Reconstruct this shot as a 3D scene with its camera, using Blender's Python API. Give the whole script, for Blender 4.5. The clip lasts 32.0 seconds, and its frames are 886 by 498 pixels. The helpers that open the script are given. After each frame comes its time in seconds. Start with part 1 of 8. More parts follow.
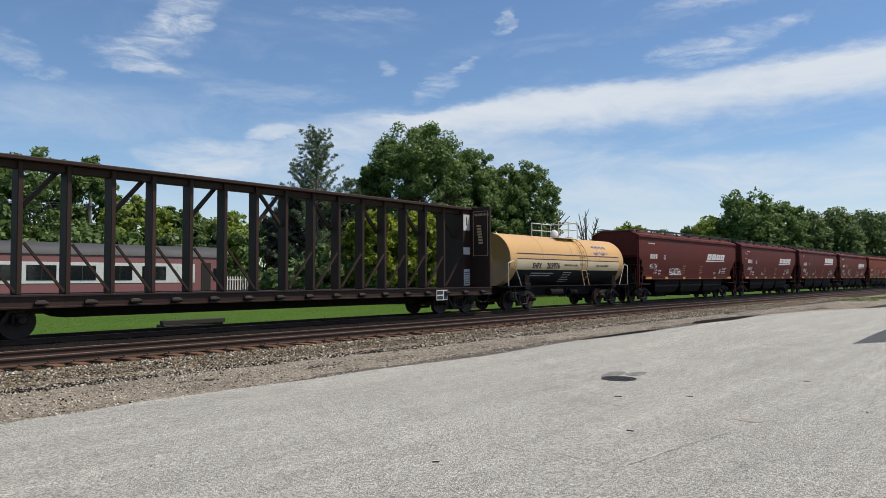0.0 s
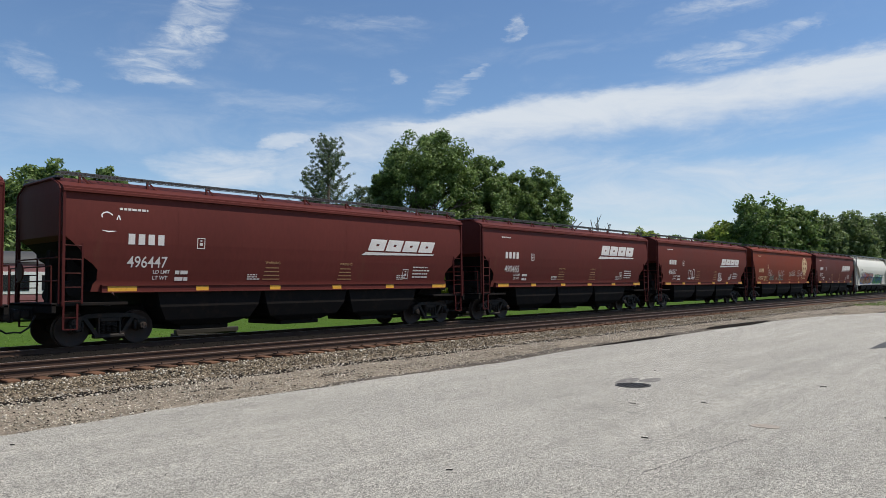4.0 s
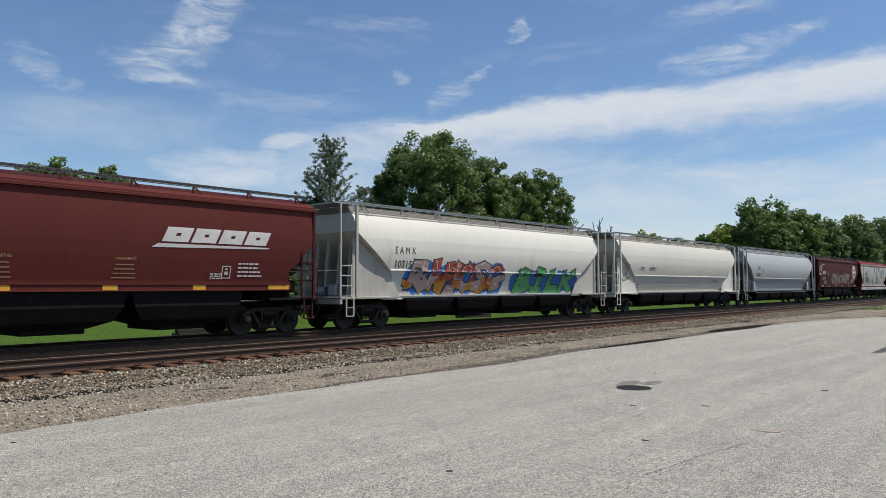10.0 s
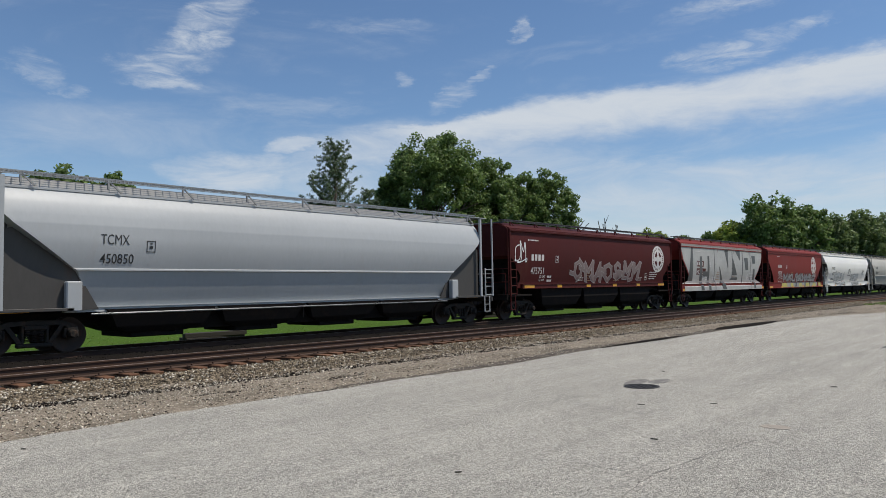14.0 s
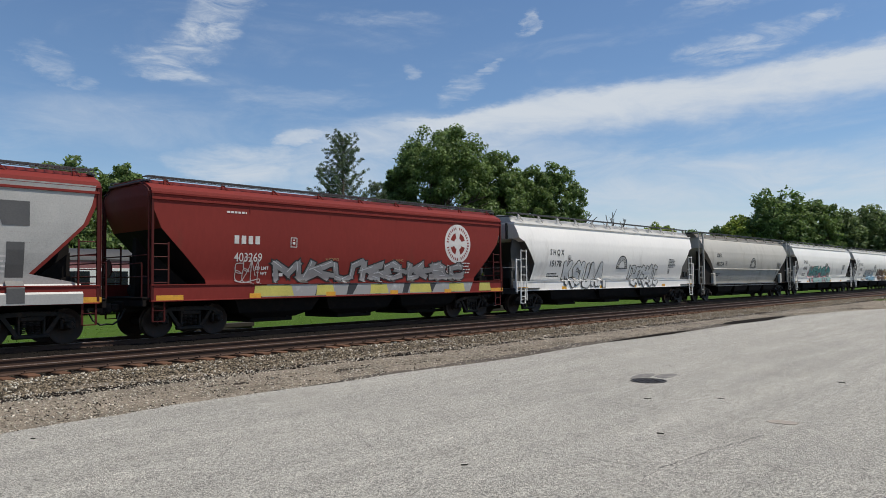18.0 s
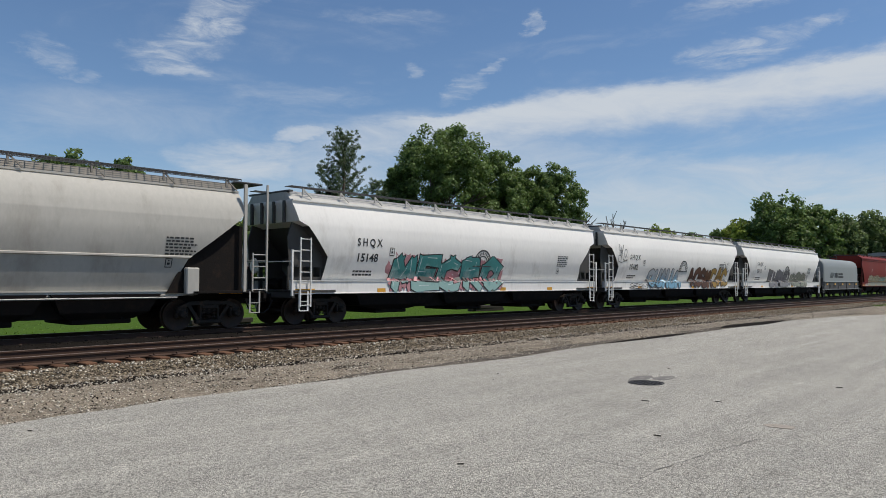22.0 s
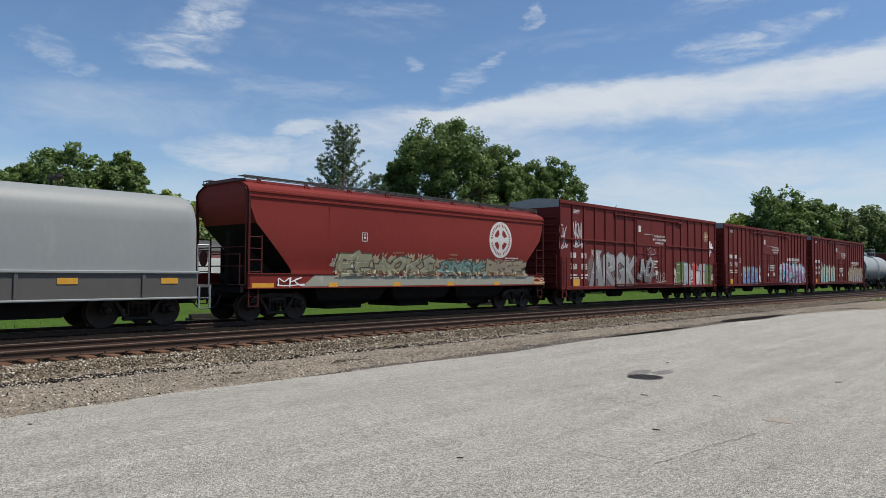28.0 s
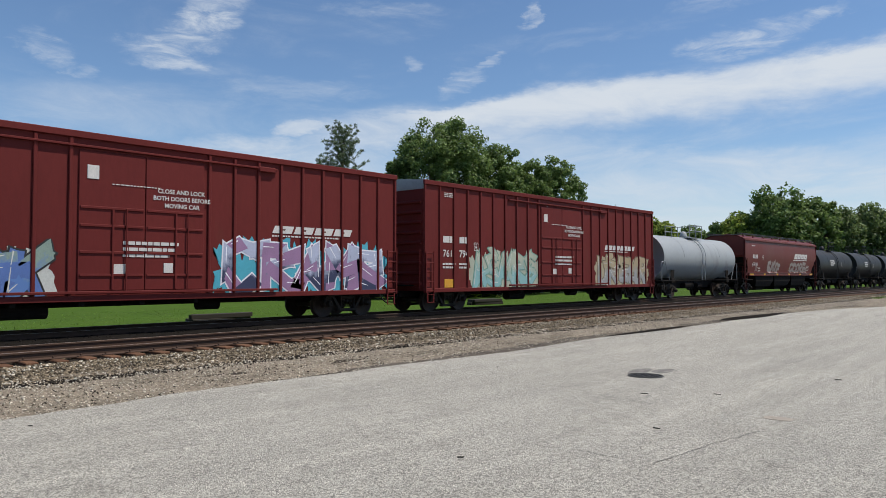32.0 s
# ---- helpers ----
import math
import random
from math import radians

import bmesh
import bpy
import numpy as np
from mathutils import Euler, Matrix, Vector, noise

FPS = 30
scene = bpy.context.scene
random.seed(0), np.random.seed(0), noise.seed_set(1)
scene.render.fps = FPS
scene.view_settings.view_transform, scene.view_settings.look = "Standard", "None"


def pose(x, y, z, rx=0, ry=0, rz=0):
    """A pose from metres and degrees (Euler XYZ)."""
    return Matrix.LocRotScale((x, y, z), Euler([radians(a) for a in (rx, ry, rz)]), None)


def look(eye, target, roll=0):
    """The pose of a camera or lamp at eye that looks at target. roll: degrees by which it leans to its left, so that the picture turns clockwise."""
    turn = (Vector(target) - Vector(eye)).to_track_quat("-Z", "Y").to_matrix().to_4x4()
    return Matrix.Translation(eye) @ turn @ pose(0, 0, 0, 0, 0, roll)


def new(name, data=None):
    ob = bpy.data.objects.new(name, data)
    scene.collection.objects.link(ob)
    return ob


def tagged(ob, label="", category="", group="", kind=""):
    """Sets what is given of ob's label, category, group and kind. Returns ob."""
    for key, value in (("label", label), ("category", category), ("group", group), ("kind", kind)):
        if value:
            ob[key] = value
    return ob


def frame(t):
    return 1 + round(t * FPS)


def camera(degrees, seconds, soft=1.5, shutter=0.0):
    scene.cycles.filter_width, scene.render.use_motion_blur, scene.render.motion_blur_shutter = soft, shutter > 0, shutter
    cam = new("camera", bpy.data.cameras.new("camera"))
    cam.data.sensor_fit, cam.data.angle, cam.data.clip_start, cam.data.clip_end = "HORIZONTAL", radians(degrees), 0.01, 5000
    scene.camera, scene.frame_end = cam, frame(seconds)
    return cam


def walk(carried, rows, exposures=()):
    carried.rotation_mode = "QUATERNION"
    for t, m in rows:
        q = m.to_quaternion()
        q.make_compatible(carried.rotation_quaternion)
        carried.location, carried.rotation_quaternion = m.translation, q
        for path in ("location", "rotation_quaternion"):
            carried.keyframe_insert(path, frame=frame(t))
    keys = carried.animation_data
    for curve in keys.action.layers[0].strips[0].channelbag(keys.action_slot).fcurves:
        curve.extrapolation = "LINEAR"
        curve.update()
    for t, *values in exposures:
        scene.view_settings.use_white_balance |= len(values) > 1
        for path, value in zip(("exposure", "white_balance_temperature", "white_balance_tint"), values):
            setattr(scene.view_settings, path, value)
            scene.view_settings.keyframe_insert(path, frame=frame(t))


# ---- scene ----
# ---- camera: held in the hand at one spot, turning a little ----
cam = camera(62.98, 32.0, soft=0.8)
EYE = (0.0, 0.0, 1.75)
TURNS = [
    (0, 92.37, 0.20, -49.72), (0.5, 92.35, 0.46, -49.65), (1, 92.42, 0.56, -49.47), (1.5, 92.59, 0.63, -49.27),
    (2, 92.73, 0.59, -49.07), (2.5, 92.83, 0.52, -48.93), (3, 92.88, 0.58, -48.85), (3.5, 92.94, 0.64, -48.78),
    (5.5, 92.90, 0.50, -48.75), (6, 92.80, 0.44, -48.76), (6.5, 92.71, 0.36, -48.76), (7, 92.68, 0.34, -48.76),
    (7.5, 92.68, 0.35, -48.75), (8, 92.69, 0.31, -48.77), (8.5, 92.76, 0.31, -48.81), (9, 92.84, 0.26, -48.81),
    (9.5, 92.97, 0.23, -48.75), (10, 93.04, 0.20, -48.65), (10.5, 93.10, 0.20, -48.52), (11, 93.16, 0.31, -48.41),
    (11.5, 93.20, 0.47, -48.33), (12, 93.22, 0.68, -48.24), (12.5, 93.23, 0.88, -48.17), (13, 93.22, 1.03, -48.11),
    (13.5, 93.16, 1.07, -48.13), (14, 93.13, 1.01, -48.17), (14.5, 93.07, 0.83, -48.25), (16.5, 92.85, 0.27, -47.84),
    (17, 92.79, 0.44, -47.74), (17.5, 92.71, 0.59, -47.64), (18, 92.60, 0.69, -47.61), (18.5, 92.52, 0.69, -47.53),
    (19, 92.46, 0.56, -47.51), (19.5, 92.45, 0.40, -47.51), (20, 92.48, 0.25, -47.53), (20.5, 92.49, 0.11, -47.60),
    (21, 92.50, -0.06, -47.66), (21.5, 92.52, -0.13, -47.68), (22, 92.51, -0.21, -47.67), (22.5, 92.47, -0.21, -47.68),
    (23, 92.38, -0.22, -47.71), (23.5, 92.34, -0.20, -47.73), (24, 92.29, -0.28, -47.76), (24.5, 92.30, -0.32, -47.74),
    (25, 92.29, -0.31, -47.72), (25.5, 92.22, -0.29, -47.72), (27.5, 91.99, -0.31, -47.70), (28, 92.05, -0.28, -47.71),
    (28.5, 92.08, -0.29, -47.72), (29, 92.10, -0.25, -47.71), (29.5, 92.09, -0.25, -47.72), (30, 92.09, -0.15, -47.69),
    (30.5, 92.04, -0.13, -47.67), (31, 91.98, -0.05, -47.69), (31.5, 91.96, -0.02, -47.70), (32, 92.02, -0.01, -47.72),
]
walk(cam, [(t, pose(*EYE, a, b, c)) for t, a, b, c in TURNS],
     [(0, 0.26), (5.5, 0.26), (9, 0.26), (10.5, 0.14), (12, 0.06), (14, 0.08), (16.5, 0.14), (18, 0.10), (20, 0.02), (25.5, 0.0), (27.5, 0.12), (29, 0.24), (32, 0.22)])

# ---- sky, sun, exposure ----
SUN_EL, SUN_AZ = radians(62), radians(140)     # azimuth counted from +y towards +x
world = bpy.data.worlds.new("sky")
scene.world = world
world.use_nodes = True
wt = world.node_tree
wt.nodes.clear()


def wmath(op, a, b=None):
    n = wt.nodes.new("ShaderNodeMath")
    n.operation = op
    for i, v in enumerate((a, b)):
        if v is None:
            continue
        if isinstance(v, (int, float)):
            n.inputs[i].default_value = v
        else:
            wt.links.new(v, n.inputs[i])
    return n.outputs[0]


sky = wt.nodes.new("ShaderNodeTexSky")
sky.sky_type = "NISHITA"
sky.sun_disc = False
sky.sun_elevation, sky.sun_rotation = SUN_EL, SUN_AZ
sky.air_density, sky.dust_density, sky.ozone_density = 1.0, 0.10, 3.2
coord = wt.nodes.new("ShaderNodeTexCoord")
sep = wt.nodes.new("ShaderNodeSeparateXYZ")
wt.links.new(coord.outputs["Generated"], sep.inputs[0])
az = wmath("MULTIPLY", wmath("ARCTAN2", sep.outputs[0], sep.outputs[1]), 57.29578)
el = wmath("MULTIPLY", wmath("ARCSINE", sep.outputs[2]), 57.29578)


def wnoise(sx, sy, scale, detail, ox=0.0, rough=0.6, distort=0.0):
    """Cirrus texture over azimuth and elevation in degrees."""
    comb = wt.nodes.new("ShaderNodeCombineXYZ")
    wt.links.new(wmath("ADD", wmath("MULTIPLY", az, sx), ox), comb.inputs[0])
    wt.links.new(wmath("MULTIPLY", el, sy), comb.inputs[1])
    n = wt.nodes.new("ShaderNodeTexNoise")
    n.inputs["Scale"].default_value, n.inputs["Detail"].default_value = scale, detail
    n.inputs["Roughness"].default_value, n.inputs["Distortion"].default_value = rough, distort
    wt.links.new(comb.outputs[0], n.inputs["Vector"])
    return n.outputs["Fac"]


def ramp(value, lo, hi):
    n = wt.nodes.new("ShaderNodeMapRange")
    n.interpolation_type = "SMOOTHSTEP"
    n.inputs["From Min"].default_value, n.inputs["From Max"].default_value = lo, hi
    wt.links.new(value, n.inputs["Value"])
    return n.outputs[0]


# warped coordinates, so that the cloud banks have frayed edges
warp = wmath("ADD", wmath("MULTIPLY", wmath("SUBTRACT", wnoise(0.07, 0.16, 1.0, 6), 0.5), 2.0), wmath("MULTIPLY", wmath("SUBTRACT", wnoise(0.26, 0.75, 1.0, 8, 11.0, 0.62), 0.5), 2.0))
elw = wmath("ADD", el, warp)
azw = wmath("ADD", az, wmath("MULTIPLY", wmath("SUBTRACT", wnoise(0.25, 0.5, 1.0, 6, 23.0, 0.65), 0.5), 6.0))


def bank(az0, el0, slope, half_len, half_wid, strength):
    """A long soft bank of cloud centred on a direction and leaning by slope."""
    da = wmath("SUBTRACT", azw, az0)
    de = wmath("SUBTRACT", wmath("SUBTRACT", elw, el0), wmath("MULTIPLY", da, slope))
    r = wmath("ADD", wmath("POWER", wmath("ABSOLUTE", wmath("DIVIDE", da, half_len)), 2.0),
              wmath("POWER", wmath("ABSOLUTE", wmath("DIVIDE", de, half_wid)), 2.0))
    return wmath("MULTIPLY", ramp(r, 1.5, 0.0), strength)


def great_bank():
    """The wide white bank that thickens towards the right and ends in a sharper upper edge."""
    mid = wmath("ADD", wmath("MULTIPLY", wmath("SUBTRACT", az, 61.0), 0.055), 12.95)
    wide = wmath("MINIMUM", wmath("ADD", wmath("MULTIPLY", wmath("SUBTRACT", az, 44.0), 0.11), 0.70), 2.1)
    u = wmath("DIVIDE", wmath("SUBTRACT", elw, mid), wmath("MAXIMUM", wide, 0.15))
    shape = wmath("MULTIPLY", ramp(u, 1.2, 0.45), ramp(u, -1.4, 0.1))
    return wmath("MULTIPLY", wmath("MULTIPLY", shape, wmath("MULTIPLY", ramp(azw, 34.0, 50.0), ramp(az, 125.0, 95.0))), 0.95)


BANKS = [(47, 11.2, 0.03, 11, 2.3, 0.80), (53, 9.2, 0.0, 11, 2.6, 0.62), (32, 9.2, 0.0, 5.5, 1.7, 0.85), (36.6, 11.2, 0.10, 2.6, 0.7, 0.75), (23, 11.8, 0.0, 10, 2.2, 0.40), (40, 9.0, 0.0, 6, 2.6, 0.60),
         (72, 6.9, 0.01, 20, 2.3, 0.70), (60, 8.6, 0.0, 8, 1.3, 0.55), (84, 8.6, 0.04, 9, 2.0, 0.6), (70, 3.0, 0.0, 30, 3.0, 0.7), (25, 5.0, 0.0, 20, 3.0, 0.5),
         (-60, 24, 0.1, 40, 5, 0.35), (150, 28, 0.1, 45, 6, 0.5), (-140, 35, 0.2, 40, 8, 0.4)]
# small thin patches, frayed into streaks
WISPS = [(30.0, 19.4, 0.45, 3.8, 1.9, 0.80), (27.4, 17.0, 0.15, 4.0, 1.3, 0.80), (26.6, 15.5, 0.0, 3.0, 0.7, 0.72), (18.8, 15.6, -0.3, 2.0, 1.1, 0.62), (21.2, 14.3, 0.0, 1.5, 0.5, 0.55),
         (48.9, 15.1, 0.25, 1.9, 1.0, 0.70), (45.7, 16.3, 0.2, 1.1, 0.6, 0.55), (51.4, 16.3, 0.3, 1.9, 0.5, 0.6), (54.8, 19.9, 0.5, 1.0, 0.9, 0.62), (71, 17.0, 0.06, 5.4, 1.2, 0.74), (75.4, 17.4, 0.25, 2.0, 0.8, 0.62),
         (71, 20.2, 0.12, 6, 0.9, 0.55), (43, 20.2, 0.05, 6, 0.7, 0.40), (36, 14.0, 0.05, 9, 1.0, 0.35), (58, 18.0, 0.08, 12, 0.9, 0.25)]
cloud = bank(*BANKS[0])
for b in BANKS[1:]:
    cloud = wmath("MAXIMUM", cloud, bank(*b))
main = great_bank()
thin = bank(*WISPS[0])
for b in WISPS[1:]:
    thin = wmath("MAXIMUM", thin, bank(*b))
fine = wnoise(0.12, 0.42, 1.0, 9, 7.0, 0.66, 0.8)
frayed = wnoise(0.22, 0.85, 1.0, 9, 17.0, 0.68, 1.0)
wisp = wnoise(0.05, 0.20, 1.0, 8, 3.0, 0.62, 1.2)
veil = wmath("MULTIPLY", ramp(wisp, 0.46, 0.78), wmath("ADD", wmath("MULTIPLY", ramp(fine, 0.35, 0.7), 0.30), 0.06))
thick = ramp(wmath("ADD", wmath("MULTIPLY", cloud, 0.95), wmath("MULTIPLY", wmath("SUBTRACT", fine, 0.53), wmath("ADD", wmath("MULTIPLY", cloud, 1.7), 0.15))), -0.05, 1.30)
streaks = wmath("MULTIPLY", ramp(wmath("MULTIPLY", thin, wmath("ADD", wmath("MULTIPLY", wmath("SUBTRACT", frayed, 0.5), 3.2), 0.85)), 0.02, 1.30), 0.78)
smooth_bank = ramp(wmath("MULTIPLY", main, wmath("ADD", wmath("MULTIPLY", wmath("SUBTRACT", fine, 0.5), 0.9), 0.92)), 0.0, 1.05)
body = wmath("MAXIMUM", wmath("MAXIMUM", thick, streaks), smooth_bank)
haze = wmath("MULTIPLY", ramp(el, 12.0, 0.0), 0.30)
clear = wmath("SUBTRACT", 1.0, body)
cover = wmath("MINIMUM", wmath("SUBTRACT", 1.0, wmath("MULTIPLY", clear, wmath("MULTIPLY", wmath("SUBTRACT", 1.0, veil), wmath("SUBTRACT", 1.0, haze)))), 0.96)
mixc = wt.nodes.new("ShaderNodeMix")
mixc.data_type = "RGBA"
wt.links.new(cover, mixc.inputs["Factor"])
tint = wt.nodes.new("ShaderNodeMix")
tint.data_type, tint.blend_type = "RGBA", "MULTIPLY"
tint.inputs["Factor"].default_value = 1.0
tint.inputs[7].default_value = (0.90, 0.99, 1.07, 1)      # a clear, deep blue air
wt.links.new(sky.outputs[0], tint.inputs[6])
wt.links.new(tint.outputs[2], mixc.inputs[6])
mixc.inputs[7].default_value = (6.3, 6.8, 7.4, 1)
bg = wt.nodes.new("ShaderNodeBackground")
bg.inputs["Strength"].default_value = 0.092
wt.links.new(mixc.outputs[2], bg.inputs["Color"])
wout = wt.nodes.new("ShaderNodeOutputWorld")
wt.links.new(bg.outputs[0], wout.inputs[0])

sun = new("sun", bpy.data.lights.new("sun", "SUN"))
sun.data.energy, sun.data.angle, sun.data.color = 3.9, radians(0.6), (1.0, 0.93, 0.83)
to_sun = Vector((math.sin(SUN_AZ) * math.cos(SUN_EL), math.cos(SUN_AZ) * math.cos(SUN_EL), math.sin(SUN_EL)))
sun.matrix_world = look(to_sun * 200, (0, 0, 0))

# ---- materials ----
def material(name, colour, rough=0.7, metal=0.0, vary=0.15, scale=1.5, fine=30.0, bump=0.15, stain=None, stain_at=(0.55, 0.75), stretch=(1, 1, 1),
             spec=0.5, fine_amt=0.12, rand=0.0, island=False, dust=None):
    """A procedural surface: base colour with broad and fine variation, an optional stain colour, roughness variation and relief."""
    m = bpy.data.materials.new(name)
    m.use_nodes = True
    nt = m.node_tree
    p = nt.nodes["Principled BSDF"]
    tc = nt.nodes.new("ShaderNodeTexCoord")
    mp = nt.nodes.new("ShaderNodeMapping")
    mp.inputs["Scale"].default_value = stretch
    nt.links.new(tc.outputs["Object"], mp.inputs["Vector"])

    def nz(s, d, r=0.6):
        n = nt.nodes.new("ShaderNodeTexNoise")
        n.inputs["Scale"].default_value, n.inputs["Detail"].default_value, n.inputs["Roughness"].default_value = s, d, r
        nt.links.new(mp.outputs[0], n.inputs["Vector"])
        return n.outputs["Fac"]

    def mth(op, a, b):
        n = nt.nodes.new("ShaderNodeMath")
        n.operation = op
        for i, v in enumerate((a, b)):
            if isinstance(v, (int, float)):
                n.inputs[i].default_value = v
            else:
                nt.links.new(v, n.inputs[i])
        return n.outputs[0]

    broad, grain = nz(scale, 5), nz(fine, 3)
    k = mth("ADD", mth("MULTIPLY", mth("SUBTRACT", broad, 0.5), vary * 4), mth("MULTIPLY", mth("SUBTRACT", grain, 0.5), fine_amt * 4))
    if rand:
        src = nt.nodes.new("ShaderNodeNewGeometry").outputs["Random Per Island"] if island else nt.nodes.new("ShaderNodeObjectInfo").outputs["Random"]
        k = mth("ADD", k, mth("MULTIPLY", mth("SUBTRACT", src, 0.5), rand * 2))
    hsv = nt.nodes.new("ShaderNodeHueSaturation")
    hsv.inputs["Color"].default_value = (*colour, 1)
    nt.links.new(mth("MAXIMUM", mth("ADD", k, 1.0), 0.15), hsv.inputs["Value"])
    col = hsv.outputs[0]
    if stain:
        mx = nt.nodes.new("ShaderNodeMix")
        mx.data_type = "RGBA"
        mr = nt.nodes.new("ShaderNodeMapRange")
        mr.inputs["From Min"].default_value, mr.inputs["From Max"].default_value = stain_at
        nt.links.new(nz(scale * 1.7, 8, 0.68), mr.inputs["Value"])
        nt.links.new(mr.outputs[0], mx.inputs["Factor"])
        nt.links.new(col, mx.inputs[6])
        mx.inputs[7].default_value = (*stain, 1)
        col = mx.outputs[2]
    nt.links.new(col, p.inputs["Base Color"])
    p.inputs["Metallic"].default_value = metal
    p.inputs["Specular IOR Level"].default_value = spec
    nt.links.new(mth("ADD", mth("MULTIPLY", mth("SUBTRACT", broad, 0.5), 0.3), rough), p.inputs["Roughness"])
    if bump:
        bp = nt.nodes.new("ShaderNodeBump")
        bp.inputs["Strength"].default_value, bp.inputs["Distance"].default_value = bump, 0.02
        nt.links.new(mth("ADD", grain, broad), bp.inputs["Height"])
        nt.links.new(bp.outputs[0], p.inputs["Normal"])
    return m


def car_paint(name, colour, fade, rough=0.5, streak=0.25, rust=(0.10, 0.045, 0.025), rust_amt=0.62, gloss=0.30):
    """Freight car paint: faded panels, vertical rain streaks, rust specks."""
    return material(name, colour, rough, 0.0, fade, 0.35, 9.0, 0.05, rust, (rust_amt, rust_amt + 0.25), (1, 1, 0.35), fine_amt=streak * 0.3, spec=gloss)


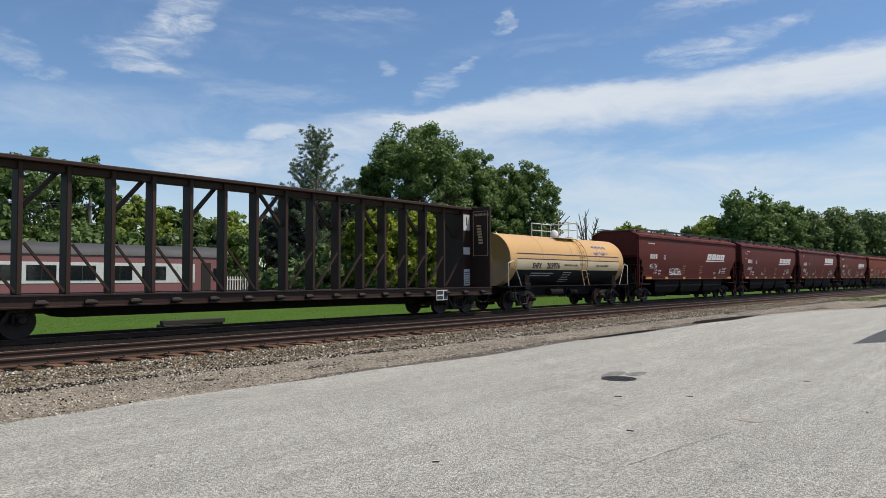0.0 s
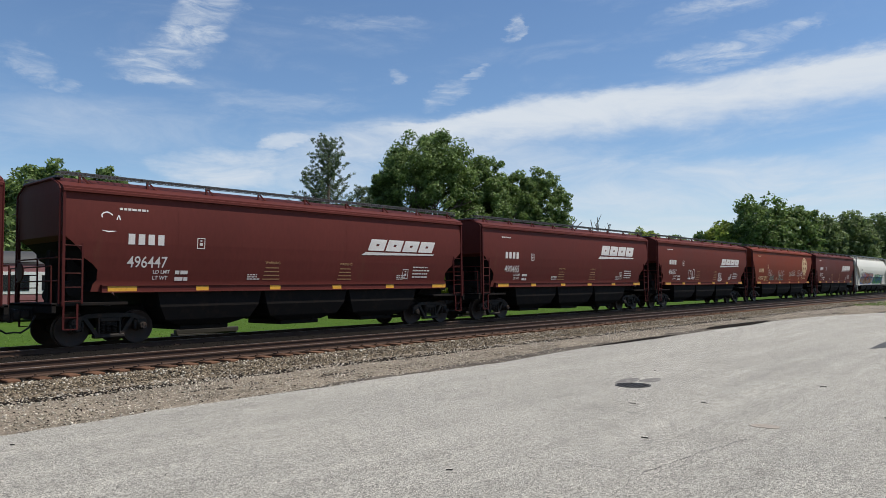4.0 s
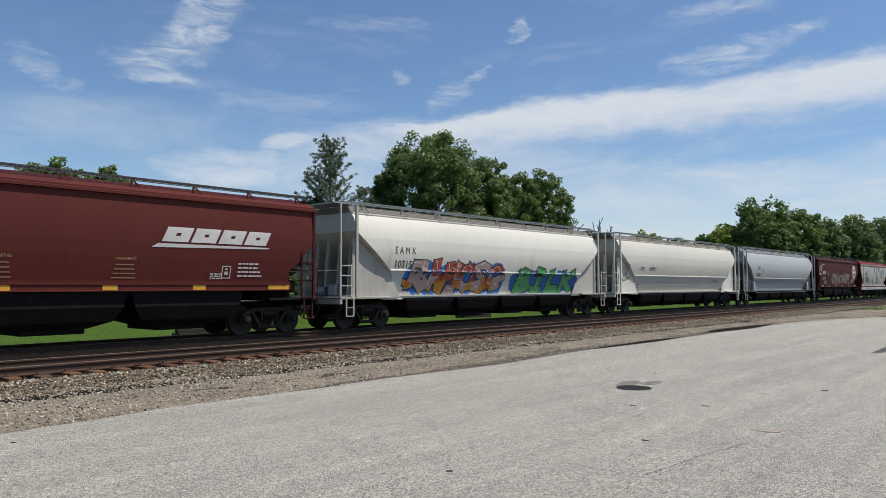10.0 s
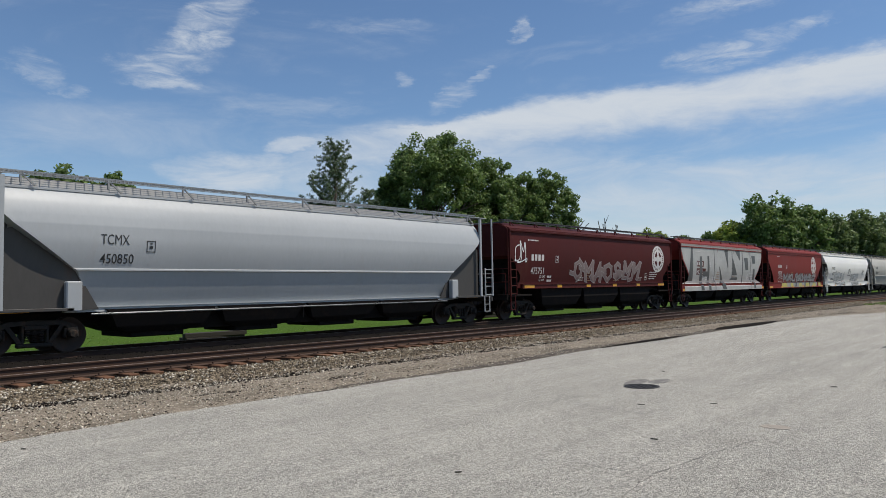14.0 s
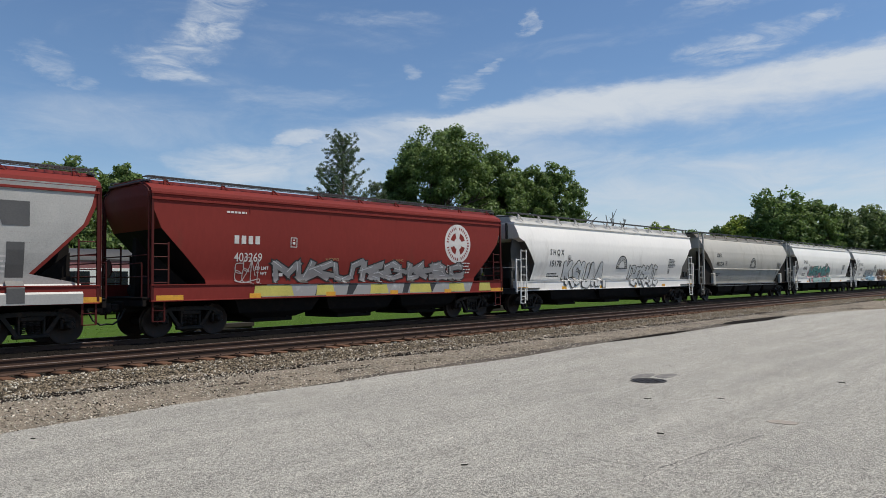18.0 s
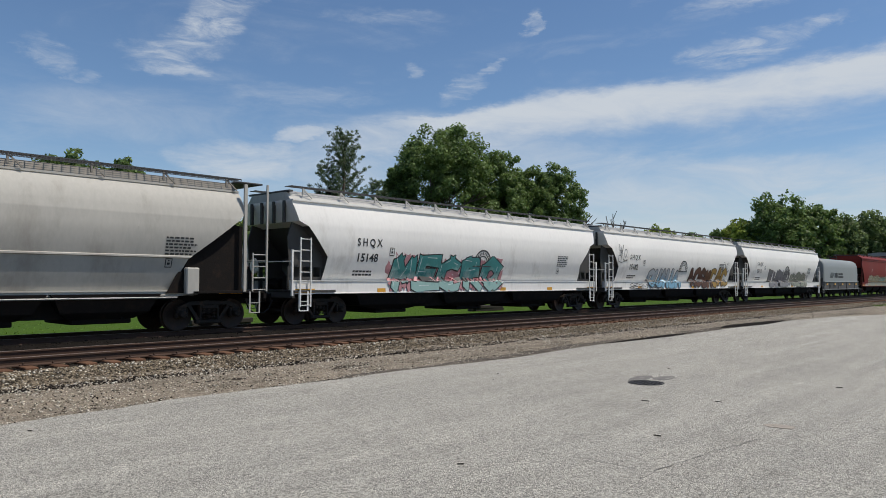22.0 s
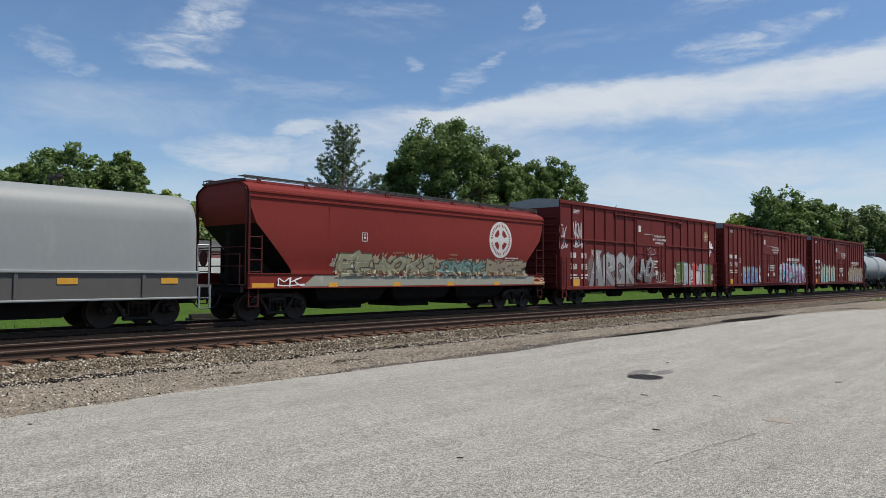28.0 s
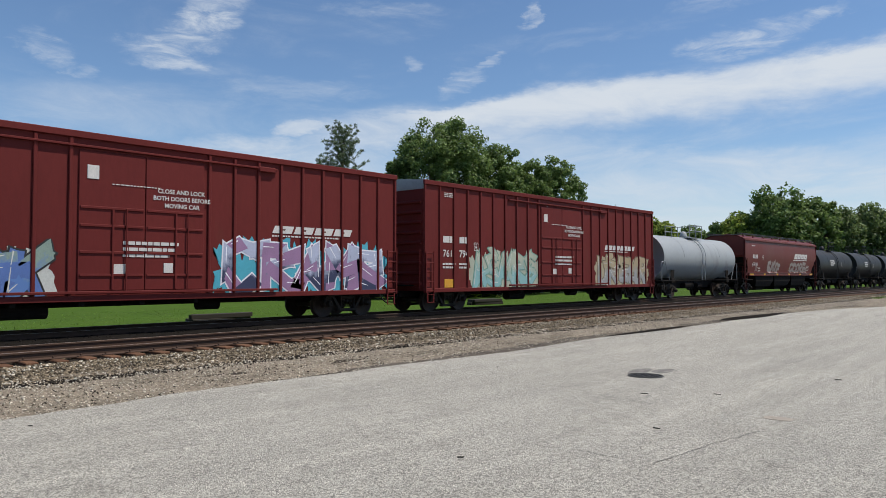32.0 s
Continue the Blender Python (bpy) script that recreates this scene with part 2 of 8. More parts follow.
MAT = dict(
    maroon=car_paint("maroon_paint", (0.098, 0.0225, 0.0178), 0.12, 0.62, gloss=0.14),
    maroon_dark=car_paint("dark_maroon_paint", (0.068, 0.0130, 0.0115), 0.12, 0.62, gloss=0.14),
    oxide=car_paint("faded_oxide_paint", (0.165, 0.033, 0.0165), 0.14, 0.65, gloss=0.14),
    red=car_paint("red_oxide_paint", (0.188, 0.0265, 0.0205), 0.10, 0.60, gloss=0.16),
    box_red=car_paint("boxcar_red_paint", (0.128, 0.0205, 0.0185), 0.12, 0.62, gloss=0.14),
    white=car_paint("white_paint", (0.79, 0.765, 0.715), 0.05, 0.45, 0.12, (0.42, 0.38, 0.32), 0.60),
    cream=car_paint("cream_paint", (0.63, 0.61, 0.54), 0.06, 0.5, 0.15, (0.36, 0.27, 0.17), 0.60),
    tan=car_paint("tan_paint", (0.56, 0.535, 0.47), 0.05, 0.5, 0.12, (0.42, 0.35, 0.26), 0.62),
    grey=car_paint("light_grey_paint", (0.37, 0.385, 0.39), 0.06, 0.45, 0.12, (0.36, 0.33, 0.30), 0.63),
    coil_sill=car_paint("grey_sill_paint", (0.095, 0.090, 0.084), 0.08, 0.6, 0.2, (0.12, 0.11, 0.10), 0.55),
    greige=car_paint("weathered_grey_paint", (0.43, 0.410, 0.365), 0.08, 0.6, 0.2, (0.27, 0.24, 0.20), 0.55),
    silver=car_paint("silver_sprayed_paint", (0.378, 0.369, 0.36), 0.10, 0.5, 0.2, (0.20, 0.12, 0.10), 0.60),
    coil=car_paint("pale_grey_cover_paint", (0.255, 0.270, 0.265), 0.05, 0.5, 0.12, (0.36, 0.36, 0.33), 0.62),
    yellow=car_paint("yellow_tank_paint", (0.56, 0.335, 0.135), 0.05, 0.45, 0.1, (0.34, 0.20, 0.10), 0.63),
    ivory=car_paint("ivory_band_paint", (0.594, 0.486, 0.306), 0.05, 0.5, 0.1, (0.34, 0.22, 0.12), 0.63),
    tank_grey=car_paint("grey_tank_paint", (0.306, 0.324, 0.333), 0.08, 0.5, 0.2, (0.16, 0.14, 0.13), 0.58),
    black=car_paint("black_paint", (0.018, 0.017, 0.017), 0.12, 0.55, 0.2, (0.05, 0.035, 0.028), 0.62),
    brown=car_paint("brown_beam_paint", (0.034, 0.0165, 0.0105), 0.15, 0.6, 0.25, (0.09, 0.045, 0.030), 0.58),
    # underframe grime; also the painted shade of the hopper slope sheets
    under=material("grimy_underframe_end_shade", (0.013, 0.0108, 0.0096), 0.9, 0.0, 0.2, 2.0, 25, 0.2, (0.032, 0.020, 0.014), (0.52, 0.8), spec=0.15),
    steel=material("grimy_cast_steel", (0.027, 0.023, 0.020), 0.62, 0.0, 0.2, 3.0, 30, 0.2, (0.085, 0.048, 0.030), (0.50, 0.75), spec=0.15),
    wheel=material("grimy_wheel_steel", (0.042, 0.029, 0.023), 0.5, 0.1, 0.15, 3.0, 40, 0.1, (0.075, 0.036, 0.024), (0.50, 0.75), spec=0.15),
    galv=material("galvanised_steel", (0.297, 0.306, 0.306), 0.5, 0.6, 0.12, 3.0, 40, 0.1),
    grating=material("dark_roof_grating", (0.075, 0.075, 0.075), 0.6, 0.4, 0.12, 3.0, 40, 0.1),
    letter=material("white_lettering", (0.594, 0.567, 0.54), 0.6, 0, 0.10, 3, 30, 0.0),
    letter_buff=material("buff_lettering", (0.55, 0.40, 0.22), 0.6, 0, 0.10, 3, 30, 0.0),
    warn=material("faded_warning_print", (0.30, 0.175, 0.075), 0.6, 0, 0.12, 3, 30, 0.0),
    letter_dark=material("black_lettering", (0.03, 0.03, 0.03), 0.6, 0, 0.10, 3, 30, 0.0),
    reflector=material("yellow_reflector", (0.62, 0.31, 0.025), 0.5, 0, 0.12, 3, 30, 0.0, (0.22, 0.12, 0.04), (0.55, 0.8)),
    rail_top=material("rail_steel", (0.20, 0.17, 0.155), 0.4, 0.6, 0.12, 2, 20, 0.1, (0.12, 0.055, 0.03), (0.45, 0.7)),
    rust=material("rusty_rail", (0.060, 0.032, 0.020), 0.85, 0.1, 0.2, 3, 30, 0.25),
    tie=material("weathered_tie", (0.125, 0.064, 0.036), 0.9, 0, 0.2, 3, 30, 0.4, (0.16, 0.08, 0.05), (0.5, 0.75), (0.3, 3, 3), rand=0.25, spec=0.2),
    stone=material("ballast_stone", (0.160, 0.128, 0.088), 0.9, 0, 0.1, 3, 40, 0.2, rand=0.95, island=True, spec=0.2),
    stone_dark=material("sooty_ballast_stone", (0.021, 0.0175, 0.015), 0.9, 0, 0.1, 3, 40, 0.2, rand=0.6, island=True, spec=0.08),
    stone_white=material("pale_ballast_stone", (0.60, 0.55, 0.46), 0.9, 0, 0.1, 3, 40, 0.2, rand=0.3, island=True, spec=0.25),
    stone_pale=material("pale_gravel_stone", (0.40, 0.350, 0.270), 0.9, 0, 0.1, 3, 40, 0.2, rand=0.6, island=True, spec=0.25),
    ballast=material("ballast_bed", (0.042, 0.033, 0.024), 0.95, 0, 0.14, 0.5, 22, 1.0, (0.05, 0.040, 0.032), (0.5, 0.75), fine_amt=0.45, spec=0.12),
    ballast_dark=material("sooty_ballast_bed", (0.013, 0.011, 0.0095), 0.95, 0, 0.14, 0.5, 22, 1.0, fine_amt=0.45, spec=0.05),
    gravel=material("fine_gravel", (0.225, 0.188, 0.142), 0.95, 0, 0.16, 0.5, 34, 1.0, (0.105, 0.086, 0.064), (0.50, 0.68), (0.5, 1, 1), fine_amt=0.80, spec=0.2),
    grass=material("mown_grass", (0.054, 0.104, 0.013), 0.95, 0, 0.16, 0.25, 18, 1.0, (0.074, 0.116, 0.020), (0.5, 0.8), fine_amt=0.35, spec=0.1),
)


# ---- mesh tools ----
class Form:
    """Collects faces of one mesh."""

    def __init__(self):
        self.v, self.f = [], []

    def add(self, verts, faces):
        n = len(self.v)
        self.v += [tuple(q) for q in verts]
        self.f += [tuple(i + n for i in q) for q in faces]
        return self

    def box(self, x0, x1, y0, y1, z0, z1, c=0.012):
        """A box with chamfered edges."""
        c = min(c, (x1 - x0) * 0.3, (y1 - y0) * 0.3, (z1 - z0) * 0.3)
        vs, idx = [], {}
        for i, sx in enumerate((x0, x1)):
            for j, sy in enumerate((y0, y1)):
                for k, sz in enumerate((z0, z1)):
                    ix, iy, iz = (c if i == 0 else -c), (c if j == 0 else -c), (c if k == 0 else -c)
                    for a, w in enumerate(((sx, sy + iy, sz + iz), (sx + ix, sy, sz + iz), (sx + ix, sy + iy, sz))):
                        idx[i, j, k, a] = len(vs)
                        vs.append(w)
        fs = []
        I = idx
        for i in (0, 1):
            q = [I[i, 0, 0, 0], I[i, 1, 0, 0], I[i, 1, 1, 0], I[i, 0, 1, 0]]
            fs.append(q if i else q[::-1])
            q = [I[0, i, 0, 1], I[1, i, 0, 1], I[1, i, 1, 1], I[0, i, 1, 1]]
            fs.append(q[::-1] if i else q)
            q = [I[0, 0, i, 2], I[1, 0, i, 2], I[1, 1, i, 2], I[0, 1, i, 2]]
            fs.append(q if i else q[::-1])
        for j in (0, 1):
            for k in (0, 1):
                q = [I[0, j, k, 1], I[1, j, k, 1], I[1, j, k, 2], I[0, j, k, 2]]
                fs.append(q if (j == k) else q[::-1])
                q = [I[j, 0, k, 0], I[j, 1, k, 0], I[j, 1, k, 2], I[j, 0, k, 2]]
                fs.append(q[::-1] if (j == k) else q)
                q = [I[j, k, 0, 0], I[j, k, 1, 0], I[j, k, 1, 1], I[j, k, 0, 1]]
                fs.append(q if (j == k) else q[::-1])
        for i in (0, 1):
            for j in (0, 1):
                for k in (0, 1):
                    q = [I[i, j, k, 0], I[i, j, k, 1], I[i, j, k, 2]]
                    fs.append(q if (i + j + k) % 2 else q[::-1])
        return self.add(vs, fs)

    def tube(self, p, q, r, n=8, r2=None, caps=True):
        p, q = Vector(p), Vector(q)
        d = (q - p).normalized()
        a = d.cross(Vector((0, 0, 1)) if abs(d.z) < 0.9 else Vector((1, 0, 0))).normalized()
        b = d.cross(a)
        vs = []
        for o, rr in ((p, r), (q, r if r2 is None else r2)):
            for i in range(n):
                t = 2 * math.pi * i / n
                vs.append(o + (a * math.cos(t) + b * math.sin(t)) * rr)
        fs = [(i, (i + 1) % n, n + (i + 1) % n, n + i) for i in range(n)]
        if caps:
            fs += [tuple(range(n))[::-1], tuple(range(n, 2 * n))]
        return self.add(vs, fs)

    def pipe(self, pts, r, n=6):
        for a, b in zip(pts, pts[1:]):
            self.tube(a, b, r, n)
        return self

    def bar(self, p, q, w, h):
        """A flat bar from p to q in the x-z plane: w across y, h across its length."""
        p, q = Vector(p), Vector(q)
        d = (q - p).normalized()
        s = Vector((0, 1, 0))
        u = d.cross(s).normalized()
        if u.length < 0.1:
            u = Vector((1, 0, 0))
        vs = [o + s * (i * w / 2) + u * (j * h / 2) for o in (p, q) for i, j in ((-1, -1), (1, -1), (1, 1), (-1, 1))]
        return self.add(vs, [(0, 1, 2, 3)[::-1], (4, 5, 6, 7), (0, 4, 5, 1)[::-1], (1, 5, 6, 2)[::-1], (2, 6, 7, 3)[::-1], (3, 7, 4, 0)[::-1]])

    def lathe(self, profile, n=24, axis="y", centre=(0, 0, 0)):
        """Turns (along, radius) pairs round an axis."""
        vs = []
        for s, r in profile:
            for i in range(n):
                t = 2 * math.pi * i / n
                c, d = r * math.cos(t), r * math.sin(t)
                w = (c, s, d) if axis == "y" else (s, c, d) if axis == "x" else (c, d, s)
                vs.append((w[0] + centre[0], w[1] + centre[1], w[2] + centre[2]))
        fs = []
        for k in range(len(profile) - 1):
            for i in range(n):
                j = (i + 1) % n
                fs.append((k * n + i, k * n + j, (k + 1) * n + j, (k + 1) * n + i))
        fs += [tuple(range(n))[::-1], tuple(range((len(profile) - 1) * n, len(profile) * n))]
        return self.add(vs, fs)

    def slab(self, outline, y0, y1):
        """A plate: an outline in x and z, from y0 to y1."""
        n = len(outline)
        vs = [(x, y0, z) for x, z in outline] + [(x, y1, z) for x, z in outline]
        fs = [tuple(range(n)), tuple(range(n, 2 * n))[::-1]] + [(i + n, (i + 1) % n + n, (i + 1) % n, i) for i in range(n)]
        return self.add(vs, fs)

    def sheet(self, outline, z0, z1):
        """A plate lying flat: an outline in x and y, from z0 to z1."""
        n = len(outline)
        vs = [(x, y, z0) for x, y in outline] + [(x, y, z1) for x, y in outline]
        fs = [tuple(range(n))[::-1], tuple(range(n, 2 * n))] + [(i, (i + 1) % n, (i + 1) % n + n, i + n) for i in range(n)]
        return self.add(vs, fs)

    def rings(self, rings, cap=True, closed=True):
        """A skin over rings of equal count."""
        n, vs, fs = len(rings[0]), [], []
        for r in rings:
            vs += r
        for k in range(len(rings) - 1):
            for i in range(n if closed else n - 1):
                j = (i + 1) % n
                fs.append((k * n + i, k * n + j, (k + 1) * n + j, (k + 1) * n + i))
        if cap:
            fs += [tuple(range(n))[::-1], tuple(range((len(rings) - 1) * n, len(rings) * n))]
        return self.add(vs, fs)

    def mesh(self, name, mat, smooth=None):
        me = bpy.data.meshes.new(name)
        me.from_pydata(self.v, [], self.f)
        bm = bmesh.new()
        bm.from_mesh(me)
        bmesh.ops.recalc_face_normals(bm, faces=bm.faces)
        if smooth is not None:
            for f in bm.faces:
                f.smooth = True
            for e in bm.edges:
                e.smooth = len(e.link_faces) == 2 and e.calc_face_angle(0) < radians(smooth)
        bm.to_mesh(me)
        bm.free()
        me.materials.append(mat)
        return me


SMALL = ("stencil", "graffiti_tag", "emblem_print", "seam", "weld_seam")     # too fine to pick apart


def part(name, form, mat, parent, label="", smooth=None, at=None):
    """Links one mesh object as a part under a thing or a part."""
    me = form if isinstance(form, bpy.types.Mesh) else form.mesh(name, mat, smooth)
    ob = new(name, me)
    ob.parent = parent
    if at is not None:
        ob.matrix_basis = at if isinstance(at, Matrix) else Matrix.Translation(at)
    if label:
        ob["label"] = label
    if name in SMALL:
        ob["kind"] = "stuff"
    return ob


def thing(name, label, category, group="", kind="", at=None):
    ob = new(name)
    if at is not None:
        ob.matrix_basis = at
    return tagged(ob, label, category, group, kind)


def whole(name, form, mat, label, category="", kind="", smooth=None, group=""):
    """A thing or a piece of the setting that is one mesh."""
    me = form if isinstance(form, bpy.types.Mesh) else form.mesh(name, mat, smooth)
    return tagged(new(name, me), label, category, group, kind)


TEXTS = {}


def text_mesh(words, size, mat, bold=0.0, shear=0.0):
    key = (words, size, mat.name, bold, shear)
    if key not in TEXTS:
        cu = bpy.data.curves.new("lettering", "FONT")
        cu.body, cu.size, cu.offset, cu.shear, cu.resolution_u, cu.extrude = words, size, bold, shear, 3, 0.001
        ob = bpy.data.objects.new("lettering", cu)
        scene.collection.objects.link(ob)
        me = bpy.data.meshes.new_from_object(ob.evaluated_get(bpy.context.evaluated_depsgraph_get()))
        bpy.data.objects.remove(ob)
        me.materials.clear()
        me.materials.append(mat)
        TEXTS[key] = me
    return TEXTS[key]

# ---- the freight cars: x along the car, z from the rail head, near side at y = -1.55 ----
HALF = 1.55
SHARED = {}


def once(key, make):
    if key not in SHARED:
        SHARED[key] = make()
    return SHARED[key]


def wheel_form():
    f = Form()
    f.lathe([(-0.075, 0.05), (-0.075, 0.10), (-0.045, 0.13), (-0.03, 0.30), (-0.055, 0.37), (-0.07, 0.40), (-0.07, 0.452), (0.045, 0.458), (0.055, 0.485),
             (0.075, 0.485), (0.075, 0.41), (0.05, 0.37), (0.03, 0.30), (0.05, 0.13), (0.09, 0.10), (0.09, 0.05)], 32)
    return f


def side_frame_form():
    """A cast side frame: a long top member, a V down to the spring seat, pedestal jaws over the axle boxes."""
    f = Form()
    for s in (-1, 1):
        f.bar((0.0, 0, 0.83), (s * 0.62, 0, 0.80), 0.16, 0.11)
        f.bar((s * 0.60, 0, 0.81), (s * 0.98, 0, 0.66), 0.17, 0.12)
        f.bar((s * 0.66, 0, 0.76), (s * 0.34, 0, 0.29), 0.14, 0.10)
        f.box(s * 0.889 - 0.15, s * 0.889 + 0.15, -0.10, 0.10, 0.55, 0.70, 0.04)
        f.box(s * 0.889 + s * 0.13 - 0.035, s * 0.889 + s * 0.13 + 0.035, -0.09, 0.09, 0.40, 0.60, 0.02)
        f.box(s * 0.72 - 0.035, s * 0.72 + 0.035, -0.09, 0.09, 0.40, 0.66, 0.02)
        f.box(s * 0.29 - 0.03, s * 0.29 + 0.03, -0.09, 0.09, 0.30, 0.78, 0.015)
    f.box(-0.42, 0.42, -0.10, 0.10, 0.20, 0.31, 0.03)
    for x in (-0.17, 0.0, 0.17):
        for k in range(7):
            z = 0.34 + 0.043 * k
            f.lathe([(z, 0.05), (z + 0.008, 0.072), (z + 0.020, 0.072), (z + 0.028, 0.05)], 8, "z", (x, 0, 0))
    f.box(-0.27, 0.27, -0.11, 0.11, 0.64, 0.76, 0.02)
    return f


def bearing_form():
    f = Form()
    f.lathe([(-0.13, 0.04), (-0.13, 0.085), (-0.10, 0.105), (0.03, 0.115), (0.06, 0.115)], 16)
    for k in range(3):
        t = k * 2.1
        f.tube((0.055 * math.cos(t), -0.15, 0.055 * math.sin(t)), (0.055 * math.cos(t), -0.12, 0.055 * math.sin(t)), 0.018, 6)
    return f


def truck(car, x):
    """A two-axle truck as a part of the car, with its wheels, axles and frames."""
    bol = once("bolster", lambda: Form().box(-0.22, 0.22, -1.05, 1.05, 0.52, 0.80, 0.03).tube((0, 0, 0.78), (0, 0, 0.95), 0.2, 16)
               .box(-0.86, -0.80, -0.75, 0.75, 0.42, 0.52, 0.01).box(0.80, 0.86, -0.75, 0.75, 0.42, 0.52, 0.01).mesh("truck", MAT["under"], 30))
    wheel = once("wheel", lambda: wheel_form().mesh("wheel", MAT["wheel"], 35))
    side = once("side_frame", lambda: side_frame_form().mesh("side_frame", MAT["steel"], 30))
    axle = once("axle", lambda: Form().lathe([(-0.98, 0.07), (-0.80, 0.075), (-0.72, 0.10), (-0.3, 0.085), (0.3, 0.085), (0.72, 0.10), (0.80, 0.075), (0.98, 0.07)], 14)
                .mesh("axle", MAT["wheel"], 40))
    cap = once("bearing", lambda: bearing_form().mesh("bearing_cap", MAT["steel"], 35))
    t = part("truck", bol, None, car, "two-axle cast steel truck", at=(x, 0, 0))
    for s in (-1, 1):
        part("side_frame", side, None, t, at=(0, s * 1.0, 0))
        part("axle", axle, None, t, at=(s * 0.889, 0, 0.458))
        for k in (-1, 1):
            part("wheel", wheel, None, t, at=pose(s * 0.889, k * 0.755, 0.458, 0, 0, 0 if k < 0 else 180))
            part("bearing_cap", cap, None, t, at=pose(s * 0.889, k * 1.08, 0.50, 0, 0, 0 if k < 0 else 180))
    return t


def coupler(car, x):
    s = 1 if x > 0 else -1
    f = Form().box(min(x, x - s * 0.55), max(x, x - s * 0.55), -0.10, 0.10, 0.78, 0.98, 0.03)
    f.box(min(x, x - s * 0.22), max(x, x - s * 0.22), -0.19, 0.14, 0.72, 1.02, 0.05)
    f.box(x - 0.06, x + 0.06, -0.15, -0.05, 0.68, 1.06, 0.03)
    part("coupler", f, MAT["steel"], car)
    h = Form().pipe([(x - s * 0.5, -0.35, 0.85), (x - s * 0.35, -0.36, 0.55), (x - s * 0.15, -0.37, 0.42), (x + s * 0.02, -0.38, 0.44)], 0.025, 6)
    part("air_hose", h, MAT["black"], car, "black rubber air hose")


def ladder(car, x0, x1, y, z0, z1, mat, step=0.36, r=0.017):
    f = Form()
    f.bar((x0, y, z0), (x0, y, z1), 0.04, 0.04)
    f.bar((x1, y, z0), (x1, y, z1), 0.04, 0.04)
    n = max(1, int((z1 - z0) / step))
    for i in range(n + 1):
        z = z0 + 0.06 + (z1 - z0 - 0.12) * i / n
        f.tube((x0, y, z), (x1, y, z), r, 6)
    part("ladder", f, mat, car)


def stirrup(car, x, y, mat, z0=0.50, z1=1.15, w=0.34):
    f = Form()
    for s in (-1, 1):
        f.bar((x + s * w / 2, y, z0), (x + s * w / 2, y, z1), 0.03, 0.05)
    f.bar((x - w / 2, y, z0), (x + w / 2, y, z0), 0.09, 0.025)
    f.bar((x - w / 2, y, z0 + 0.3), (x + w / 2, y, z0 + 0.3), 0.05, 0.02)
    part("step", f, mat, car)


def letters(car, words, x, z, size, mat, y=-HALF - 0.012, bold=0.0, shear=0.0, tilt=0.0, name="lettering", skin=None, wide=1.0):
    if skin:
        h = size * 0.7
        k = (skin(z + h) - skin(z)) / h
        bulge = max(0.0, max(skin(z + h * u) - skin(z) - k * h * u for u in (0.25, 0.5, 0.75)))
        y, tilt = -skin(z) - 0.0055 - bulge, math.degrees(math.atan(k))
    return part(name, text_mesh(words, size, mat, bold, shear), None, car, at=pose(x, y, z, 90 + tilt) @ Matrix.Diagonal((wide, 1, 1, 1)))


def bars(car, x, z, w, h, n, mat, y=-HALF - 0.008, seed=0, name="stencil", gap=0.45):
    """Unreadable small writing as bars."""
    rnd = random.Random(seed * 77 + int(x * 10) + n)
    f = Form()
    for i in range(n):
        z1 = z - i * h / n
        z0 = z1 - h / n * (1 - gap)
        xx, end = x, x + w * rnd.uniform(0.7, 1.0)
        while xx < end:
            ww = min(rnd.uniform(0.10, 0.26) * max(0.5, h / n * 6), end - xx)
            if callable(y):
                f.add([(a, -y(b) - 0.010, b) for a, b in ((xx, z0), (xx + ww, z0), (xx + ww, z1), (xx, z1))], [(0, 1, 2, 3)])
            else:
                f.slab([(xx, z0), (xx + ww, z0), (xx + ww, z1), (xx, z1)], y, y + 0.004)
            xx += ww + 0.03
    part(name, f, mat, car)


def side_y(profile, z):
    for (z0, h0), (z1, h1) in zip(profile, profile[1:]):
        if z0 <= z <= z1:
            return h0 + (h1 - h0) * (z - z0) / max(1e-6, z1 - z0)
    return profile[0][1] if z < profile[0][0] else profile[-1][1]


def blob(f, skin, cx, cz, rx, rz, off, edge, zlo=-9, zhi=9, n=28, rings=3):
    """A painted shape, star-shaped about its centre, that follows the car's side."""
    vs = [(cx, -skin(cz) - off, cz)]
    for k in range(1, rings + 1):
        for i in range(n):
            t = 2 * math.pi * i / n
            r = k / rings * edge(t)
            z = min(zhi, max(zlo, cz + rz * r * math.sin(t)))
            vs.append((cx + rx * r * math.cos(t), -skin(z) - off, z))
    fs = [(0, 1 + i, 1 + (i + 1) % n) for i in range(n)]
    for k in range(rings - 1):
        for i in range(n):
            a, b = 1 + k * n + i, 1 + k * n + (i + 1) % n
            fs.append((a, a + n, b + n, b))
    f.add(vs, fs)


PAINT = {}


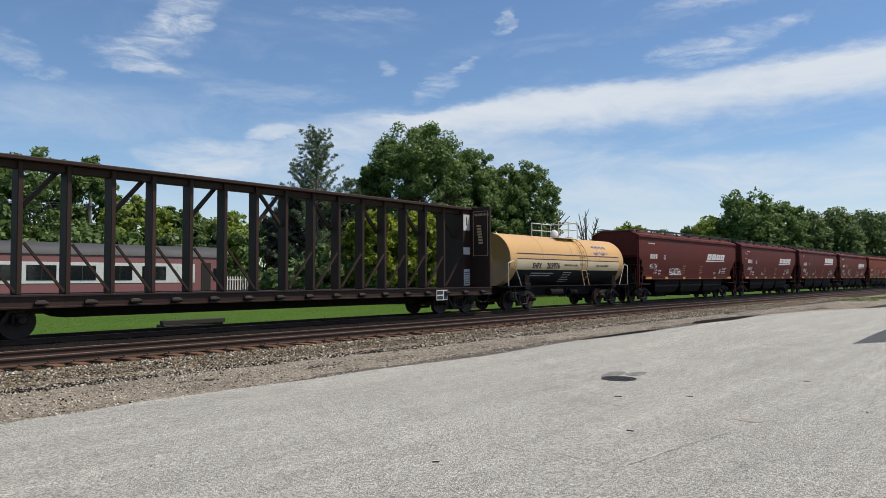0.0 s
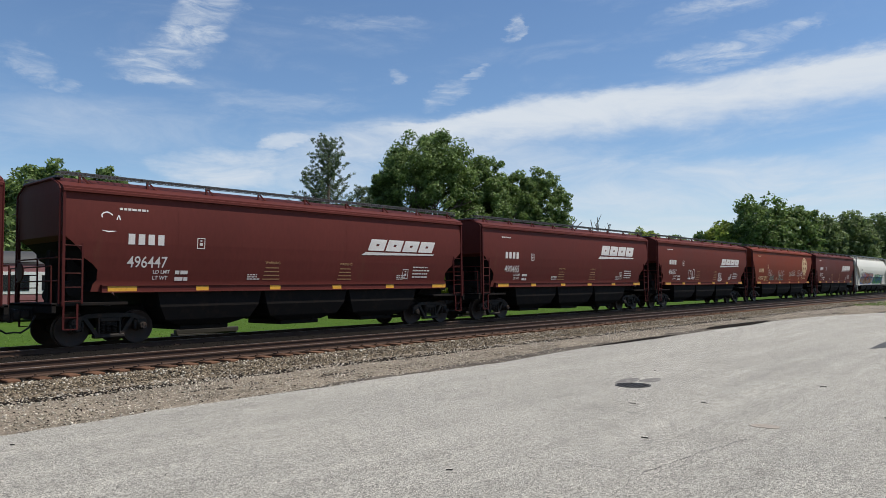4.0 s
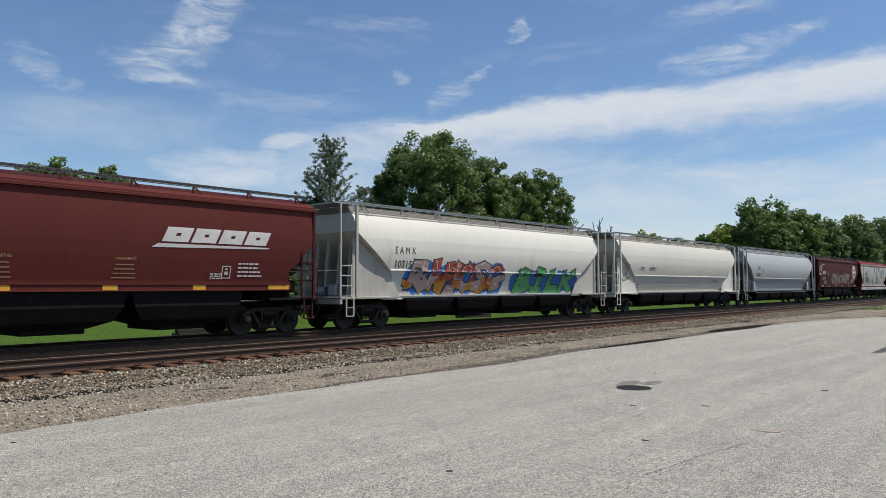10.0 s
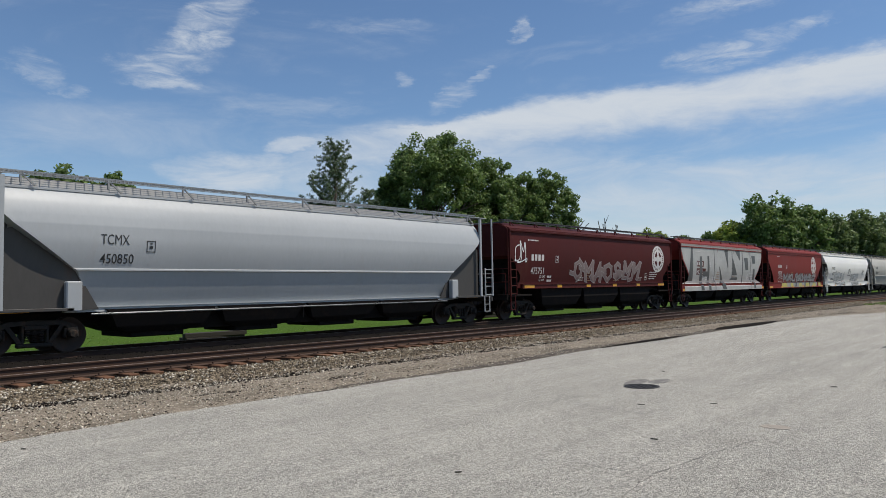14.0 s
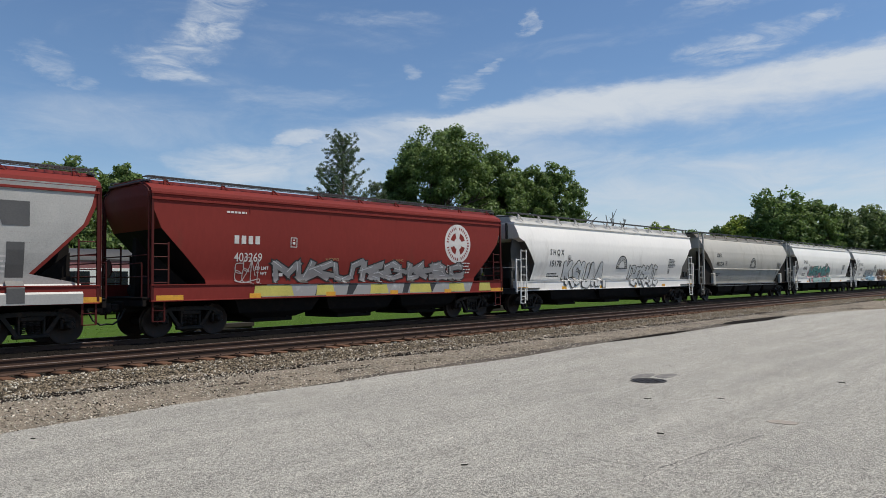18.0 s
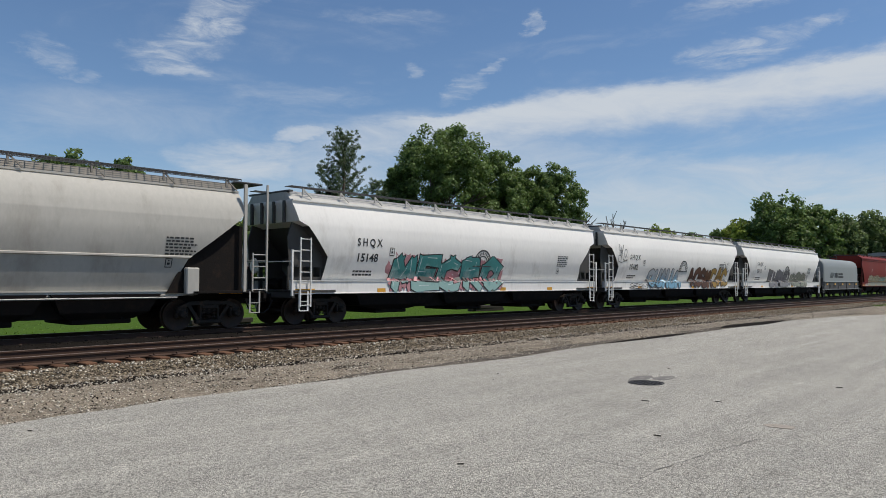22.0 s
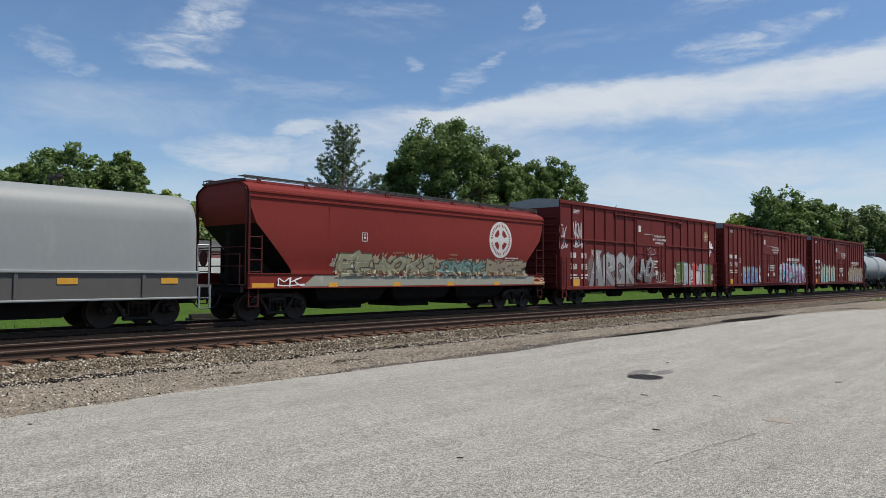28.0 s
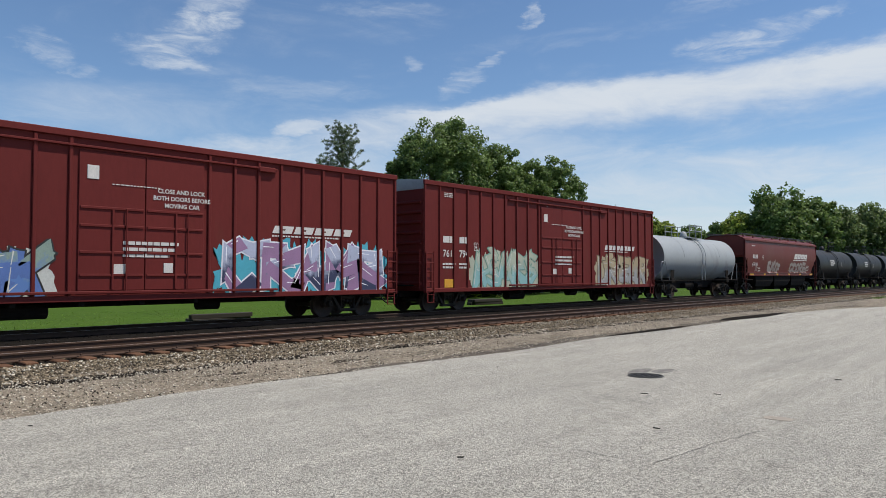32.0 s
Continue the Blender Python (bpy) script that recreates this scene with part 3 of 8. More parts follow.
def spray(rgb):
    """Sprayed paint; a pair of colours fades from the second at the foot to the first above, with uneven clouds."""
    if rgb not in PAINT:
        if isinstance(rgb[0], tuple):
            m = material("faded_spray_paint", rgb[0], 0.5, 0, 0.14, 1.2, 25, 0.0, rgb[1], (0.40, 0.60), (1, 1, 0.7))
            nt = m.node_tree
            tc, sp, mr = nt.nodes.new("ShaderNodeTexCoord"), nt.nodes.new("ShaderNodeSeparateXYZ"), nt.nodes.new("ShaderNodeMapRange")
            nt.links.new(tc.outputs["Object"], sp.inputs[0])
            nt.links.new(sp.outputs[2], mr.inputs["Value"])
            mr.inputs["From Min"].default_value, mr.inputs["From Max"].default_value = 1.1, 2.4
            mr.inputs["To Min"].default_value, mr.inputs["To Max"].default_value = 0.22, -0.22
            ad = nt.nodes.new("ShaderNodeMath")
            ad.operation = "ADD"
            old = next(n for n in nt.nodes if n.type == "MAP_RANGE" and n is not mr and n.inputs["From Min"].default_value > 0.39 and n.inputs["From Min"].default_value < 0.41)
            nt.links.new(old.inputs["Value"].links[0].from_socket, ad.inputs[0])
            nt.links.new(mr.outputs[0], ad.inputs[1])
            nt.links.new(ad.outputs[0], old.inputs["Value"])
            PAINT[rgb] = m
        else:
            PAINT[rgb] = material("spray_paint", rgb, 0.5, 0, 0.14, 1.2, 25, 0.0)
    return PAINT[rgb]


def layered(name, layers, car, label):
    """One mesh from several painted layers, each with its own paint."""
    f, mats, slots = Form(), [], []
    for rgb, g in layers:
        if not rgb or not g.v:
            continue
        if rgb not in mats:
            mats.append(rgb)
        slots += [mats.index(rgb)] * len(g.f)
        f.add(g.v, g.f)
    if not f.v:
        return
    me = bpy.data.meshes.new(name)
    me.from_pydata(f.v, [], f.f)
    for rgb in mats:
        me.materials.append(spray(rgb))
    me.polygons.foreach_set("material_index", slots)
    me.update()
    part(name, me, None, car, label)


# stroke skeletons of letter-like shapes in a unit square
STROKES = [[(0.1, 0), (0.1, 1), (0.5, 0.45), (0.9, 1), (0.9, 0)], [(0.9, 1), (0.1, 1), (0.1, 0.5), (0.75, 0.5), (0.1, 0.5), (0.1, 0), (0.9, 0)], [(0.9, 0.85), (0.6, 1), (0.15, 0.85), (0.1, 0.3), (0.4, 0), (0.9, 0.15)],
           [(0.1, 0), (0.1, 1), (0.8, 0.9), (0.75, 0.55), (0.2, 0.5), (0.9, 0)], [(0.1, 0.2), (0.1, 0.8), (0.5, 1), (0.9, 0.8), (0.9, 0.2), (0.5, 0), (0.1, 0.2)], [(0.9, 0.85), (0.5, 1), (0.1, 0.8), (0.3, 0.5), (0.8, 0.45), (0.9, 0.15), (0.4, 0), (0.05, 0.15)],
           [(0.1, 1), (0.15, 0.1), (0.5, 0), (0.85, 0.1), (0.9, 1)], [(0.1, 0), (0.5, 1), (0.7, 0.4), (0.3, 0.35), (0.75, 0.4), (0.9, 0)], [(0.1, 0), (0.1, 1), (0.1, 0.5), (0.9, 1), (0.4, 0.6), (0.9, 0)]]


GLYPHS = dict(
    A=[[(0.0, 0), (0.45, 1), (0.55, 1), (1.0, 0)], [(0.25, 0.35), (0.75, 0.35)]], B=[[(0.1, 0), (0.1, 1), (0.75, 0.95), (0.8, 0.65), (0.15, 0.52), (0.9, 0.42), (0.9, 0.08), (0.1, 0.03)]],
    C=[[(0.95, 0.82), (0.55, 1), (0.1, 0.8), (0.1, 0.2), (0.5, 0), (0.95, 0.15)]], E=[[(0.95, 1), (0.1, 1), (0.1, 0), (0.95, 0)], [(0.1, 0.5), (0.75, 0.5)]], G=[[(0.95, 0.85), (0.5, 1), (0.1, 0.8), (0.1, 0.2), (0.5, 0), (0.9, 0.1), (0.9, 0.45), (0.55, 0.45)]],
    I=[[(0.5, 0), (0.5, 1)], [(0.2, 1), (0.8, 1)], [(0.2, 0), (0.8, 0)]], K=[[(0.1, 0), (0.1, 1)], [(0.95, 1), (0.2, 0.5), (1.0, 0)]], L=[[(0.15, 1), (0.15, 0.05), (0.95, 0)]],
    M=[[(0.0, 0), (0.12, 1), (0.5, 0.35), (0.88, 1), (1.0, 0)]], O=[[(0.1, 0.25), (0.1, 0.75), (0.5, 1), (0.9, 0.75), (0.9, 0.25), (0.5, 0), (0.1, 0.25)]], R=[[(0.1, 0), (0.1, 1), (0.8, 0.95), (0.85, 0.6), (0.2, 0.5), (0.95, 0)]],
    S=[[(0.9, 0.85), (0.5, 1), (0.1, 0.8), (0.25, 0.55), (0.8, 0.45), (0.9, 0.15), (0.4, 0), (0.05, 0.12)]], T=[[(0.5, 0), (0.5, 1)], [(0.0, 0.98), (1.0, 1)]])


def stroke_shape(f, skin, pts, x, z, w, h, r, off, zlo, zhi, caps=True):
    """A thick sprayed stroke: joined ribbons with rounded joints on the car's side."""
    q = [(x + a * w, z + b * h) for a, b in pts]
    for k, ((xa, za), (xb, zb)) in enumerate(zip(q, q[1:])):
        d = math.hypot(xb - xa, zb - za) or 1
        ux, uz = -(zb - za) / d * r, (xb - xa) / d * r
        rows = []
        for i in range(17):
            s = i / 16
            cx, cz = xa + (xb - xa) * s, za + (zb - za) * s
            rows.append([(cx + ux * e, -skin(min(zhi, max(zlo, cz + uz * e))) - off - k * 0.0003, min(zhi, max(zlo, cz + uz * e))) for e in (-1, 0, 1)])
        f.rings(rows, False, False)
    for k, (a, b) in enumerate(q):
        blob(f, skin, a, b, r, r, off + 0.002 + 0.0002 * k, lambda t: 1.0, zlo, zhi, 12, 1)


def slash(f, spot, p, q, r0, r1, grow, off, cut):
    """One angular sprayed bar from p to q with slanted ends."""
    (xa, za), (xb, zb) = p, q
    d = math.hypot(xb - xa, zb - za) or 1
    tx, tz = (xb - xa) / d, (zb - za) / d
    ux, uz = -tz, tx
    rows = []
    for i in range(25):
        s = i / 24
        r = r0 + (r1 - r0) * s + grow
        row = []
        for e in (-1, -0.33, 0.33, 1):
            run = -r0 * 0.6 - grow + (d + (r0 + r1) * 0.6 + 2 * grow) * s + e * r * cut * (1 - 2 * s)
            row.append(spot(xa + tx * run + ux * r * e, za + tz * run + uz * r * e, off))
        rows.append(row)
    f.rings(rows, False, False)


def graffiti(car, skin, x0, x1, z0, z1, n, cloud, fill, low, line, shine, seed, spiky=0.25, fat=0.30, bubble=False, accent=None, word="", fills=()):
    """A sprayed piece: a frayed cloud behind interlocked letter-like shapes with outlines, fades and shines."""
    rnd = random.Random(seed)
    n = len(word) or n
    w = (x1 - x0) / n
    mid, hz = (z0 + z1) / 2, (z1 - z0) / 2
    lo, hi = x0 - 0.30, x1 + 0.30

    def spot(x, z, off):
        x, z = min(hi, max(lo, x)), min(z1 + 0.15, max(z0 - 0.04, z))
        return (x, -skin(z) - off, z)
    if cloud:
        g = Form()
        for i in range(n * 3):
            cx = x0 + (x1 - x0) * (i + 0.5) / (n * 3)
            ph, top = rnd.uniform(0, 6), rnd.uniform(0.75, 1.08)
            m, vs = 30, []
            cz = mid - 0.12 * hz
            for k in range(9):
                for a in range(m):
                    t = 2 * math.pi * a / m
                    r = k / 8 * (0.85 + spiky * 0.5 * math.sin(t * 5 + ph) + spiky * 0.4 * math.sin(t * 11 + 2 * ph))
                    vs.append(spot(cx + w * 0.48 * r * math.cos(t), cz + hz * 1.15 * top * r * math.sin(t), 0.003 + 0.0001 * i))
            f0 = [(k * m + a, k * m + (a + 1) % m, (k + 1) * m + (a + 1) % m, (k + 1) * m + a) for k in range(8) for a in range(m)]
            g.add(vs, f0)
        layered("graffiti_cloud", [(cloud, g)], car, "sprayed graffiti background")
    tone = (fill, low) if low else fill
    for i in range(n):
        cx = x0 + w * i + rnd.uniform(-0.04, 0.04) * w
        lw, lh = w * rnd.uniform(0.95, 1.15), (z1 - z0) * rnd.uniform(0.80, 0.98)
        lz = z0 + (z1 - z0 - lh) * rnd.uniform(0.1, 0.9)
        sk = rnd.uniform(-0.15, 0.25)
        if word:
            lw, lh, lz, sk = w * 1.02, (z1 - z0) * rnd.uniform(0.92, 1.0), z0 + 0.02, rnd.uniform(0.0, 0.14)
        soft_ = 0.03 if word else 0.07
        polys = [[(a * 0.80 + 0.1 + sk * (b - 0.5) + rnd.uniform(-soft_, soft_), b * 0.80 + 0.10 + rnd.uniform(-soft_, soft_)) for a, b in line_] for line_ in (GLYPHS[word[i]] if word else [rnd.choice(STROKES)])]
        if fills:
            tone = fills[i % len(fills)]
        r = min(lw, lh) * fat * 0.46
        g = {k: Form() for k in ("line", "fill", "two", "shine")}
        base = 0.0085 + 0.0010 * i
        if bubble:
            for pts in polys:
                stroke_shape(g["line"], skin, pts, cx, lz, lw, lh, r * 1.15 + 0.045, base, z0 - 0.06, z1 + 0.12)
                stroke_shape(g["fill"], skin, pts, cx, lz, lw, lh, r * 1.15, base + 0.006, z0 - 0.02, z1 + 0.1)
        else:
            segs = []
            for pts in polys:
                q = [(cx + a * lw, lz + b * lh) for a, b in pts]
                segs += list(zip(q, q[1:]))
            # a serif or an arrow-like kick at one end, and a bar that ties the letter to its neighbour
            e = q[-1] if rnd.random() < 0.5 else q[0]
            if not word:
                segs.append((e, (e[0] + rnd.choice((-1, 1)) * w * 0.38, e[1] + rnd.uniform(-0.1, 0.3) * lh)))
            if rnd.random() < 0.6 and not word:
                h = rnd.uniform(0.25, 0.75)
                segs.append(((cx + lw * 0.6, lz + lh * h), (cx + lw * 1.15, lz + lh * (h + rnd.uniform(-0.2, 0.2)))))
            for k, (a, b) in enumerate(segs):
                r0, r1, cut = r * rnd.uniform(0.75, 1.2), r * rnd.uniform(0.6, 1.3), rnd.uniform(-0.7, 0.7)
                slash(g["line"], spot, a, b, r0, r1, 0.048, base + 0.0002 * k, cut)
                slash(g["two" if accent and rnd.random() < 0.4 else "fill"], spot, a, b, r0, r1, 0.0, base + 0.005 + 0.0002 * k, cut)
                if shine and rnd.random() < 0.7:
                    o = r0 * 0.45
                    slash(g["shine"], spot, (a[0] - o, a[1] + o), (a[0] + (b[0] - a[0]) * 0.6 - o, a[1] + (b[1] - a[1]) * 0.6 + o), 0.018, 0.008, 0.0, base + 0.009, 0.3)
        layered("graffiti_letter", [(line, g["line"]), (tone, g["fill"]), (accent, g["two"]), (shine, g["shine"])], car, "sprayed graffiti shape")


def scrawl(car, skin, x0, x1, z0, z1, rgb, seed, r=0.022, loops=6):
    """A quick line tag: one looping sprayed line through letter-like turns, with a flourish below."""
    rnd = random.Random(seed)
    knots, w = [], (x1 - x0) / max(2, loops - 1)
    for k in range(max(2, loops - 1)):
        lean, tall_ = rnd.uniform(-0.2, 0.35), rnd.uniform(0.65, 1.0)
        for a, b in rnd.choice(STROKES):
            b = b * tall_ + rnd.uniform(-0.08, 0.08)
            knots.append((x0 + w * (k + a * 1.15 + lean * (b - 0.5)), z0 + (z1 - z0) * b))
    knots += [(x1 + w * 0.3, z0 + (z1 - z0) * 0.1), (x0 + (x1 - x0) * 0.4, z0 - (z1 - z0) * 0.06), (x0 - w * 0.1, z0 + (z1 - z0) * 0.05)]
    pts = []
    for k in range(len(knots) - 1):
        p0, p1, p2, p3 = knots[max(k - 1, 0)], knots[k], knots[k + 1], knots[min(k + 2, len(knots) - 1)]
        for i in range(5):
            u = i / 5
            pts.append(tuple(0.5 * (2 * p1[c] + (p2[c] - p0[c]) * u + (2 * p0[c] - 5 * p1[c] + 4 * p2[c] - p3[c]) * u * u + (3 * p1[c] - p0[c] - 3 * p2[c] + p3[c]) * u ** 3) for c in (0, 1)))
    f = Form()
    for k, ((xa, za), (xb, zb)) in enumerate(zip(pts, pts[1:])):
        dx, dz = xb - xa, zb - za
        l = math.hypot(dx, dz) or 1
        r_ = r * 0.72
        ux, uz = -dz / l * r_, dx / l * r_
        ex, ez = dx / l * r * 0.6, dz / l * r * 0.6
        q = [(xa - ux - ex, za - uz - ez), (xb - ux + ex, zb - uz + ez), (xb + ux + ex, zb + uz + ez), (xa + ux - ex, za + uz - ez)]
        f.add([(x, -skin(z) - 0.010 - 0.00006 * k, z) for x, z in q], [(0, 1, 2, 3)])
    part("graffiti_tag", f, spray(rgb), car, "sprayed line tag")


def slant_mark(car, skin, x, z, w, h, mat, sweep=True):
    """The railway's slanted wordmark as plain shapes: four pairs of leaning bars over a wedge."""
    lean = h * 0.45
    step = (w - lean) / 4

    def leaning(f, a0, a1, b0, b1):
        zs = [b0 + (b1 - b0) * k / 2 for k in range(3)]
        f.rings([[(a0 + lean * b, -skin(z + h * b) - 0.010, z + h * b), (a1 + lean * b, -skin(z + h * b) - 0.010, z + h * b)] for b in zs], False, False)
    for i in range(4):
        f = Form()
        p = x + i * step
        for b0, b1, a0, a1 in ((0.0, 0.40, 0.0, 0.90), (0.40, 0.60, 0.0, 0.38), (0.40, 0.60, 0.54, 0.90), (0.60, 1.0, 0.0, 0.90)):
            leaning(f, p + step * a0, p + step * a1, b0, b1)
        part("emblem_block", f, mat, car)
    if sweep:
        f = Form()
        q = [(x - 0.30, z - h * 0.42), (x + w * 0.94, z - h * 0.26), (x + w * 0.97, z - h * 0.14), (x - 0.10, z - h * 0.14)]
        f.add([(px, -skin(pz) - 0.010, pz) for px, pz in q], [(0, 1, 2, 3)])
        part("emblem_sweep", f, mat, car, "pale wedge under the emblem")


def cross_mark(car, skin, x, z, r, mat, base=None):
    """A round cross emblem as plain shapes."""
    f = Form()
    n = 40

    def ring(r0, r1, off, a0=0.0, a1=6.2832, steps=n):
        vs, fs = [], []
        for i in range(steps + 1):
            t = a0 + (a1 - a0) * i / steps
            for rr in (r0, r1):
                zz = z + rr * math.sin(t)
                vs.append((x + rr * math.cos(t), -skin(zz) - off, zz))
        for i in range(steps):
            fs.append((2 * i, 2 * i + 1, 2 * i + 3, 2 * i + 2))
        f.add(vs, fs)
    if base is None:
        ring(r * 0.94, r, 0.010)
        ring(r * 0.60, r * 0.64, 0.010)
        for i in range(26):
            a = i * 6.2832 / 26
            ring(r * 0.70, r * 0.88, 0.010, a + 0.03, a + 0.17, 2)
    else:
        for k in range(4):
            ring(r * k / 4, r * (k + 1) / 4, 0.006)
    for k in range(4):
        t = k * math.pi / 2
        c, s = math.cos(t), math.sin(t)
        q = [(0.06, -0.12), (0.56, -0.20), (0.56, 0.20), (0.06, 0.12)]
        pts = [(x + r * (a * c - b * s), z + r * (a * s + b * c)) for a, b in q]
        if base is None:
            f.add([(px, -skin(pz) - 0.011, pz) for px, pz in pts], [(0, 1, 2, 3)])
    part("emblem", f, mat, car, "round cross emblem")
    if base is not None:
        f = Form()
        for k in range(4):
            t = k * math.pi / 2 + math.pi / 4
            vs, fs = [], []
            for i in range(7):
                u = -1 + i / 3
                for rr, half in ((0.30, 0.42), (0.58, 0.46)):
                    a = t + u * half
                    zz = z + r * rr * math.sin(a)
                    vs.append((x + r * rr * math.cos(a), -skin(zz) - 0.009, zz))
            for i in range(6):
                fs.append((2 * i, 2 * i + 1, 2 * i + 3, 2 * i + 2))
            f.add(vs, fs)
        for i in range(34):
            a = i * 6.2832 / 34
            if i % 9 == 8:
                continue
            ring(r * 0.72, r * 0.86, 0.009, a + 0.03, a + 0.12, 2)
        part("emblem_print", f, base, car)


PROFILES = dict(
    flat=[(1.46, 1.36), (1.62, 1.36), (1.66, 1.36), (2.0, 1.43), (2.4, 1.495), (2.8, 1.54), (3.2, 1.56), (3.7, 1.54), (4.05, 1.50), (4.06, 1.60), (4.13, 1.60), (4.15, 1.55), (4.20, 1.55), (4.22, 1.50), (4.45, 0.95), (4.50, 0.80)],
    round=[(1.40, 1.17), (1.52, 1.22), (1.9, 1.36), (2.4, 1.485), (2.8, 1.545), (3.1, 1.56), (3.45, 1.53), (3.8, 1.45), (4.05, 1.35), (4.12, 1.36), (4.13, 1.40), (4.17, 1.40), (4.19, 1.22), (4.42, 1.02), (4.50, 0.80)],
    flow=[(1.10, 1.05), (1.35, 1.15), (1.7, 1.275), (2.12, 1.40), (2.14, 1.455), (2.18, 1.455), (2.20, 1.425), (2.5, 1.50), (2.8, 1.545), (3.05, 1.56), (3.35, 1.535), (3.6, 1.47), (3.85, 1.38), (4.05, 1.27), (4.20, 1.15), (4.21, 1.18), (4.26, 1.18), (4.28, 1.02), (4.52, 0.80)],
    ribbed=[(1.46, 1.42), (1.62, 1.42), (1.66, 1.42), (2.0, 1.48), (2.4, 1.53), (3.0, 1.56), (3.75, 1.55), (3.90, 1.55), (3.91, 1.59), (3.97, 1.59), (3.98, 1.55), (4.06, 1.55), (4.07, 1.59), (4.13, 1.59), (4.14, 1.55), (4.22, 1.53), (4.50, 0.98), (4.54, 0.80)],
)
# how far the body's end lies inwards at each height
INSETS = dict(
    flat=[(1.46, 0.80), (1.66, 0.86), (1.76, 0.95), (2.04, 0.95), (2.20, 0.80), (2.36, 0.56), (2.55, 0.48), (2.75, 0.27), (2.93, 0.04), (4.06, 0.0), (4.5, 0.0)],
    long=[(1.46, 1.34), (1.66, 1.26), (3.40, 0.10), (3.60, 0.03), (4.06, 0.0), (4.5, 0.0)],
    ribbed=[(1.46, 1.75), (1.66, 1.70), (3.10, 0.30), (3.70, 0.05), (4.06, 0.0), (4.5, 0.0)],
    round=[(1.40, 1.30), (1.52, 1.34), (2.30, 1.42), (3.30, 0.55), (3.45, 0.18), (4.10, 0.0), (4.5, 0.0)],
    flow=[(1.10, 2.35), (2.12, 1.85), (3.30, 0.30), (3.55, 0.05), (4.2, 0.10), (4.5, 0.2)],
)


def lerp_table(tab, z):
    if z <= tab[0][0]:
        return tab[0][1]
    for (a, u), (b, v) in zip(tab, tab[1:]):
        if a <= z <= b:
            return u + (v - u) * (z - a) / (b - a)
    return tab[-1][1]


def roof_walk(car, L, z, mat, post_mat, posts, y=0.86, w=0.30, raised=0.10, teeth=True):
    """Two grated running boards with brackets, the roof's long hatch and its clamps."""
    for s in (-1, 1):
        f = Form()
        for k in range(5):
            yy = s * (y - w / 2 + w * k / 4)
            f.bar((-L / 2, yy, z + 0.03), (L / 2, yy, z + 0.03), 0.018, 0.025)
        if teeth:
            f.bar((-L / 2, s * (y + w / 2), z - 0.055), (L / 2, s * (y + w / 2), z - 0.055), 0.022, 0.022)
        n = int(L / 0.11)
        for i in range(n + 1):
            x = -L / 2 + L * i / n
            if teeth:
                f.bar((x, s * (y + w / 2), z - 0.06), (x, s * (y + w / 2), z + 0.03), 0.016, 0.022)
            if i % 2 == 0:
                f.bar((x, s * y, z + 0.024), (x + 0.02, s * y, z + 0.024), w, 0.016)
        part("running_board", f, mat, car, "grated steel running board")
        f = Form()
        f.bar((0, s * (y + w / 2 - 0.02), z - 0.02), (0, s * (y + w / 2 - 0.02), z - raised - 0.12), 0.05, 0.05)
        f.bar((0.02, s * (y + w / 2 - 0.03), z - 0.03), (0.34, s * (y + w / 2 + 0.02), z - raised - 0.20), 0.03, 0.04)
        me = f.mesh("bracket", post_mat)
        for i in range(posts):
            part("bracket", me, None, car, at=(-L / 2 + 0.5 + (L - 1.0) * i / (posts - 1), 0, 0))
    f = Form()
    f.rings([[(x, -0.36, z - 0.14), (x, -0.32, z - 0.02), (x, 0.0, z + 0.03), (x, 0.32, z - 0.02), (x, 0.36, z - 0.14)] for x in (-L / 2 + 0.6, L / 2 - 0.6)])
    part("hatch", f, post_mat, car, "long roof loading hatch")


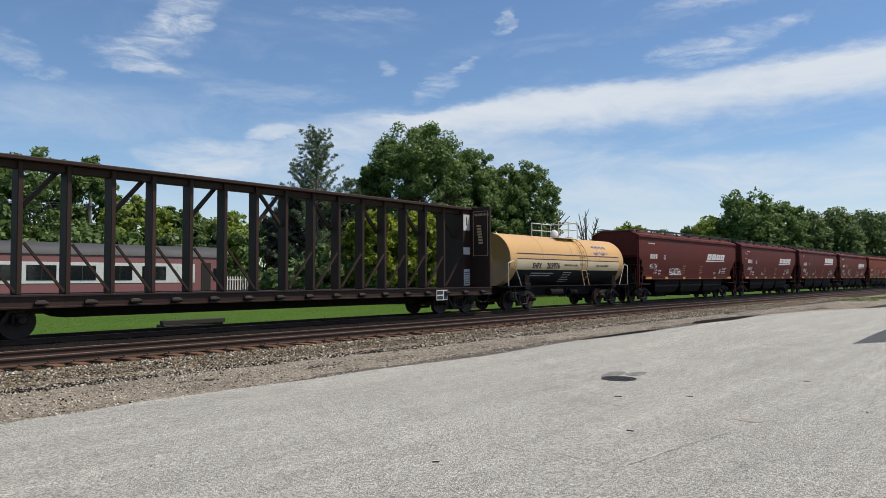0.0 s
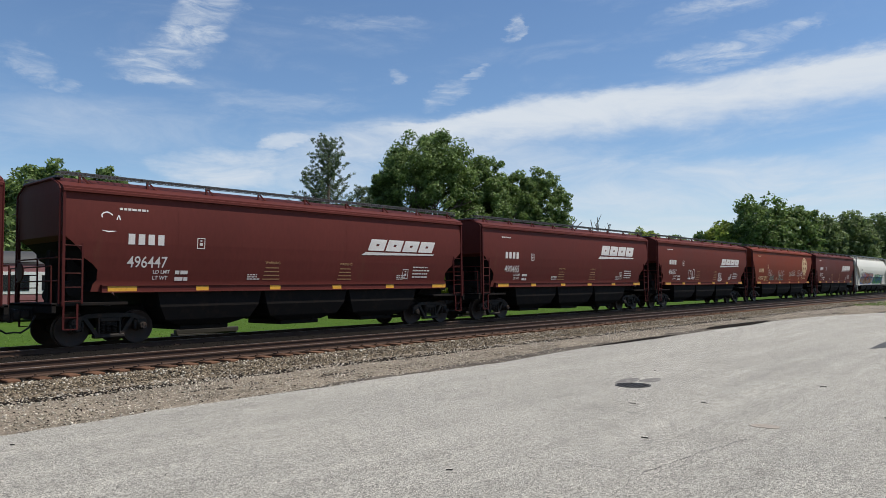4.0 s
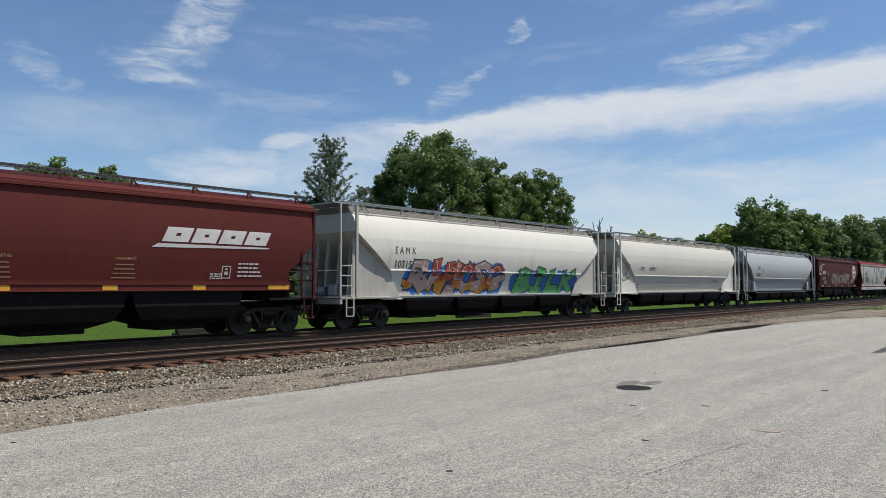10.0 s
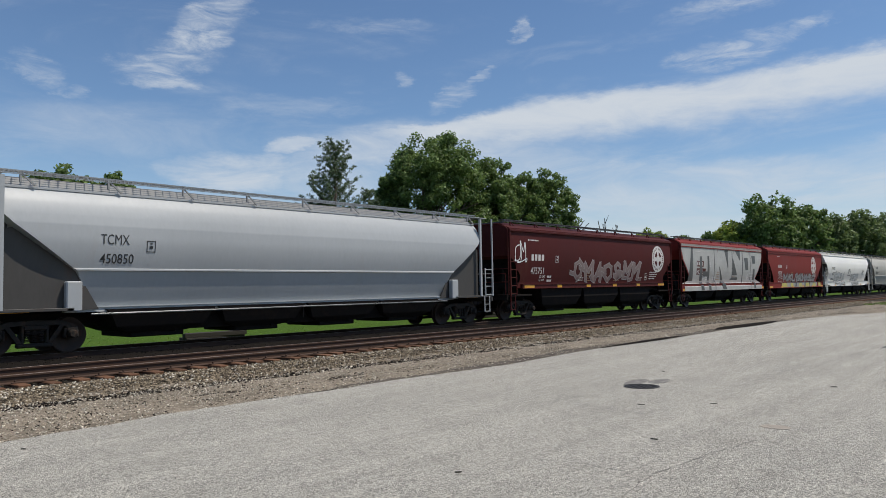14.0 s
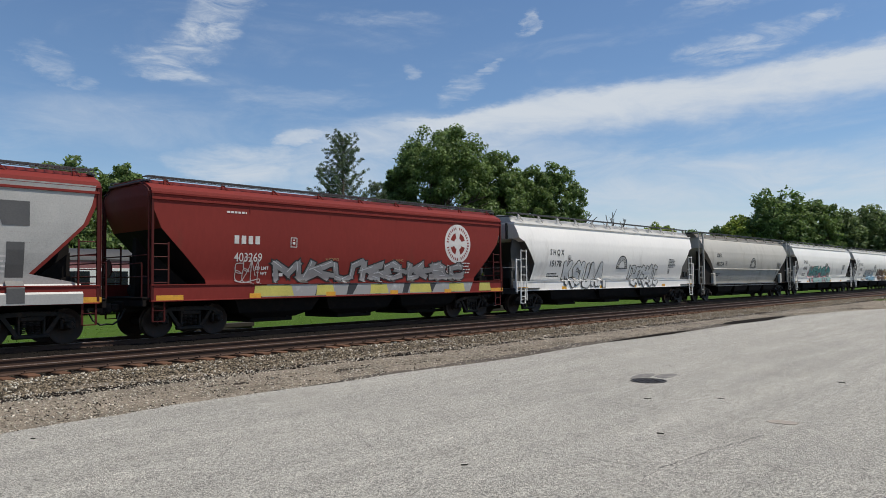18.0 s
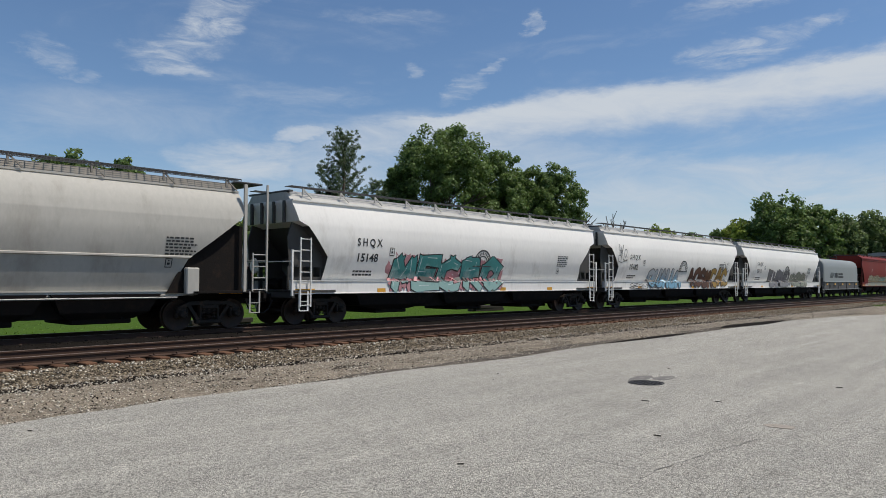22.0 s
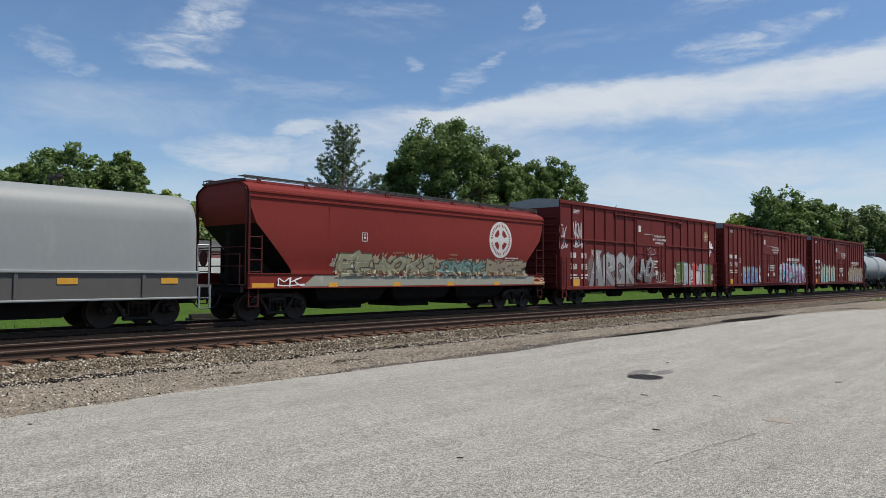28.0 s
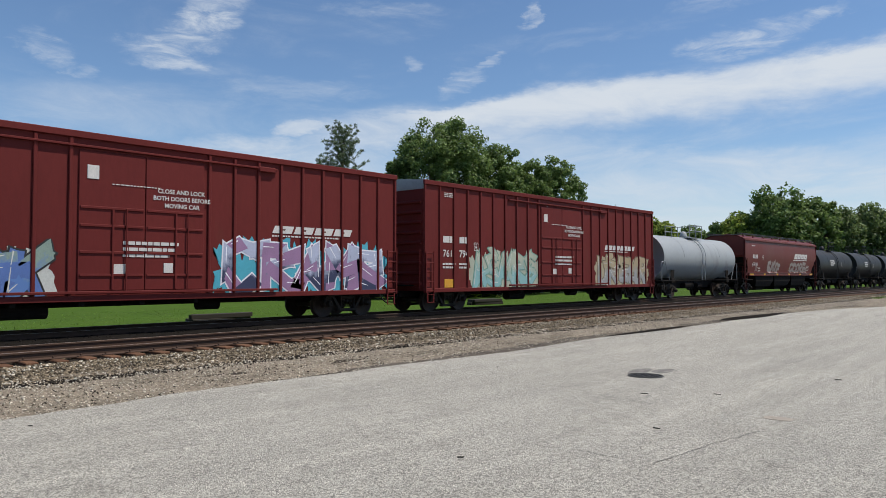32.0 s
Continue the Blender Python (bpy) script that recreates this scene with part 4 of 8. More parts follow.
def hopper(label, pitch, style, body, sill=None, deck=None, bays=3, rails=None, roof=None, walk_mat=None, trim=None, long_end=False):
    """A covered hopper car."""
    prof, inset = PROFILES[style], INSETS["long" if long_end else style]
    car = thing("covered_hopper", label, "hopper car", "cars of the freight train")
    end = 0.69 if style in ("flat", "ribbed") else 0.55
    L = pitch - 2 * end if style != "flow" else pitch - 2.45
    f = Form()
    cuts = sorted({z for z, _ in prof} | {z for z, _ in inset})
    rings = []
    zs = [p[0] for p in prof]
    for z, h in prof:
        rings.append((z, h))
    for z in cuts:
        if z not in zs and prof[0][0] < z < prof[-1][0]:
            rings.append((z, side_y(prof, z)))
    rings.sort()
    eave = dict(flat=4.20, ribbed=4.22, round=4.17, flow=4.26)[style]
    loops, top = [], []
    for z, h in rings:
        x = L / 2 - lerp_table(inset, z)
        q = [(-x, -h, z), (x, -h, z), (x, h, z), (-x, h, z)]
        if z <= eave:
            loops.append(q)
        if z >= eave:
            top.append(q)
    f.rings(loops)
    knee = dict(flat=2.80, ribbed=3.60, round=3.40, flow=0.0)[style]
    # slope sheets coloured near-black: the end recess's shade is put into them
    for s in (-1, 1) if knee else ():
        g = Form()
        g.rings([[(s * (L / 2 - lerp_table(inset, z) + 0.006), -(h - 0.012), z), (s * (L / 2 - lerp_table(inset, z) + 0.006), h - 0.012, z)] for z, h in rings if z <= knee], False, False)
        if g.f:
            part("slope_sheet", g, MAT["under"] if body not in ("white",) else MAT["end_shade_grey"], car, "slanted end sheet, its shade painted dark")
    part("roof", Form().rings(top), MAT[roof or body], car, smooth=24)
    lip = dict(flat=(1.43, 1.64, 1.49), ribbed=(1.05, 1.53, 1.60), round=(1.05, 1.50, 1.47), flow=(1.05, 1.20, 1.25))[style]
    skin = lambda z: lip[2] if lip[0] <= z <= lip[1] else side_y(prof, z)
    part("body", f, MAT[body], car, smooth=24)
    # weld seams of the side sheets
    f = Form()
    for i in range(1, 5):
        x = -L / 2 + L * i / 5
        for s in (-1, 1):
            zz = [z for z in np.linspace(prof[0][0] + 0.25, 3.95, 9)]
            f.rings([[(x - 0.012, s * (skin(z) + 0.004), z), (x + 0.012, s * (skin(z) + 0.004), z)] for z in zz], False, False)
    part("seam", f, MAT[body], car)
    # side sill
    sz0, sz1, sh = dict(flat=(1.43, 1.64, 1.48), ribbed=(1.05, 1.53, 1.57), round=(1.05, 1.50, 1.44), flow=(1.05, 1.20, 1.21))[style]
    cutx = {"flat": L / 2 - 1.05, "ribbed": L / 2, "round": L / 2 + 0.05, "flow": L / 2 - 1.6}[style]
    for s in (-1, 1):
        sec = [(sh - 0.13, sz0), (sh + 0.03, sz0), (sh + 0.03, sz0 + 0.025), (sh, sz0 + 0.032), (sh, sz1 - 0.036), (sh + 0.03, sz1 - 0.03), (sh + 0.03, sz1), (sh - 0.13, sz1)]
        f = Form().rings([[(x, s * a, b) for a, b in sec] for x in (-cutx, cutx)])
        part("side_sill", f, MAT[sill or body], car)
    nref = 6 if style != "flow" else 2
    for i in range(nref):
        x = -cutx + 0.15 + (2 * cutx - 0.9) * i / (nref - 1)
        w = 0.80 if i in (0, nref - 1) else 0.40
        if style == "flow":
            x = (-L / 2 - 0.02 if i == 0 else L / 2 - 0.75)
        part("reflector", Form().box(x, x + w, -sh - 0.008, -sh + 0.01, sz0 + 0.03, sz0 + 0.17, 0.002), MAT["reflector"], car, "yellow reflective strip")
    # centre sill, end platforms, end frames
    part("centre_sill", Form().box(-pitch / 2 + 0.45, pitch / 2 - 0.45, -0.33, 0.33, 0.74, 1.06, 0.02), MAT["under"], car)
    rail_mat = MAT[rails or ("maroon_dark" if style in ("flat", "ribbed") else body)]
    # dark platform and gusset colour deepens the shaded look of the ends
    plat = MAT[deck or ("under" if style in ("flat", "ribbed") else body)]
    px = pitch / 2 - 0.48
    for s in (-1, 1):
        a, b = sorted((s * px, s * (L / 2 - 1.75)))
        f = Form().box(a, b, -1.50, 1.50, 1.10, 1.18, 0.01)
        f.box(min(s * px, s * (px - 0.12)), max(s * px, s * (px - 0.12)), -1.50, 1.50, 0.92, 1.16, 0.015)
        part("end_platform", f, plat, car)
        for y in (-0.95, -0.35, 0.35, 0.95):
            if style == "flow":
                part("end_post", Form().bar((s * (L / 2 - 0.1), y, 1.15), (s * (L / 2 - 0.35), y, 4.15), 0.10, 0.10), plat, car)
            elif style == "round":
                part("end_post", Form().bar((s * (L / 2 + 0.02), y, 3.42), (s * (L / 2 + 0.02), y, 4.15), 0.08, 0.10), plat, car)
        # slope sheet supports: deep plates under the slanted ends
        for y in (-0.75, 0.75):
            xs = [(s * (L / 2 - 1.95), 1.15), (s * (L / 2 - 0.45), 1.15), (s * (L / 2 - 0.45), 2.4)]
            part("end_gusset", Form().slab(xs, y - 0.02, y + 0.02), plat, car)
        for y in (-1, 1):
            if style == "flow":
                xo, xi = s * (px - 0.02), s * (px - 0.52)
                ladder(car, xi, xo, y * 1.50, 1.15, 2.35, rail_mat)
                f = Form().bar((xo, y * 1.50, 1.15), (xo, y * 1.50, 4.50), 0.055, 0.055)
                f.bar((s * (L / 2 - 0.05), y * 1.48, 1.15), (s * (L / 2 - 0.05), y * 1.48, 4.45), 0.08, 0.10)
                part("corner_post", f, rail_mat, car)
                f = Form()
                f.slab([(s * (L / 2 - 0.02), 1.12), (s * (L / 2 - 0.02), 3.15), (s * (L / 2 - 0.35), 3.2), (s * (L / 2 - 1.9), 2.1), (s * (L / 2 - 2.45), 1.12)], y * 1.27 - 0.015, y * 1.27 + 0.015)
                part("end_gusset", f, plat, car)
                if trim:
                    part("jacking_pad", Form().box(min(s * (L / 2 - 1.55), s * (L / 2 - 1.95)), max(s * (L / 2 - 1.55), s * (L / 2 - 1.95)), min(y * 1.30, y * 1.50), max(y * 1.30, y * 1.50), 1.08, 1.86, 0.03), MAT[body], car)
                    part("train_pipe", Form().pipe([(-L / 2 + 2.2, y * 1.42, 1.0), (L / 2 - 2.2, y * 1.42, 1.0)], 0.03), MAT["galv"], car)
            elif style == "round":
                # recessed end plates, with the recess's shade put into their dark grey
                xs = [(s * (L / 2 - 0.12), 3.42), (s * (L / 2 - 0.55), 3.32), (s * (L / 2 - 0.80), 3.02), (s * (L / 2 - 1.42), 2.35), (s * (L / 2 - 1.38), 1.95), (s * (L / 2 - 0.04), 1.95), (s * (L / 2 + 0.04), 2.9)]
                part("end_gusset", Form().slab(xs, y * 1.16 - 0.02, y * 1.16 + 0.02), plat, car)
                for k in (0.04, 0.50, 0.95, 1.36):
                    part("end_stanchion", Form().bar((s * (L / 2 - k), y * 1.16, 1.15), (s * (L / 2 - k), y * 1.16, 1.97), 0.06, 0.13), plat, car)
                part("end_rail", Form().bar((s * (L / 2 - 0.02), y * 1.16, 1.55), (s * (L / 2 - 1.38), y * 1.16, 1.55), 0.05, 0.14), plat, car)
                ladder(car, s * (px - 0.30), s * (px - 0.72), y * 1.54, 0.62, 2.92, rail_mat)
                f = Form().bar((s * px, y * 1.50, 1.0), (s * px, y * 1.50, 2.50), 0.06, 0.06).tube((s * px, y * 1.5, 2.45), (s * (px - 0.3), y * 1.53, 2.45), 0.02)
                part("corner_post", f, rail_mat, car)
            else:
                ladder(car, s * (L / 2 - 0.04), s * (L / 2 - 0.52), y * 1.53, 1.16, 2.72, rail_mat)
                f = Form().bar((s * (L / 2 - 0.04), y * 1.55, 1.10), (s * (L / 2 - 0.04), y * 1.55, 4.08), 0.06, 0.07)
                part("corner_post", f, rail_mat, car)
            stirrup(car, s * (px - 0.45), y * 1.52, rail_mat)
        f = Form().pipe([(s * px, -1.45, 1.16), (s * px, -1.45, 2.12), (s * px, 1.45, 2.12), (s * px, 1.45, 1.16)], 0.02)
        part("handrail", f, rail_mat, car)
        coupler(car, s * (pitch / 2 - 0.02))
        part("brake_valve", Form().box(min(s * (px - 0.55), s * (px - 1.0)), max(s * (px - 0.55), s * (px - 1.0)), -0.62, -0.12, 1.18, 1.66, 0.05), MAT["galv"] if style == "flow" else MAT["under"], car)
        part("brake_cylinder", Form().tube((s * (px - 0.78), 0.1, 1.37), (s * (px - 0.78), 0.75, 1.37), 0.2, 14), MAT["galv"] if style == "flow" else MAT["under"], car)
        if style in ("flat", "ribbed"):
            e = s * (L / 2 + 0.04)
            part("end_hoop", Form().pipe([(e, -1.50, 1.16), (e, -1.50, 4.10), (e, -1.40, 4.22), (e, -0.95, 4.42), (e, 0.95, 4.42), (e, 1.40, 4.22), (e, 1.50, 4.10), (e, 1.50, 1.16)], 0.028), rail_mat, car)
            for z in (1.75, 2.35):
                part("end_brace", Form().tube((e, -1.5, z), (e, 1.5, z), 0.02), rail_mat, car)
            part("reservoir", Form().tube((s * (L / 2 - 0.55), -0.95, 1.55), (s * (L / 2 - 0.55), 0.2, 1.55), 0.22, 14), MAT["under"], car)
            part("centre_plate", Form().slab([(s * (L / 2 - 1.7), 1.15), (s * (L / 2 - 0.2), 1.15), (s * (L / 2 - 0.25), 2.9 if style == "ribbed" else 2.6)], -0.12, 0.12), MAT["under"], car)
    f = Form().lathe([(0.0, 0.24), (0.02, 0.27), (0.04, 0.24)], 20, "x", (-px - 0.02, 0.7, 2.0))
    part("brake_wheel", f, rail_mat, car)
    if style == "flow":
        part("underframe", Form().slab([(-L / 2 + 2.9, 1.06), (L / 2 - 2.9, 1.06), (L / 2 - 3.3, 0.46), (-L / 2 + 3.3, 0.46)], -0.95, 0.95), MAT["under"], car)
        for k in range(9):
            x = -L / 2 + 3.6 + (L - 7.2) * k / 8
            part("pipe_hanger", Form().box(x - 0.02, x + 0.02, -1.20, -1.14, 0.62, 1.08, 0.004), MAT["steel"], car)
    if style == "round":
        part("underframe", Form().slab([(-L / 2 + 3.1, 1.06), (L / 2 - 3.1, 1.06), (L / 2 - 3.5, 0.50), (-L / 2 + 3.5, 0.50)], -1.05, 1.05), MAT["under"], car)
    # hopper bays with their gates
    bw = (2 * (L / 2 - 2.6)) / bays
    for i in range(bays):
        cx = -L / 2 + 2.6 + bw * (i + 0.5)
        f = Form()
        top, bot = bw * 0.49, 0.42
        f.rings([[(cx - top, -1.38, sz0 + 0.06), (cx + top, -1.38, sz0 + 0.06), (cx + top, 1.38, sz0 + 0.06), (cx - top, 1.38, sz0 + 0.06)],
                 [(cx - top * 0.93, -1.36, 1.0), (cx + top * 0.93, -1.36, 1.0), (cx + top * 0.93, 1.36, 1.0), (cx - top * 0.93, 1.36, 1.0)],
                 [(cx - top * 0.80, -1.22, 0.62), (cx + top * 0.80, -1.22, 0.62), (cx + top * 0.80, 1.22, 0.62), (cx - top * 0.80, 1.22, 0.62)],
                 [(cx - bot * 2, -1.0, 0.44), (cx + bot * 2, -1.0, 0.44), (cx + bot * 2, 1.0, 0.44), (cx - bot * 2, 1.0, 0.44)]])
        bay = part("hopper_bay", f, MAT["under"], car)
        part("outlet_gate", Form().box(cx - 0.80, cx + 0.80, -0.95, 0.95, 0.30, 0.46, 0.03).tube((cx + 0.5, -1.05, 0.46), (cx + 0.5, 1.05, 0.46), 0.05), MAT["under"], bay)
    roof_walk(car, L - 0.1, 4.57 if style in ("flat", "ribbed") else 4.60, walk_mat or MAT["grating"], MAT[roof or body], 12 if style == "round" else 9, 1.06 if style in ("flat", "ribbed") else 1.04, 0.34, 0.13, style != "round")
    # roof end platform
    for s in (-1, 1):
        a, b = sorted((s * (L / 2 - 0.15), s * (px if style == "flow" else L / 2 + 0.02)))
        part("roof_step", Form().box(a, b, -1.2, 1.2, 4.52 if style == "flow" else 4.44, 4.57 if style == "flow" else 4.50, 0.01), walk_mat or MAT["grating"], car)
    for s in (-1, 1):
        truck(car, s * (L / 2 - 1.45 if style != "flow" else pitch / 2 - 2.2))
    return car, skin, L


def tank_car(label, pitch, shell_mat, r, zc, band=None, low=None, rails="galv", frame=None, lx=0.0, white_cap=True):
    car = thing("tank_car", label, "tank car", "cars of the freight train")
    L = pitch - 1.75
    prof = []
    n = 8
    for i in range(n + 1):
        t = math.pi / 2 * i / n
        prof.append((-L / 2 - 0.0 + 0.55 * (1 - math.sin(t)), r * math.cos(math.pi / 2 - t) if i else 0.03))
    full = prof + [(-x, rr) for x, rr in reversed(prof)]
    part("tank", Form().lathe(full, 40, "x", (0, 0, zc)), MAT[shell_mat], car, smooth=40)

    def band_part(a0, a1, mat, name, off=0.006):
        f = Form()
        xs = np.linspace(-L / 2 + 0.56, L / 2 - 0.56, 9)
        for s in (-1, 1):
            f.rings([[(x, s * (r + off) * math.cos(a), zc + (r + off) * math.sin(a)) for x in xs] for a in np.linspace(a0, a1, 7)], False, False)
        part(name, f, mat, car, smooth=40)
        return f
    if band:
        band_part(-0.37, 0.03, MAT[band], "band")
        band_part(0.222, 0.256, MAT["stripe_blue"], "stripe", 0.009)
        band_part(0.022, 0.056, MAT["stripe_blue"], "stripe", 0.009)
    if low:
        band_part(-1.5, -0.364, MAT[low], "lower_band", 0.008)
    f = Form()
    for x in (-L * 0.25, 0.0, L * 0.25):
        f.rings([[(x + dx, (r + dr) * math.cos(a), zc + (r + dr) * math.sin(a)) for dx, dr in ((-0.02, 0.002), (-0.012, 0.010), (0.012, 0.010), (0.02, 0.002))] for a in np.linspace(0.06, math.pi - 0.06, 29)], False, False)
    part("weld_seam", f, MAT[shell_mat], car, smooth=30)
    fm = MAT[frame or "under"]
    part("centre_sill", Form().box(-pitch / 2 + 0.45, pitch / 2 - 0.45, -0.35, 0.35, 0.78, 1.10, 0.02), fm, car)
    part("underframe", Form().slab([(-L / 2 + 2.5, 1.0), (L / 2 - 2.5, 1.0), (L / 2 - 2.9, 0.62), (-L / 2 + 2.9, 0.62)], -0.55, 0.55), MAT["under"], car)
    part("brake_reservoir", Form().tube((-1.6, -0.75, 0.80), (-0.4, -0.75, 0.80), 0.19, 14), MAT["under"], car)
    part("brake_cylinder", Form().tube((0.5, -0.70, 0.78), (1.2, -0.70, 0.78), 0.16, 14), MAT["under"], car)
    for k in range(3):
        part("outlet_brace", Form().bar((-0.5 + 0.5 * k, -0.6, 1.05), (-0.25 + 0.25 * k, -0.6, 0.52), 0.05, 0.05), MAT["steel"], car)
    for s in (-1, 1):
        part("bolster", Form().box(min(s * (L / 2 - 1.6), s * (L / 2 - 1.1)), max(s * (L / 2 - 1.6), s * (L / 2 - 1.1)), -1.40, 1.40, 0.98, 1.30, 0.03), fm, car)
        part("end_platform", Form().box(min(s * (pitch / 2 - 0.5), s * (L / 2 - 0.7)), max(s * (pitch / 2 - 0.5), s * (L / 2 - 0.7)), -1.45, 1.45, 1.08, 1.16, 0.01), fm, car)
        x = s * (pitch / 2 - 0.55)
        for y in (-1.42, 1.42):
            f = Form().pipe([(x, y, 1.14), (x, y, 2.25), (s * (L / 2 - 0.1), y, 2.35), ], 0.025).pipe([(s * (L / 2 - 0.75), y, 1.14), (s * (L / 2 - 0.12), y, 2.33)], 0.02)
            part("handrail", f, MAT[rails], car)
            stirrup(car, s * (pitch / 2 - 0.8), y * 1.04, fm)
        coupler(car, s * (pitch / 2 - 0.02))
        truck(car, s * (L / 2 - 1.35))
    for y in (-1, 1):
        part("side_rail", Form().pipe([(-pitch / 2 + 0.6, y * 1.48, 1.13), (pitch / 2 - 0.6, y * 1.48, 1.13)], 0.03), fm, car)
        f = Form()
        for s in (-1, 1):
            f.bar((s * (L / 2 - 1.35), y * 1.30, 1.2), (s * (L / 2 - 1.35), y * 1.34, zc - 0.75), 0.04, 0.40)
        part("saddle", f, MAT["under"], car)
        f = Form()
        for dx in (lx - 0.26, lx + 0.26):
            arc = [(dx, y * (r + 0.10) * math.cos(a), zc + (r + 0.10) * math.sin(a)) for a in np.linspace(-0.35, 1.35, 10)]
            f.pipe([(dx, y * 1.50, 1.13)] + arc, 0.022)
        for a in np.linspace(-0.35, 1.3, 9):
            q = (y * (r + 0.10) * math.cos(a), zc + (r + 0.10) * math.sin(a))
            f.tube((lx - 0.26, *q), (lx + 0.26, *q), 0.016, 6)
        part("ladder", f, MAT[shell_mat if low else rails], car)
    top = zc + r
    part("dome", Form().lathe([(top - 0.12, 0.22), (top + 0.06, 0.22), (top + 0.08, 0.25), (top + 0.12, 0.25), (top + 0.30, 0.20), (top + 0.40, 0.11), (top + 0.44, 0.02)], 20, "z", (0.24, 0, 0)), MAT["letter"] if white_cap else MAT[shell_mat], car,
         "valve housing", smooth=40)
    part("top_platform", Form().box(-0.7, 1.25, -0.85, 0.85, top - 0.08, top - 0.04, 0.01), MAT[rails], car)
    f = Form()
    for x in (-0.7, 0.3, 1.25):
        for y in (-0.85, 0.85):
            f.tube((x, y, top - 0.06), (x, y, top + 0.80), 0.026)
    for z in (top + 0.42, top + 0.80):
        f.pipe([(-0.7, -0.85, z), (1.25, -0.85, z), (1.25, 0.85, z), (-0.7, 0.85, z)], 0.026)
    part("top_railing", f, MAT[rails], car)
    skin = lambda z: math.sqrt(max(0.05, r * r - (z - zc) ** 2)) + 0.0085
    return car, skin, L


def boxcar(label, pitch, split=False, seed=1, n=10):
    """A rib-sided boxcar with plug doors."""
    car = thing("boxcar", label, "boxcar", "cars of the freight train")
    L = pitch - 1.5
    z0, z1, red = 0.80, 5.08, MAT["box_red"]
    part("body", Form().box(-L / 2, L / 2, -1.50, 1.50, z0 + 0.05, z1, 0.02), red, car)
    for s in (-1, 1):
        part("side_sill", Form().box(-L / 2, L / 2, min(s * 1.50, s * 1.57), max(s * 1.50, s * 1.57), z0, z0 + 0.16, 0.012), red, car)
        part("top_chord", Form().box(-L / 2 - 0.02, L / 2 + 0.02, min(s * 1.48, s * 1.58), max(s * 1.48, s * 1.58), z1 - 0.05, z1 + 0.13, 0.015), red, car)
        # doors: two plug leaves
        for k, (a, b) in enumerate(((-1.75, 0.0), (0.02, 1.77))):
            d = part("door", Form().box(a, b, min(s * 1.50, s * 1.545), max(s * 1.50, s * 1.545), z0 + 0.28, z1 - 0.35, 0.02), red, car, "plug door leaf")
            f = Form()
            for z in (1.45, 2.05, 2.75, 3.22):
                f.box(a + 0.04, b - 0.04, min(s * 1.545, s * 1.575), max(s * 1.545, s * 1.575), z, z + 0.07, 0.01)
            f.box((a + b) / 2 - 0.03, (a + b) / 2 + 0.03, min(s * 1.545, s * 1.59), max(s * 1.545, s * 1.59), z0 + 0.3, 3.22, 0.01)
            part("door_bar", f, red, d)
            part("door_rod", Form().tube(((a + b) / 2 + 0.35, s * 1.60, z0 + 0.25), ((a + b) / 2 + 0.35, s * 1.60, 3.26), 0.02), red, d)
        f = Form().box(-4.3, 4.3, min(s * 1.56, s * 1.64), max(s * 1.56, s * 1.64), z0 + 0.20, z0 + 0.27, 0.01)
        f.box(-4.3, 4.3, min(s * 1.50, s * 1.60), max(s * 1.50, s * 1.60), z1 - 0.28, z1 - 0.22, 0.01)
        part("door_track", f, MAT["steel"] if s > 0 else red, car)
        for h in (-1, 1):
            for i in range(n):
                x = h * (1.95 + (L / 2 - 2.02) * i / (n - 1)) if i < n - 1 else h * (L / 2 - 0.06)
                part("rib", Form().box(x - 0.05, x + 0.05, min(s * 1.50, s * 1.56), max(s * 1.50, s * 1.56), z0 + 0.15, z1 - 0.05, 0.018), red, car)
        if split:
            for h in (-1, 1):
                a, b = sorted((h * 1.95, h * (L / 2 - 0.05)))
                part("belt_rail", Form().box(a, b, min(s * 1.50, s * 1.575), max(s * 1.50, s * 1.575), 3.28, 3.36, 0.01), red, car)
        part("latch_box", Form().box(3.6, 4.2, min(s * 1.52, s * 1.62), max(s * 1.52, s * 1.62), z1 - 0.36, z1 - 0.20, 0.02), red, car)
    # roof with its cross ribs, a pale galvanised end cap
    f = Form()
    f.rings([[(x, -1.56, z1 + 0.12), (x, -0.2, z1 + 0.26), (x, 0.2, z1 + 0.26), (x, 1.56, z1 + 0.12), (x, 1.5, z1 + 0.02), (x, -1.5, z1 + 0.02)] for x in (-L / 2, L / 2)])
    part("roof", f, MAT["galv"], car, "galvanised roof sheets")
    f = Form()
    for i in range(14):
        x = -L / 2 + 0.4 + (L - 0.8) * i / 13
        f.rings([[(x - 0.05, y, z), (x + 0.05, y, z)] for y, z in ((-1.5, z1 + 0.14), (-0.2, z1 + 0.30), (0.2, z1 + 0.30), (1.5, z1 + 0.14))], False, False)
    part("roof_rib", f, MAT["galv"], car)
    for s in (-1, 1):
        f = Form()
        for i in range(9):
            z = z0 + 0.35 + 0.40 * i
            f.tube((s * (L / 2 + 0.005), -1.40, z), (s * (L / 2 + 0.005), 1.40, z), 0.075, 10)
        part("end_corrugation", f, red, car, smooth=40)
        part("end_cap", Form().slab([(0, z1 - 0.22), (0.03, z1 - 0.22), (0.03, z1 + 0.16), (0, z1 + 0.16)], -1.5, 1.5), MAT["galv"], car, at=(s * (L / 2 + 0.01) - 0.015, 0, 0))
        ladder(car, s * (L / 2 - 0.05), s * (L / 2 - 0.50), -1.60, z0, 2.4, red)
        f = Form()
